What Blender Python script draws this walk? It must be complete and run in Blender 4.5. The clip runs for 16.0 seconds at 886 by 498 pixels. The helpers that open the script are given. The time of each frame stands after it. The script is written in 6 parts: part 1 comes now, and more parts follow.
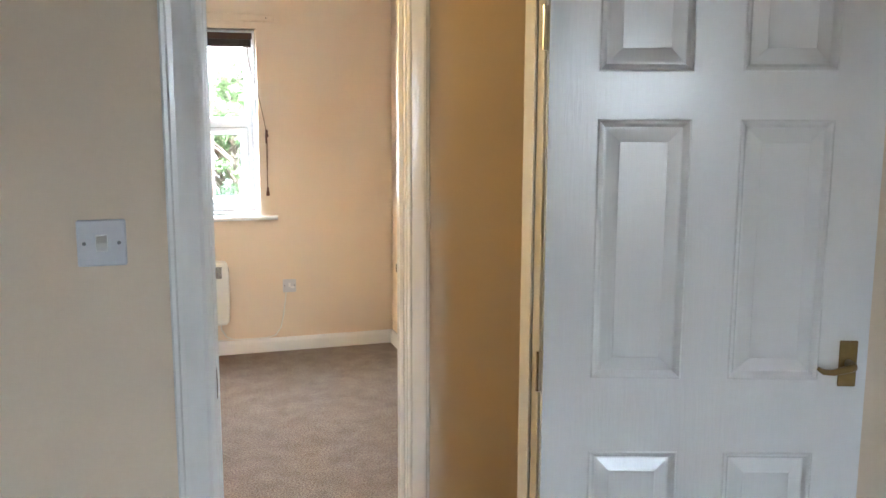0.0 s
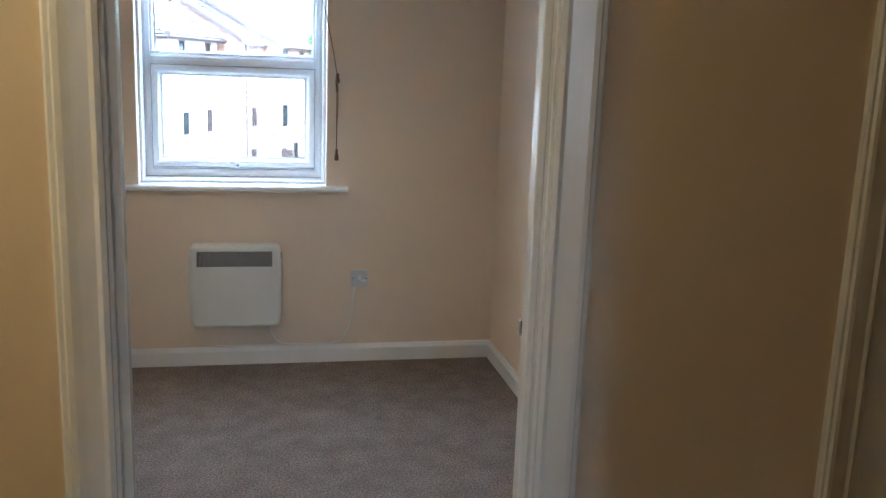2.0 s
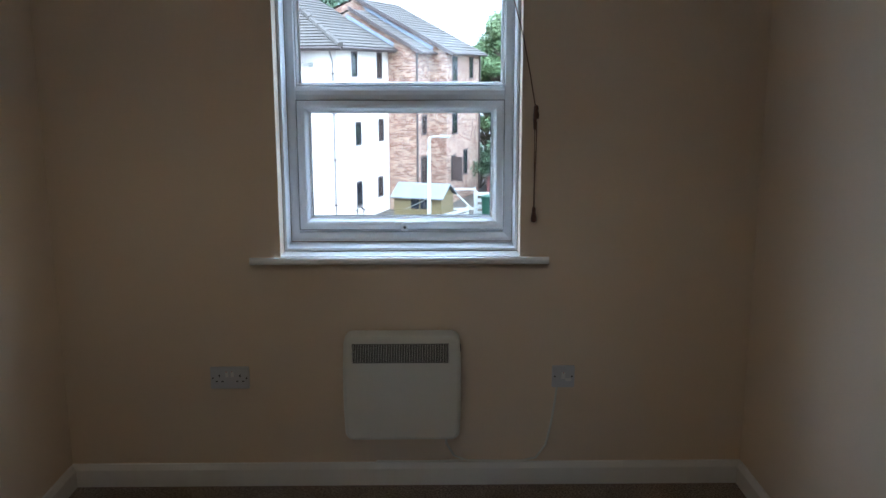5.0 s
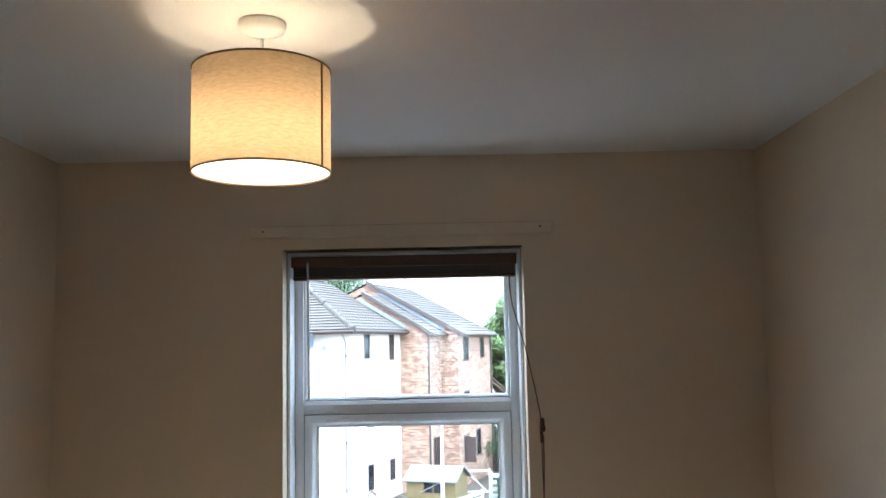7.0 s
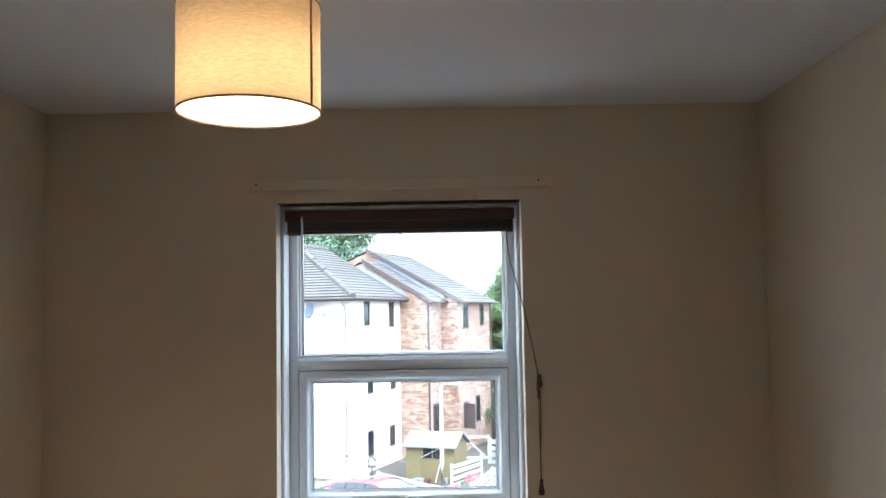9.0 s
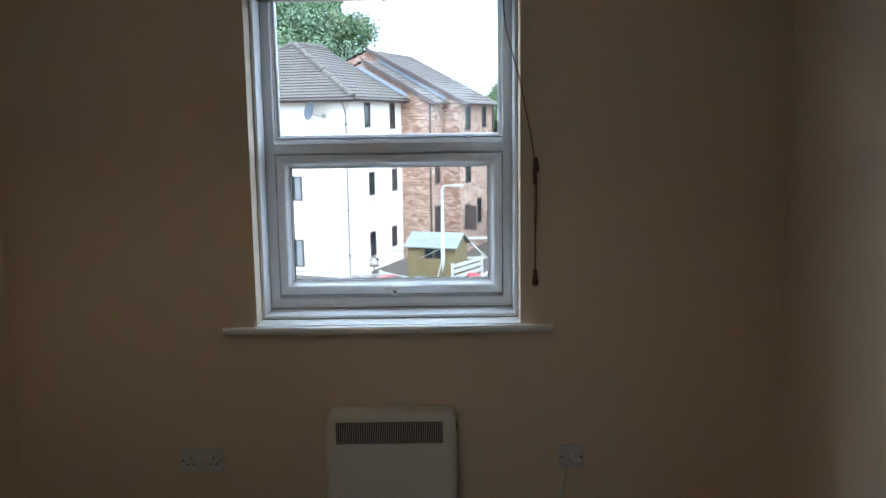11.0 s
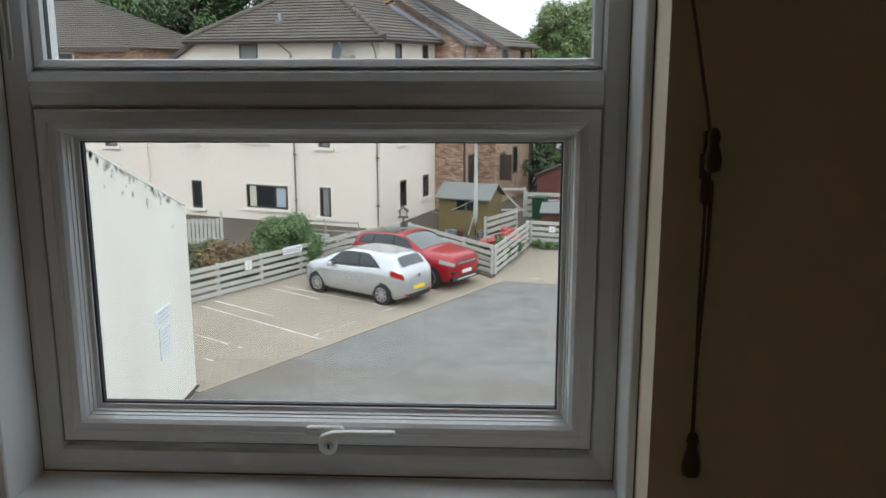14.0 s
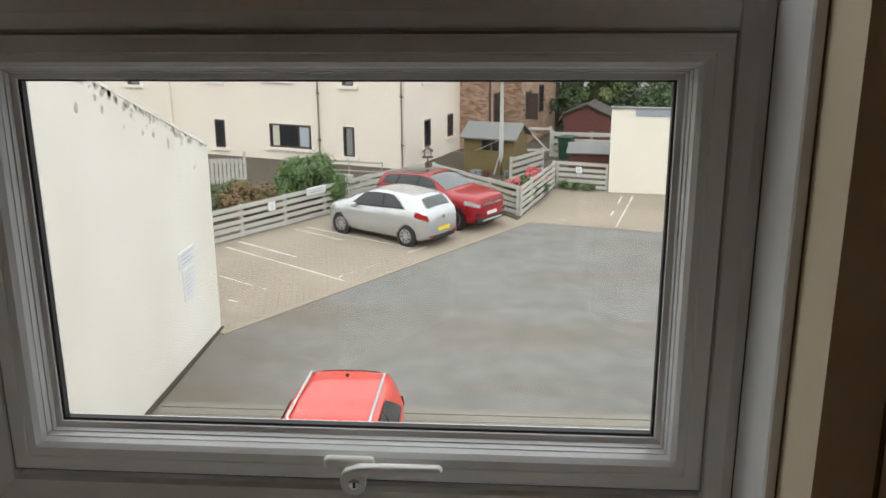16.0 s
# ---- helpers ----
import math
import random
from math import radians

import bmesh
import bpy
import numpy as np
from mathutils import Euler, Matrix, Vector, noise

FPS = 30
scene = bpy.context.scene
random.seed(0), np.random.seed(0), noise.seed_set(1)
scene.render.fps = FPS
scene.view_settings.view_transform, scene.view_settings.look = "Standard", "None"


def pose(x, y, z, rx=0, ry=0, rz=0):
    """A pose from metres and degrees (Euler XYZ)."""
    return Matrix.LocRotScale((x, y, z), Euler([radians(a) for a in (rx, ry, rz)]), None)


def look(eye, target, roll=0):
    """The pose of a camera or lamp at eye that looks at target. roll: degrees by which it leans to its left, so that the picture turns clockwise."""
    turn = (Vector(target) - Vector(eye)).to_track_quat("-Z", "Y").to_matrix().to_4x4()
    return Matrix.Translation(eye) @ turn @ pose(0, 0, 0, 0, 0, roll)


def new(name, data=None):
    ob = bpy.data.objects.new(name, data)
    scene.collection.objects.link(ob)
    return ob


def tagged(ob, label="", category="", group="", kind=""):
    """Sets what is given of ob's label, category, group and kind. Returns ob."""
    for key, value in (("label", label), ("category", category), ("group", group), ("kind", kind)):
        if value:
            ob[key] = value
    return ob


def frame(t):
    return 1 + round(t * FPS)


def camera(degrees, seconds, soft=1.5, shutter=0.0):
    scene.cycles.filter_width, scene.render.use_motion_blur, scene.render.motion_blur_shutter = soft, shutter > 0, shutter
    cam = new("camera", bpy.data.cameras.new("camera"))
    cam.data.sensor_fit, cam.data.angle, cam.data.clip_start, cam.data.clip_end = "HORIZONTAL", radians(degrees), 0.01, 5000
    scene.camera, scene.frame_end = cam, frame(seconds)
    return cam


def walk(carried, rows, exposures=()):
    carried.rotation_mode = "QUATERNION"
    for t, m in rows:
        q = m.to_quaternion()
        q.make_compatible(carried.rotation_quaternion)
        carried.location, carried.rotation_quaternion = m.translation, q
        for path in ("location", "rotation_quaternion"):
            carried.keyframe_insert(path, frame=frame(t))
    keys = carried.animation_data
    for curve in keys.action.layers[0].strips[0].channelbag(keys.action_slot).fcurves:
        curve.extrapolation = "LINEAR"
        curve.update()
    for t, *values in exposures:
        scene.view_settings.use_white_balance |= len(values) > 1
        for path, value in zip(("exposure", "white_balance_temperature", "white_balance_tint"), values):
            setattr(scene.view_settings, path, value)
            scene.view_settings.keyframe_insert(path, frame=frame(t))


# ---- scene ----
cam = camera(53.5, 16.0)

PATH = [
    (0, (-0.162, -5.733, 1.561), (0.442, -3.851, 1.256), 0.2),
    (0.5, (-0.082, -5.42, 1.538), (0.496, -3.538, 1.186), -0.1),
    (1, (-0.001, -5.088, 1.525), (0.466, -3.179, 1.154), 1.0),
    (1.5, (0.048, -4.665, 1.513), (0.486, -2.753, 1.124), 2.1),
    (2, (0.137, -4.34, 1.489), (0.537, -2.422, 1.089), 2.1),
    (2.5, (0.194, -4.052, 1.478), (0.365, -2.115, 1.01), 2.1),
    (3, (0.178, -3.741, 1.464), (0.292, -1.814, 0.94), 2.2),
    (3.2, (0.15, -3.628, 1.477), (0.267, -1.711, 0.921), 2.2),
    (5.3, (0.121, -3.164, 1.598), (0.138, -1.196, 1.243), -0.2),
    (5.5, (0.125, -3.162, 1.61), (0.145, -1.188, 1.29), -0.1),
    (6, (0.132, -3.188, 1.648), (0.14, -1.196, 1.472), -0.4),
    (6.5, (0.139, -3.197, 1.694), (0.14, -1.198, 1.752), -0.9),
    (7, (0.145, -3.209, 1.716), (0.147, -1.221, 1.936), -1.2),
    (7.5, (0.147, -3.207, 1.711), (0.151, -1.223, 1.958), -1.3),
    (8, (0.15, -3.19, 1.701), (0.154, -1.205, 1.949), -1.2),
    (8.5, (0.153, -3.168, 1.687), (0.156, -1.181, 1.914), -1.1),
    (9, (0.158, -3.149, 1.669), (0.158, -1.155, 1.818), -1.0),
    (9.5, (0.165, -3.136, 1.646), (0.164, -1.136, 1.677), -0.9),
    (10, (0.175, -3.117, 1.621), (0.17, -1.12, 1.508), -0.9),
    (10.2, (0.183, -3.101, 1.605), (0.174, -1.108, 1.432), -0.9),
    (12.3, (0.255, -2.162, 1.578), (0.242, -0.19, 1.246), -0.6),
    (12.5, (0.267, -2.04, 1.584), (0.25, -0.068, 1.252), -0.2),
    (13, (0.27, -1.689, 1.557), (0.213, 0.282, 1.225), 0.1),
    (13.5, (0.248, -1.333, 1.539), (0.192, 0.627, 1.145), 0.1),
    (14, (0.233, -1.019, 1.526), (0.144, 0.935, 1.112), -0.1),
    (14.5, (0.189, -0.855, 1.519), (0.063, 1.089, 1.065), 0.3),
    (15, (0.153, -0.785, 1.517), (0.028, 1.155, 1.045), 0.3),
    (15.5, (0.141, -0.755, 1.511), (0.018, 1.18, 1.018), -0.0),
    (16, (0.175, -0.691, 1.497), (0.034, 1.227, 0.95), -0.3),
]
EXPOSURES = [(0.0, 5.35, 5700, 12), (0.5, 5.0, 5700, 12), (1.3, 4.55, 5400, 11), (2.0, 4.0, 4900, 10), (3.0, 3.8, 4900, 10), (5.5, 2.35, 5200, 10), (6.0, 2.5, 5300, 10), (6.5, 2.65, 5300, 10), (7.0, 2.86, 5400, 10), (8.0, 2.93, 5400, 10), (9.0, 2.86, 5400, 10), (10.0, 2.65, 5500, 10), (12.5, 1.5, 5250, 10), (13.5, 1.05, 6100, 12), (14.0, 0.72, 6500, 13), (14.5, 0.78, 6800, 15), (16.0, 0.78, 7100, 15)]
walk(cam, [(t, look(eye, target, roll)) for t, eye, target, roll in PATH], EXPOSURES)

SKY = 0.13            # sky strength
BULB_GLOW = 29.0      # bedroom bulb
HALL_GLOW = 2.7       # hall light
HALL_LX = -0.8       # its place along the hall

# ---- world, sun and sky ----
world = bpy.data.worlds.new("overcast_sky")
scene.world = world
world.use_nodes = True
wn, wl = world.node_tree.nodes, world.node_tree.links
wn.clear()
w_out = wn.new("ShaderNodeOutputWorld")
w_bg = wn.new("ShaderNodeBackground")
w_sky = wn.new("ShaderNodeTexSky")
w_sky.sky_type = "NISHITA"
w_sky.sun_disc = False
w_sky.sun_elevation = radians(48)
w_sky.sun_rotation = radians(200)
w_map = wn.new("ShaderNodeTexCoord")
w_noise = wn.new("ShaderNodeTexNoise")
w_noise.inputs["Scale"].default_value = 2.2
w_noise.inputs["Detail"].default_value = 6
w_ramp = wn.new("ShaderNodeValToRGB")
w_ramp.color_ramp.elements[0].position, w_ramp.color_ramp.elements[1].position = 0.36, 0.52
w_ramp.color_ramp.elements[0].color, w_ramp.color_ramp.elements[1].color = (0.72,) * 3 + (1,), (1, 1, 1, 1)
w_mix = wn.new("ShaderNodeMixRGB")
w_mix.inputs["Color2"].default_value = (8.5, 9.0, 9.5, 1)
wl.new(w_map.outputs["Generated"], w_noise.inputs["Vector"])
wl.new(w_noise.outputs["Fac"], w_ramp.inputs["Fac"])
wl.new(w_ramp.outputs["Color"], w_mix.inputs["Fac"])
wl.new(w_sky.outputs["Color"], w_mix.inputs["Color1"])
w_sep, w_dome, w_scale = wn.new("ShaderNodeSeparateXYZ"), wn.new("ShaderNodeMapRange"), wn.new("ShaderNodeVectorMath")
w_scale.operation = "SCALE"
w_dome.inputs["To Min"].default_value, w_dome.inputs["To Max"].default_value = 1.0, 2.0   # overcast dome, brightest overhead
wl.new(w_map.outputs["Generated"], w_sep.inputs[0])
wl.new(w_sep.outputs["Z"], w_dome.inputs["Value"])
wl.new(w_mix.outputs["Color"], w_scale.inputs[0])
wl.new(w_dome.outputs[0], w_scale.inputs["Scale"])
wl.new(w_scale.outputs[0], w_bg.inputs["Color"])
w_bg.inputs["Strength"].default_value = SKY
wl.new(w_bg.outputs["Background"], w_out.inputs["Surface"])

sun_data = bpy.data.lights.new("sun", "SUN")
sun_data.energy, sun_data.angle, sun_data.color = 0.6, radians(25), (1.0, 0.96, 0.9)
sun = new("sun", sun_data)
sun.matrix_world = look((10, -30, 40), (0, 10, 0))


# ---- materials ----
def nodes_of(name):
    m = bpy.data.materials.new(name)
    m.use_nodes = True
    return m, m.node_tree.nodes, m.node_tree.links, m.node_tree.nodes["Principled BSDF"]


def surface(name, color, rough=0.6, metal=0.0, scale=40.0, vary=0.1, big=2.0, big_vary=0.08, bump=0.1, bump_scale=None, coat=0.0, stretch=(1, 1, 1), spec=0.5):
    """A surface with grain and large soft variation, and fine relief."""
    m, n, l, b = nodes_of(name)
    tc = n.new("ShaderNodeTexCoord")
    mp = n.new("ShaderNodeMapping")
    mp.inputs["Scale"].default_value = stretch
    l.new(tc.outputs["Object"], mp.inputs["Vector"])
    fine, wide = n.new("ShaderNodeTexNoise"), n.new("ShaderNodeTexNoise")
    fine.inputs["Scale"].default_value, fine.inputs["Detail"].default_value = scale, 6
    wide.inputs["Scale"].default_value, wide.inputs["Detail"].default_value = big, 4
    for x in (fine, wide):
        l.new(mp.outputs["Vector"], x.inputs["Vector"])
    info = n.new("ShaderNodeObjectInfo")
    total = n.new("ShaderNodeMath")
    total.operation = "MULTIPLY_ADD"
    l.new(fine.outputs["Fac"], total.inputs[0])
    total.inputs[1].default_value = vary * 2
    total.inputs[2].default_value = 1 - vary - big_vary
    t2 = n.new("ShaderNodeMath")
    t2.operation = "MULTIPLY_ADD"
    l.new(wide.outputs["Fac"], t2.inputs[0])
    t2.inputs[1].default_value = big_vary * 2
    l.new(total.outputs[0], t2.inputs[2])
    mul = n.new("ShaderNodeVectorMath")
    mul.operation = "SCALE"
    mul.inputs[0].default_value = color
    l.new(t2.outputs[0], mul.inputs["Scale"])
    l.new(mul.outputs[0], b.inputs["Base Color"])
    b.inputs["Roughness"].default_value, b.inputs["Metallic"].default_value = rough, metal
    b.inputs["Coat Weight"].default_value = coat
    b.inputs["Specular IOR Level"].default_value = spec
    if bump:
        bp = n.new("ShaderNodeBump")
        bp.inputs["Strength"].default_value, bp.inputs["Distance"].default_value = bump, 0.01
        src = fine
        if bump_scale:
            src = n.new("ShaderNodeTexNoise")
            src.inputs["Scale"].default_value, src.inputs["Detail"].default_value = bump_scale, 3
            l.new(mp.outputs["Vector"], src.inputs["Vector"])
        l.new(src.outputs["Fac"], bp.inputs["Height"])
        l.new(bp.outputs["Normal"], b.inputs["Normal"])
    return m


WALL = surface("magnolia_emulsion", (0.76, 0.63, 0.475), 0.75, scale=90, vary=0.02, big=1.2, big_vary=0.03, bump=0.05, bump_scale=220)
CEIL = surface("white_ceiling_paint", (0.88, 0.87, 0.85), 0.85, scale=60, vary=0.02, big=1.0, big_vary=0.03, bump=0.06, bump_scale=150)
GLOSS = surface("white_gloss_paint", (0.80, 0.79, 0.76), 0.22, scale=25, vary=0.015, big=3, big_vary=0.02, bump=0.02, bump_scale=14, stretch=(4, 4, 0.6))
DOORPAINT = surface("white_grained_door_paint", (0.80, 0.79, 0.77), 0.2, scale=30, vary=0.012, big=3, big_vary=0.02, bump=0.07, bump_scale=26, stretch=(6, 6, 0.5))
UPVC = surface("white_upvc", (0.80, 0.81, 0.82), 0.28, scale=30, vary=0.015, big=5, big_vary=0.03, bump=0.01)
REVEAL = surface("white_reveal_paint", (0.88, 0.88, 0.87), 0.2, scale=50, vary=0.02, big=4, big_vary=0.03, bump=0.02, spec=0.6)
SEAL = surface("black_glazing_seal", (0.02, 0.02, 0.02), 0.6, bump=0)
GREYSEAL = surface("grey_gasket", (0.28, 0.28, 0.27), 0.6, bump=0)
GRIME = surface("brown_grime_in_joint", (0.16, 0.10, 0.06), 0.9, scale=30, vary=0.4)
HEATER = surface("cream_enamel", (0.74, 0.73, 0.66), 0.35, scale=40, vary=0.01, big=4, big_vary=0.02, bump=0.01)
GRILLE = surface("dark_grille", (0.035, 0.035, 0.035), 0.5, bump=0)
PLASTIC = surface("white_moulded_plastic", (0.78, 0.77, 0.74), 0.3, scale=40, vary=0.01, bump=0.0)
# White plates coloured greyer than their rockers: the shading is in the colour.
FACEPLATE = surface("shaded_white_faceplate", (0.60, 0.60, 0.615), 0.35, scale=40, vary=0.01, bump=0.0)
BLACK = surface("black_plastic", (0.015, 0.015, 0.015), 0.4, bump=0)
REDP = surface("red_indicator", (0.5, 0.03, 0.02), 0.4, bump=0)
BRASS = surface("aged_brass", (0.27, 0.18, 0.075), 0.38, metal=0.9, scale=60, vary=0.15, bump=0.03)
GREYSCREW = surface("dull_screw_head", (0.12, 0.12, 0.12), 0.4, metal=0.6, bump=0.0)
CHROME = surface("bright_steel", (0.6, 0.6, 0.6), 0.25, metal=1.0, scale=60, vary=0.1, bump=0.0)
DKWOOD = surface("dark_stained_wood", (0.030, 0.014, 0.010), 0.4, scale=40, vary=0.25, big=3, stretch=(0.6, 8, 8), bump=0.05)
MIDWOOD = surface("brown_stained_wood", (0.10, 0.045, 0.028), 0.4, scale=40, vary=0.25, big=3, stretch=(0.6, 8, 8), bump=0.05)
CORD = surface("brown_cord", (0.16, 0.09, 0.05), 0.8, scale=200, vary=0.3)
TASSEL = surface("turned_wood_knob", (0.11, 0.04, 0.02), 0.35, scale=80, vary=0.2)
CLEARROD = surface("clear_wand", (0.75, 0.78, 0.8), 0.15, bump=0)


def carpet_material():
    m, n, l, b = nodes_of("beige_cut_pile_carpet")
    tc = n.new("ShaderNodeTexCoord")
    small, mid, large, spots = (n.new("ShaderNodeTexNoise") for _ in range(4))
    for x, s, d in ((small, 130, 5), (mid, 9, 8), (large, 1.6, 5), (spots, 6, 6)):
        x.inputs["Scale"].default_value, x.inputs["Detail"].default_value = s, d
        l.new(tc.outputs["Object"], x.inputs["Vector"])
    ramp = n.new("ShaderNodeValToRGB")
    ramp.color_ramp.elements[0].position, ramp.color_ramp.elements[1].position = 0.38, 0.62
    ramp.color_ramp.elements[0].color, ramp.color_ramp.elements[1].color = (0.165, 0.120, 0.088, 1), (0.375, 0.300, 0.235, 1)
    l.new(small.outputs["Fac"], ramp.inputs["Fac"])
    r2 = n.new("ShaderNodeValToRGB")
    r2.color_ramp.elements[0].position, r2.color_ramp.elements[1].position = 0.35, 0.65
    r2.color_ramp.elements[0].color, r2.color_ramp.elements[1].color = (0.76, 0.745, 0.73, 1), (1, 1, 1, 1)
    l.new(mid.outputs["Fac"], r2.inputs["Fac"])
    r3 = n.new("ShaderNodeValToRGB")
    r3.color_ramp.elements[0].position, r3.color_ramp.elements[1].position = 0.25, 0.36
    r3.color_ramp.elements[0].color, r3.color_ramp.elements[1].color = (0.74, 0.70, 0.67, 1), (1, 1, 1, 1)
    l.new(spots.outputs["Fac"], r3.inputs["Fac"])
    m1, m2 = n.new("ShaderNodeMixRGB"), n.new("ShaderNodeMixRGB")
    for x in (m1, m2):
        x.blend_type = "MULTIPLY"
        x.inputs["Fac"].default_value = 1
    l.new(ramp.outputs["Color"], m1.inputs["Color1"])
    l.new(r2.outputs["Color"], m1.inputs["Color2"])
    l.new(m1.outputs["Color"], m2.inputs["Color1"])
    l.new(r3.outputs["Color"], m2.inputs["Color2"])
    l.new(m2.outputs["Color"], b.inputs["Base Color"])
    b.inputs["Roughness"].default_value = 1.0
    b.inputs["Specular IOR Level"].default_value = 0.1
    b.inputs["Sheen Weight"].default_value = 0.15
    bp = n.new("ShaderNodeBump")
    bp.inputs["Strength"].default_value, bp.inputs["Distance"].default_value = 0.9, 0.012
    add = n.new("ShaderNodeMath")
    l.new(small.outputs["Fac"], add.inputs[0])
    half_mid = n.new("ShaderNodeMath")
    half_mid.operation = "MULTIPLY"
    half_mid.inputs[1].default_value = 0.12
    l.new(mid.outputs["Fac"], half_mid.inputs[0])
    l.new(half_mid.outputs[0], add.inputs[1])
    l.new(add.outputs[0], bp.inputs["Height"])
    l.new(bp.outputs["Normal"], b.inputs["Normal"])
    return m


CARPET = carpet_material()


def glass_material(name="window_glass", tint=(0.79, 0.815, 0.81)):
    m, n, l, b = nodes_of(name)
    n.remove(b)
    tr, gl, mx, fr = n.new("ShaderNodeBsdfTransparent"), n.new("ShaderNodeBsdfGlossy"), n.new("ShaderNodeMixShader"), n.new("ShaderNodeLayerWeight")
    tr.inputs["Color"].default_value = (*tint, 1)
    gl.inputs["Roughness"].default_value = 0.02
    pw, ad = n.new("ShaderNodeMath"), n.new("ShaderNodeMath")
    pw.operation, ad.operation = "POWER", "MULTIPLY_ADD"
    pw.inputs[1].default_value = 5
    ad.inputs[1].default_value, ad.inputs[2].default_value = 0.9, 0.03
    l.new(fr.outputs["Facing"], pw.inputs[0])
    l.new(pw.outputs[0], ad.inputs[0])
    l.new(ad.outputs[0], mx.inputs["Fac"])
    l.new(tr.outputs[0], mx.inputs[1])
    l.new(gl.outputs[0], mx.inputs[2])
    l.new(mx.outputs[0], n["Material Output"].inputs["Surface"])
    return m


GLASS = glass_material()


def shade_material(name, dark, light, share):
    """Cloth or film that lets part of the light through."""
    m, n, l, b = nodes_of(name)
    n.remove(b)
    tc = n.new("ShaderNodeTexCoord")
    mp = n.new("ShaderNodeMapping")
    mp.inputs["Scale"].default_value = (60, 60, 260)
    ns = n.new("ShaderNodeTexNoise")
    ns.inputs["Scale"].default_value, ns.inputs["Detail"].default_value = 1.0, 5
    l.new(tc.outputs["Object"], mp.inputs["Vector"])
    l.new(mp.outputs["Vector"], ns.inputs["Vector"])
    rp = n.new("ShaderNodeValToRGB")
    rp.color_ramp.elements[0].position, rp.color_ramp.elements[1].position = 0.3, 0.7
    rp.color_ramp.elements[0].color, rp.color_ramp.elements[1].color = (*dark, 1), (*light, 1)
    l.new(ns.outputs["Fac"], rp.inputs["Fac"])
    df, tl, mx = n.new("ShaderNodeBsdfDiffuse"), n.new("ShaderNodeBsdfTranslucent"), n.new("ShaderNodeMixShader")
    mx.inputs["Fac"].default_value = share
    for x in (df, tl):
        l.new(rp.outputs["Color"], x.inputs["Color"])
    l.new(df.outputs[0], mx.inputs[1])
    l.new(tl.outputs[0], mx.inputs[2])
    l.new(mx.outputs[0], n["Material Output"].inputs["Surface"])
    return m


SHADE = shade_material("oatmeal_linen_shade", (0.60, 0.45, 0.275), (0.73, 0.58, 0.39), 0.42)
LINING = shade_material("white_shade_lining", (0.86, 0.85, 0.80), (0.90, 0.89, 0.85), 0.5)


def glow(name, color, strength):
    m, n, l, b = nodes_of(name)
    b.inputs["Base Color"].default_value = (*color, 1)
    b.inputs["Emission Color"].default_value = (*color, 1)
    b.inputs["Emission Strength"].default_value = strength
    return m


# ---- mesh helpers ----
ORIGIN = Vector((0, 0, 0))      # where the plan in use begins: the flat first, then the yard


def part(name, bm, material, parent=None, label="", smooth=False):
    """Links a bmesh as one mesh under a thing or a part."""
    me = bpy.data.meshes.new(name)
    bm.normal_update()
    bm.to_mesh(me)
    bm.free()
    me.materials.append(material)
    if smooth:
        for p in me.polygons:
            p.use_smooth = True
    ob = new(name, me)
    if parent is not None:
        ob.parent = parent
    if label:
        tagged(ob, label=label)
    return ob


def thing(name, at=(0, 0, 0), turn=0.0, **tags):
    ob = new(name)
    ob.empty_display_size = 0.1
    ob.matrix_world = pose(*(Vector(at) + ORIGIN), 0, 0, turn)
    return tagged(ob, **tags)


def add_box(bm, lo, hi, bevel=0.0, seg=1):
    """Adds a box between two corners to bm, with its edges rounded."""
    lo, hi = Vector(lo), Vector(hi)
    made = bmesh.ops.create_cube(bm, size=1, matrix=Matrix.Translation((lo + hi) / 2) @ Matrix.Diagonal((*(hi - lo), 1)))
    if bevel:
        edges = list({e for v in made["verts"] for e in v.link_edges})
        bmesh.ops.bevel(bm, geom=edges, offset=bevel, segments=seg, affect="EDGES", profile=0.5)
    return bm


def box(lo, hi, bevel=0.0, seg=1):
    return add_box(bmesh.new(), lo, hi, bevel, seg)


def boxes(*pairs):
    bm = bmesh.new()
    for lo, hi in pairs:
        add_box(bm, lo, hi)
    return bm


def add_extrude(bm, outline, along, depth):
    """Adds a closed outline (3D points in a plane), extruded by the vector along * depth."""
    vs = [bm.verts.new(p) for p in outline]
    face = bm.faces.new(vs)
    out = bmesh.ops.extrude_face_region(bm, geom=[face])
    moved = [v for v in out["geom"] if isinstance(v, bmesh.types.BMVert)]
    bmesh.ops.translate(bm, verts=moved, vec=Vector(along) * depth)
    bmesh.ops.recalc_face_normals(bm, faces=bm.faces[:])
    return bm


def extrude(outline, along, depth):
    return add_extrude(bmesh.new(), outline, along, depth)


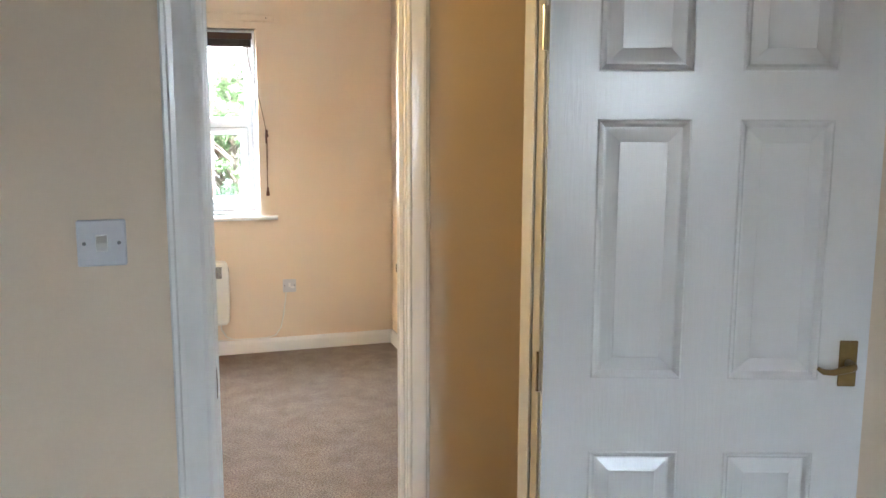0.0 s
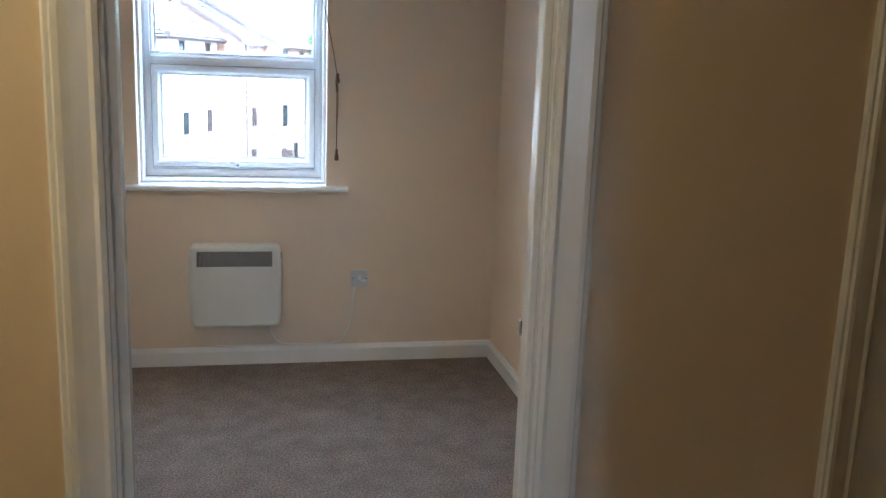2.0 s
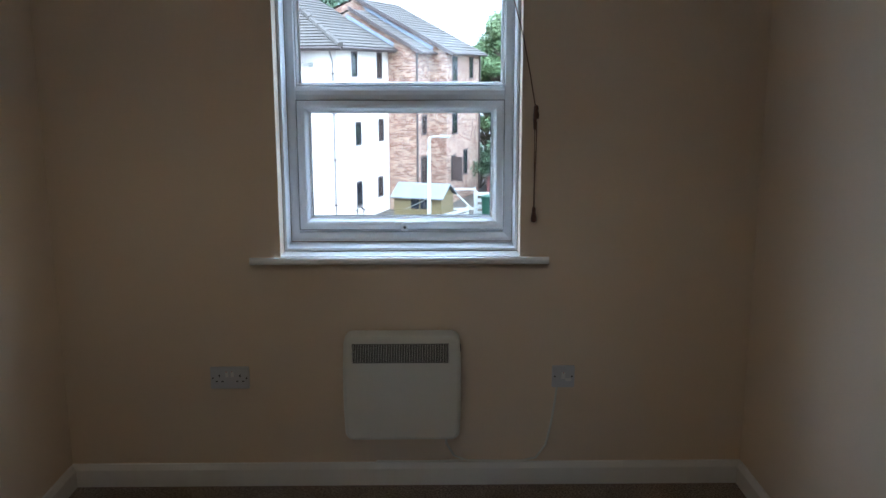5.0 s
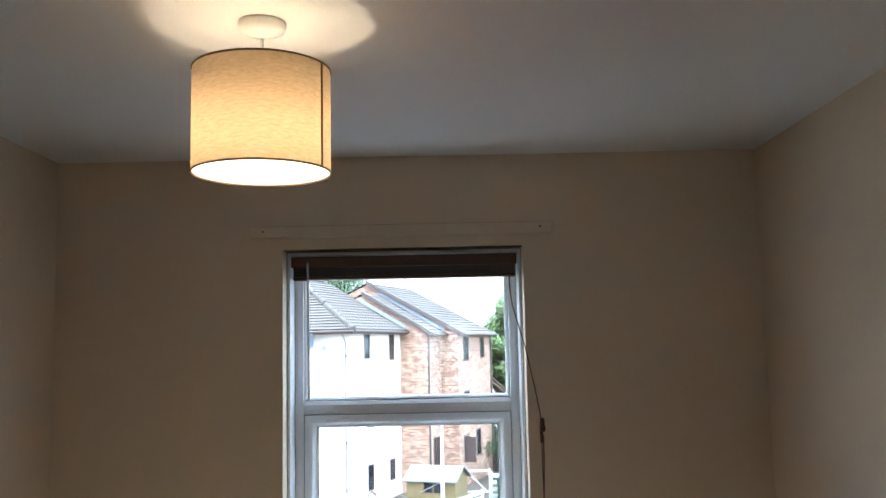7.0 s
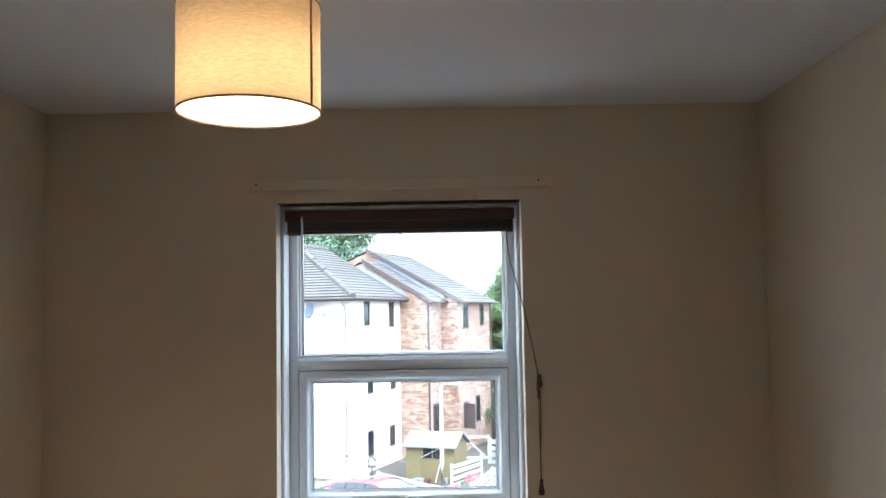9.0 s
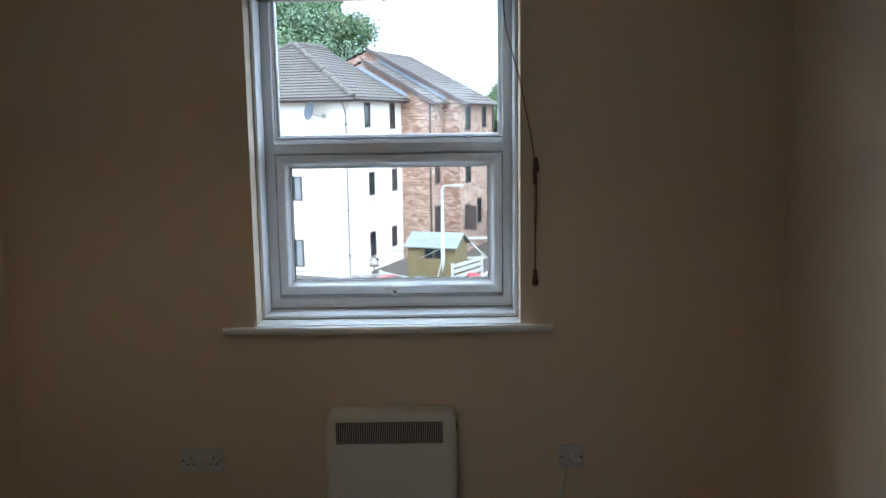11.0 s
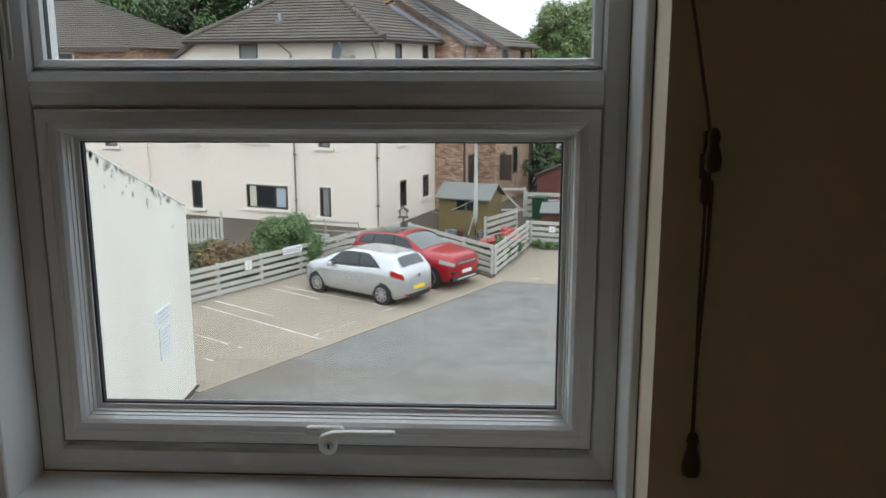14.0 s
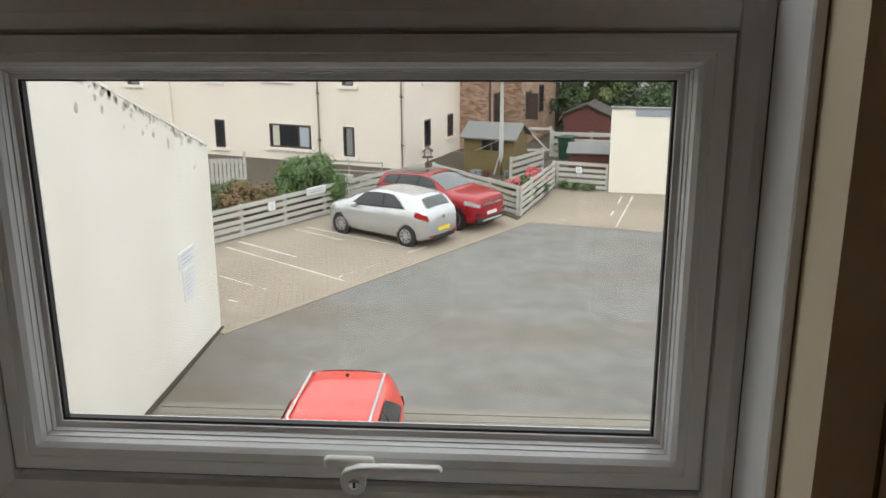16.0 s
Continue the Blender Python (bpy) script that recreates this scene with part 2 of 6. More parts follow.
def add_tube(bm, points, radius, sides=8, closed_ends=True):
    """A round tube along points; radius is one number or one a point."""
    pts = [Vector(p) for p in points]
    rad = radius if hasattr(radius, "__len__") else [radius] * len(pts)
    rings = []
    up = Vector((0, 0, 1))
    for i, p in enumerate(pts):
        d = (pts[min(i + 1, len(pts) - 1)] - pts[max(i - 1, 0)]).normalized()
        a = d.cross(up)
        if a.length < 1e-3:
            a = d.cross(Vector((1, 0, 0)))
        a.normalize()
        c = d.cross(a)
        rings.append([bm.verts.new(p + (a * math.cos(k * math.tau / sides) + c * math.sin(k * math.tau / sides)) * rad[i]) for k in range(sides)])
    for r, s in zip(rings, rings[1:]):
        for k in range(sides):
            bm.faces.new((r[k], r[(k + 1) % sides], s[(k + 1) % sides], s[k]))
    if closed_ends:
        bm.faces.new(rings[0][::-1])
        bm.faces.new(rings[-1])
    bmesh.ops.recalc_face_normals(bm, faces=bm.faces[:])
    return bm


def tube(points, radius, sides=8):
    return add_tube(bmesh.new(), points, radius, sides)


def lathe(profile, sides=24, axis="z", at=(0, 0, 0)):
    """Turns a profile of (radius, height) round an axis."""
    bm = bmesh.new()
    rings = []
    for r, h in profile:
        ring = []
        for k in range(sides):
            a = k * math.tau / sides
            p = Vector((r * math.cos(a), r * math.sin(a), h))
            if axis == "y":
                p = Vector((p.x, p.z, p.y))
            elif axis == "x":
                p = Vector((p.z, p.x, p.y))
            ring.append(bm.verts.new(p + Vector(at)))
        rings.append(ring)
    for r, s in zip(rings, rings[1:]):
        for k in range(sides):
            bm.faces.new((r[k], r[(k + 1) % sides], s[(k + 1) % sides], s[k]))
    bm.faces.new(rings[0][::-1])
    bm.faces.new(rings[-1])
    bmesh.ops.remove_doubles(bm, verts=bm.verts[:], dist=1e-5)
    bmesh.ops.recalc_face_normals(bm, faces=bm.faces[:])
    return bm


def structure(name, bm, material, label, category, smooth=False):
    ob = part(name, bm, material, None, "", smooth)
    ob.location = ORIGIN
    return tagged(ob, label=label, category=category, kind="structure")


# ---- rooms ----
TOP = 2.42
RX0, RX1 = -1.273, 1.314          # bedroom sides
BED_Y = -2.877                     # bedroom face of the partition
HALL_Y0, HALL_Y1 = -3.896, -2.967   # hall faces
LIV_Y = -4.005                     # living room face of its partition
WX, WZ0, WZ1, WOUT = 0.441, 0.905, 2.079, 0.30
D1 = (-0.075, 0.615)               # doorway to the hall
D2 = (-0.087, 0.594)               # doorway to the bedroom
D3 = (1.238, 1.942)                # closed door further along the hall
DH = 2.0
LWX0, LWX1 = -0.22, 0.56           # living room window

structure("floor", box((-3.2, -8.6, -0.25), (3.2, 0.0, 0.0)), CARPET, "worn beige cut-pile carpet over the whole floor", "floor")
structure("ceiling", box((-3.2, -8.6, TOP), (3.2, 0.3, TOP + 0.2)), CEIL, "matt white painted plaster ceiling", "ceiling")
structure("wall_north", boxes(((-3.2, 0, -0.25), (-WX, WOUT, TOP)), ((WX, 0, -0.25), (3.2, WOUT, TOP)), ((-WX, 0, -0.25), (WX, WOUT, WZ0 - 0.03)), ((-WX, 0, WZ1), (WX, WOUT, TOP))), WALL, "magnolia painted bedroom wall with a window opening", "wall")
structure("wall_west", box((RX0 - 0.12, BED_Y, 0), (RX0, 0, TOP)), WALL, "magnolia painted side wall of the bedroom", "wall")
structure("wall_east", box((RX1, BED_Y, 0), (RX1 + 0.12, 0, TOP)), WALL, "magnolia painted side wall of the bedroom", "wall")
JB = 0.028
structure("wall_south", boxes(((-3.2, HALL_Y1, 0), (D2[0] - JB, BED_Y, TOP)), ((D2[1] + JB, HALL_Y1, 0), (D3[0] - JB, BED_Y, TOP)), ((D3[1] + JB, HALL_Y1, 0), (3.2, BED_Y, TOP)), ((D2[0] - JB, HALL_Y1, DH + JB), (D2[1] + JB, BED_Y, TOP)), ((D3[0] - JB, HALL_Y1, DH + JB), (D3[1] + JB, BED_Y, TOP))), WALL, "magnolia partition wall between hall and bedroom", "wall")
structure("wall_hall", boxes(((-3.2, LIV_Y, 0), (D1[0] - JB, HALL_Y0, TOP)), ((D1[1] + JB, LIV_Y, 0), (3.2, HALL_Y0, TOP)), ((D1[0] - JB, LIV_Y, DH + JB), (D1[1] + JB, HALL_Y0, TOP))), WALL, "magnolia partition wall between living room and hall", "wall")
structure("wall_hall_ends", boxes(((-2.6, HALL_Y0, 0), (-2.5, HALL_Y1, TOP)), ((2.2, HALL_Y0, 0), (2.3, HALL_Y1, TOP))), WALL, "magnolia end walls of the hall", "wall")
structure("wall_living", boxes(((-3.2, -8.6, 0), (-3.1, LIV_Y, TOP)), ((3.1, -8.6, 0), (3.2, LIV_Y, TOP)), ((-3.1, -8.6, 0), (LWX0, -8.3, TOP)), ((LWX1, -8.6, 0), (3.1, -8.3, TOP)), ((LWX0, -8.6, 0), (LWX1, -8.3, 0.85)), ((LWX0, -8.6, 2.1), (LWX1, -8.3, TOP))), WALL, "magnolia living room walls with a wide window", "wall")


def skirting(name, a, b, inward):
    """A skirting board of 90 mm with a chamfered top between two floor points."""
    a, b, n = Vector((*a, 0)), Vector((*b, 0)), Vector((*inward, 0))
    prof = [(0, 0), (0.018, 0), (0.018, 0.068), (0.008, 0.088), (0, 0.09)]
    return structure(name, extrude([a + n * d + Vector((0, 0, h)) for d, h in prof], (b - a).normalized(), (b - a).length), GLOSS, "white gloss painted skirting board with chamfered top", "skirting")


skirting("baseboard_north", (RX0, 0), (RX1, 0), (0, -1))
skirting("baseboard_east", (RX1, BED_Y), (RX1, -0.018), (-1, 0))
skirting("baseboard_west", (RX0, BED_Y), (RX0, -0.018), (1, 0))
skirting("baseboard_south", (D2[1] + 0.09, BED_Y), (RX1 - 0.018, BED_Y), (0, 1))
skirting("baseboard_hall", (D2[1] + 0.09, HALL_Y1), (D3[0] - 0.09, HALL_Y1), (0, -1))
skirting("baseboard_hall_west", (-2.5, HALL_Y1), (D2[0] - 0.09, HALL_Y1), (0, -1))
skirting("baseboard_living", (-3.1, LIV_Y), (D1[0] - 0.09, LIV_Y), (0, -1))
skirting("baseboard_living_east", (D1[1] + 0.09, LIV_Y), (3.1, LIV_Y), (0, -1))


# ---- door linings ----
ARCH = [(0.0, 0.0), (0.0, 0.010), (0.006, 0.014), (0.012, 0.011), (0.018, 0.0125), (0.030, 0.0155), (0.040, 0.019), (0.047, 0.019), (0.050, 0.014), (0.055, 0.0145), (0.058, 0.011), (0.058, 0.0)]


def doorway(name, x0, x1, y0, y1, label, wide=1.0, stop=None):
    """Lining, stops and moulded architraves, wide times 58 mm, on both faces of a wall from y0 to y1."""
    prof = [(w * wide, d) for w, d in ARCH]
    t = thing(name, label=label, category="door frame", kind="structure")
    part("jamb", box((x0 - JB, y0, 0), (x0, y1, DH), 0.002), GLOSS, t)
    part("jamb", box((x1, y0, 0), (x1 + JB, y1, DH), 0.002), GLOSS, t)
    part("head", box((x0 - JB, y0, DH), (x1 + JB, y1, DH + JB)), GLOSS, t)
    mid = (y0 + y1) / 2
    s0, s1, proud = stop or (mid - 0.02, mid + 0.012, 0.008)
    part("door_stop", box((x0, s0, 0), (x0 + proud, s1, DH), 0.002), GLOSS, t)
    part("door_stop", box((x1 - proud, s0, 0), (x1, s1, DH), 0.002), GLOSS, t)
    for face, out in ((y0, -1), (y1, 1)):
        for x, s in ((x0 - 0.006, -1), (x1 + 0.006, 1)):
            part("architrave", extrude([(x + s * w, face + out * d, 0) for w, d in prof], (0, 0, 1), DH + 0.006 + 0.058 * wide), GLOSS, t, smooth=False)
        part("architrave", extrude([(x0 - 0.0055, face + out * d, DH + 0.006 + w) for w, d in prof], (1, 0, 0), x1 - x0 + 0.011), GLOSS, t)
    return t


frame_living = doorway("door_frame_1", D1[0], D1[1], LIV_Y, HALL_Y0, "white gloss door lining with moulded architrave and steel keep", 1.28)
frame_bed = doorway("door_frame_2", D2[0], D2[1], HALL_Y1, BED_Y, "white gloss bedroom door lining with moulded architrave", 1.32, (-2.950, -2.919, 0.015))


doorway("door_frame_3", D3[0], D3[1], HALL_Y1, BED_Y, "white gloss door lining further along the hall", 1.2)


def keep(parent, x, y, z, s, half=0.03):
    part("strike_plate", box((x, y - 0.012, z - half), (x + s * 0.0025, y + 0.012, z + half), 0.0006), CHROME, parent, "worn steel strike plate")
    part("latch_hole", box((x + s * 0.0022, y - 0.005, z - 0.011), (x + s * 0.0032, y + 0.005, z + 0.011)), BLACK, parent)


keep(frame_living, D1[0], -3.985, 1.029, 1)
keep(frame_bed, D2[1], -2.896, 1.04, -1, 0.017)
part("strike_lip", box((D2[1] - 0.008, -2.884, 1.025), (D2[1], -2.874, 1.055), 0.002), CHROME, frame_bed, "worn steel lip of the strike plate")


def lever_handle(parent, x, z, face, out, way):
    """Brass lever on an oblong back plate; way is the side to which the lever points."""
    h = part("back_plate", box((x - 0.019, min(face, face + out * 0.006), z - 0.05), (x + 0.019, max(face, face + out * 0.006), z + 0.05), 0.0025, 2), BRASS, parent, "aged brass back plate")
    y = face + out * 0.004
    pts = [(x, y, z + 0.002), (x, y + out * 0.026, z + 0.002), (x + way * 0.004, y + out * 0.036, z + 0.002), (x + way * 0.014, y + out * 0.040, z), (x + way * 0.045, y + out * 0.040, z - 0.008), (x + way * 0.066, y + out * 0.040, z - 0.007), (x + way * 0.078, y + out * 0.037, z)]
    part("lever", tube(pts, [0.0085, 0.0085, 0.0088, 0.0085, 0.0068, 0.0062, 0.004], 10), BRASS, h, smooth=True)
    for dz in (-0.04, 0.04):
        part("screw", lathe([(0.0035, 0), (0.0035, 0.0012), (0.002, 0.0018)], 10, "y", (x, face + out * 0.0055, z + dz)), BRASS, h)


def panel_door(name, width, label):
    """A six-panel door; its hinge edge stands on the z axis, the leaf runs along +x, 36 mm thick about y = 0."""
    t = thing(name, label=label, category="door")
    h = 1.98
    st, mid = width * 0.1475, width * 0.143
    pw = (width - 2 * st - mid) / 2
    cols = [(st, st + pw), (st + pw + mid, st + mid + 2 * pw)]
    rows = [(0.20, 0.834), (0.996, 1.545), (1.640, 1.85)]
    bm = bmesh.new()
    th = 0.018
    add_box(bm, (0, -0.008, 0), (width, 0.008, h))
    for x0, x1 in ((0, st), (cols[0][1], cols[1][0]), (cols[1][1], width)):
        add_box(bm, (x0, -th, 0), (x1, th, h))
    zs = [0] + [v for r in rows for v in r] + [h]
    for z0, z1 in zip(zs[::2], zs[1::2]):
        for x0, x1 in cols:
            add_box(bm, (x0, -th, z0), (x1, th, z1))
    bmesh.ops.remove_doubles(bm, verts=bm.verts[:], dist=1e-5)
    part("leaf", bm, DOORPAINT, t)
    for s in (-1, 1):
        for x0, x1 in cols:
            for z0, z1 in rows:
                bm = bmesh.new()
                steps = [(0.0, th - 0.001), (0.004, th + 0.0015), (0.010, th - 0.002), (0.016, 0.0085), (0.020, 0.0085), (0.045, th - 0.003), (0.047, th - 0.002)]
                rings = []
                for inset, dep in steps:
                    rings.append([bm.verts.new((x, s * dep, z)) for x, z in ((x0 + inset, z0 + inset), (x1 - inset, z0 + inset), (x1 - inset, z1 - inset), (x0 + inset, z1 - inset))])
                for r, q in zip(rings, rings[1:]):
                    for k in range(4):
                        bm.faces.new((r[k], r[(k + 1) % 4], q[(k + 1) % 4], q[k]))
                bm.faces.new(rings[-1])
                bmesh.ops.recalc_face_normals(bm, faces=bm.faces[:])
                part("panel", bm, DOORPAINT, t)
    return t


def hinges(t, y):
    for z in (0.22, 1.0, 1.73):
        hg = part("hinge", tube([(-0.006, y, z - 0.045), (-0.006, y, z + 0.045)], 0.0055, 10), CHROME, t, "steel butt hinge")
        part("hinge_flap", box((-0.0045, y - 0.002, z - 0.045), (0.028, y + 0.0012, z + 0.045), 0.0005), CHROME, hg)


door_living = panel_door("door_1", 0.686, "white six-panel grained door standing wide open with brass lever")
lever_handle(door_living, 0.644, 1.034, -0.018, -1, -1)
lever_handle(door_living, 0.644, 1.034, 0.018, 1, -1)
hinges(door_living, 0.019)
door_living.matrix_world = pose(0.603, -4.051, 0.006, 0, 0, -18.7)

door_bed = panel_door("door_2", 0.70, "white six-panel bedroom door standing open with brass lever")
lever_handle(door_bed, 0.655, 1.04, -0.018, -1, -1)
lever_handle(door_bed, 0.655, 1.04, 0.018, 1, -1)
hinges(door_bed, 0.019)
door_bed.matrix_world = pose(-0.116, -2.832, 0.006, 0, 0, 124)


door_cupboard = panel_door("door_3", D3[1] - D3[0] - 0.006, "white six-panel door standing closed in the hall")
lever_handle(door_cupboard, 0.655, 1.04, -0.018, -1, -1)
door_cupboard.matrix_world = pose(D3[0] + 0.003, -2.949, 0.006, 0, 0, 0)

# ---- the bedroom window ----
window = thing("window_1", label="white upvc window with fixed top light and top-hung lower sash", category="window", kind="structure")


def ring(x0, x1, z0, z1, w, y0, y1, bevel=0.003, wt=None, wb=None):
    """A rectangular frame of four mitred-looking members."""
    wt, wb = wt or w, wb or w
    bm = bmesh.new()
    add_box(bm, (x0, y0, z0), (x0 + w, y1, z1), bevel)
    add_box(bm, (x1 - w, y0, z0), (x1, y1, z1), bevel)
    add_box(bm, (x0 + w - 0.001, y0 + 0.0004, z0), (x1 - w + 0.001, y1, z0 + wb), bevel)
    add_box(bm, (x0 + w - 0.001, y0 + 0.0004, z1 - wt), (x1 - w + 0.001, y1, z1), bevel)
    return bm


def mitred(x0, x1, z0, z1, prof):
    """A frame swept round a rectangle; prof gives (inset from the rectangle, y)."""
    bm = bmesh.new()
    rings = [[bm.verts.new((x, y, z)) for x, z in ((x0 + d, z0 + d), (x1 - d, z0 + d), (x1 - d, z1 - d), (x0 + d, z1 - d))] for d, y in prof]
    rings.append(rings[0])
    for r, q in zip(rings, rings[1:]):
        for k in range(4):
            bm.faces.new((r[k], r[(k + 1) % 4], q[(k + 1) % 4], q[k]))
    bmesh.ops.recalc_face_normals(bm, faces=bm.faces[:])
    return bm


part("reveal_lining", mitred(-WX, WX, WZ0, WZ1, [(0.0, 0.001), (0.0, WOUT), (-0.0005, WOUT), (-0.0005, 0.001)]), REVEAL, window, "white painted reveal")
part("trim", mitred(-WX, WX, WZ0 + 0.001, WZ1, [(0.0005, 0.085), (0.011, 0.085), (0.013, 0.088), (0.013, 0.20), (0.0005, 0.20)]), UPVC, window, "white upvc trim with stained joint")
part("joint", mitred(-WX, WX, WZ0 + 0.001, WZ1, [(0.0003, 0.0842), (0.0020, 0.0842), (0.0020, 0.0855), (0.0003, 0.0855)]), GRIME, window)
part("window_frame", mitred(-WX + 0.003, WX - 0.003, WZ0 + 0.01, WZ1 - 0.006, [(0.0, 0.187), (0.022, 0.187), (0.040, 0.193), (0.044, 0.199), (0.044, 0.215), (0.054, 0.218), (0.054, 0.262), (0.0, 0.262)]), UPVC, window)
part("joint", mitred(-WX + 0.003, WX - 0.003, WZ0 + 0.0085, WZ1 - 0.006, [(0.009, 0.1855), (0.0112, 0.1855), (0.0112, 0.188), (0.009, 0.188)]), GRIME, window)
part("transom", extrude([(-0.395, 0.199, 1.4645), (-0.395, 0.193, 1.470), (-0.395, 0.188, 1.486), (-0.395, 0.188, 1.502), (-0.395, 0.196, 1.514), (-0.395, 0.215, 1.520), (-0.395, 0.262, 1.520), (-0.395, 0.262, 1.452), (-0.395, 0.218, 1.452), (-0.395, 0.215, 1.4645)], (1, 0, 0), 0.79), UPVC, window)
SX, SZ0, SZ1 = 0.395, 0.969, 1.466
sash = part("sash", mitred(-SX, SX, SZ0, SZ1, [(0.002, 0.192), (0.005, 0.189), (0.019, 0.189), (0.0205, 0.1905), (0.0225, 0.1905), (0.029, 0.193), (0.034, 0.199), (0.0365, 0.2065), (0.0375, 0.207), (0.039, 0.214), (0.0405, 0.2145), (0.042, 0.220), (0.048, 0.2225), (0.0495, 0.2255), (0.0495, 0.241), (0.030, 0.250), (0.030, 0.262), (0.012, 0.262), (0.012, 0.213), (0.002, 0.213)]), UPVC, window)
part("gasket", mitred(-SX, SX, SZ0, SZ1, [(-0.0005, 0.193), (0.0025, 0.193), (0.0025, 0.20), (-0.0005, 0.20)]), GREYSEAL, sash)
part("glazing_seal", mitred(-SX + 0.0485, SX - 0.0485, SZ0 + 0.0485, SZ1 - 0.0485, [(0.0, 0.2240), (0.0028, 0.2265), (0.0028, 0.236), (0.0, 0.236)]), SEAL, sash)
part("pane", box((-SX + 0.04, 0.236, SZ0 + 0.04), (SX - 0.04, 0.241, SZ1 - 0.04)), GLASS, sash, "clear glass").visible_shadow = False
part("bead", mitred(-0.394, 0.394, 1.519, 2.026, [(0.0, 0.205), (0.003, 0.203), (0.012, 0.212), (0.013, 0.222), (0.0, 0.222)]), UPVC, window)
part("glazing_seal", mitred(-0.384, 0.384, 1.529, 2.016, [(0.0, 0.222), (0.0025, 0.225), (0.0025, 0.236), (0.0, 0.236)]), SEAL, window)
part("pane", box((-0.39, 0.236, 1.522), (0.39, 0.241, 2.023)), GLASS, window, "clear glass").visible_shadow = False
# casement handle on the lower rail
HB, HZ = 0.011, 0.986      # middle of the boss


def softened(bm, width):
    """Rounds all sharp edges of bm."""
    edges = [e for e in bm.edges if len(e.link_faces) == 2 and e.calc_face_angle() > 0.9]
    bmesh.ops.bevel(bm, geom=edges, offset=width, segments=2, affect="EDGES", profile=0.5)
    return bm


hb = part("handle_base", box((HB - 0.036, 0.176, HZ + 0.003), (HB + 0.022, 0.190, HZ + 0.018), 0.006, 3), PLASTIC, sash, "white window handle with key lock", smooth=True)
boss = [(HB + 0.0145 * math.cos(radians(a)), HZ + 0.0145 * math.sin(radians(a)) - (0.004 if 200 < a < 340 else 0)) for a in range(130, 400, 18)]
lever_line = boss + [(HB + 0.024, HZ + 0.0075), (HB + 0.040, HZ + 0.0085), (HB + 0.094, HZ + 0.0090), (HB + 0.099, HZ + 0.0115), (HB + 0.099, HZ + 0.0155), (HB + 0.095, HZ + 0.0180), (HB + 0.035, HZ + 0.0178), (HB + 0.006, HZ + 0.0165)]
part("lever", softened(extrude([(x, 0.174, z) for x, z in lever_line], (0, 1, 0), -0.013), 0.003), PLASTIC, hb, smooth=True)
part("lock", lathe([(0.0062, 0), (0.0062, -0.0016), (0.0045, -0.0024)], 16, "y", (HB + 0.002, 0.161, HZ - 0.003)), CHROME, hb)
part("keyhole", box((HB + 0.0005, 0.1580, HZ - 0.0065), (HB + 0.0035, 0.1590, HZ + 0.0005)), BLACK, hb)

# bullnosed sill board
sill_prof = [(0.086, 0.0), (-0.022, 0.0), (-0.029, -0.003), (-0.033, -0.010), (-0.033, -0.018), (-0.029, -0.025), (-0.022, -0.028), (0.0, -0.028), (0.086, -0.028)]
bm = extrude([(-0.55, y, WZ0 + z) for y, z in sill_prof if y <= 0.0], (1, 0, 0), 1.097)
add_box(bm, (-WX + 0.001, -0.0005, WZ0 - 0.028), (WX - 0.001, 0.2, WZ0 - 0.0002))
part("window_sill", bm, REVEAL, window, "white bullnosed sill board with small chips")

# ---- living room window behind the walk ----
wl2 = thing("window_2", label="white upvc living room window", category="window", kind="structure")
part("window_frame", ring(LWX0, LWX1, 0.85, 2.1, 0.06, -8.55, -8.48), UPVC, wl2)
LWM = (LWX0 + LWX1) / 2
part("mullion", box((LWM - 0.03, -8.55, 0.91), (LWM + 0.03, -8.48, 2.04)), UPVC, wl2)
part("pane", box((LWX0 + 0.06, -8.52, 0.91), (LWM - 0.03, -8.515, 2.04)), GLASS, wl2).visible_shadow = False
part("pane", box((LWM + 0.03, -8.52, 0.91), (LWX1 - 0.06, -8.515, 2.04)), GLASS, wl2).visible_shadow = False

# ---- bedroom fittings ----
# curtain batten above the window
bt = thing("curtain_batten", label="wall-coloured wooden batten screwed above the window", category="batten")
part("board", box((-0.557, -0.016, 2.122), (0.553, 0.0, 2.166), 0.003), WALL, bt)
for x in (-0.51, 0.505):
    part("screw", lathe([(0.004, 0), (0.004, 0.0015), (0.002, 0.002)], 10, "y", (x, -0.018, 2.146)), GRIME, bt)

# wooden venetian blind, drawn up
bl = thing("venetian_blind", label="dark brown wooden venetian blind drawn fully up in window", category="blind")
part("valance", box((-0.424, 0.084, 2.020), (0.424, 0.092, 2.060), 0.002), MIDWOOD, bl, "reddish brown valance")
part("head_rail", box((-0.421, 0.094, 2.022), (0.421, 0.140, 2.061)), DKWOOD, bl)
for k in range(14):
    jx, jy = random.uniform(-0.002, 0.002), random.uniform(-0.002, 0.002)
    part("slat", box((-0.418 + jx, 0.094 + jy, 2.0175 - k * 0.0024), (0.418 + jx, 0.143 + jy, 2.0193 - k * 0.0024)), DKWOOD, bl)
part("bottom_rail", box((-0.419, 0.092, 1.974), (0.419, 0.145, 1.9845), 0.003, 2), MIDWOOD, bl)
for x in (-0.31, 0.0, 0.27):
    part("ladder_button", lathe([(0.006, 0), (0.006, 0.003), (0.003, 0.005)], 10, "z", (x, 0.118, 1.969)), PLASTIC, bl)
wand = part("wand", tube([(-0.362, 0.082, 2.035), (-0.361, 0.080, 2.0), (-0.358, 0.080, 1.53)], 0.0042, 8), CLEARROD, bl, "clear tilt wand", smooth=True)
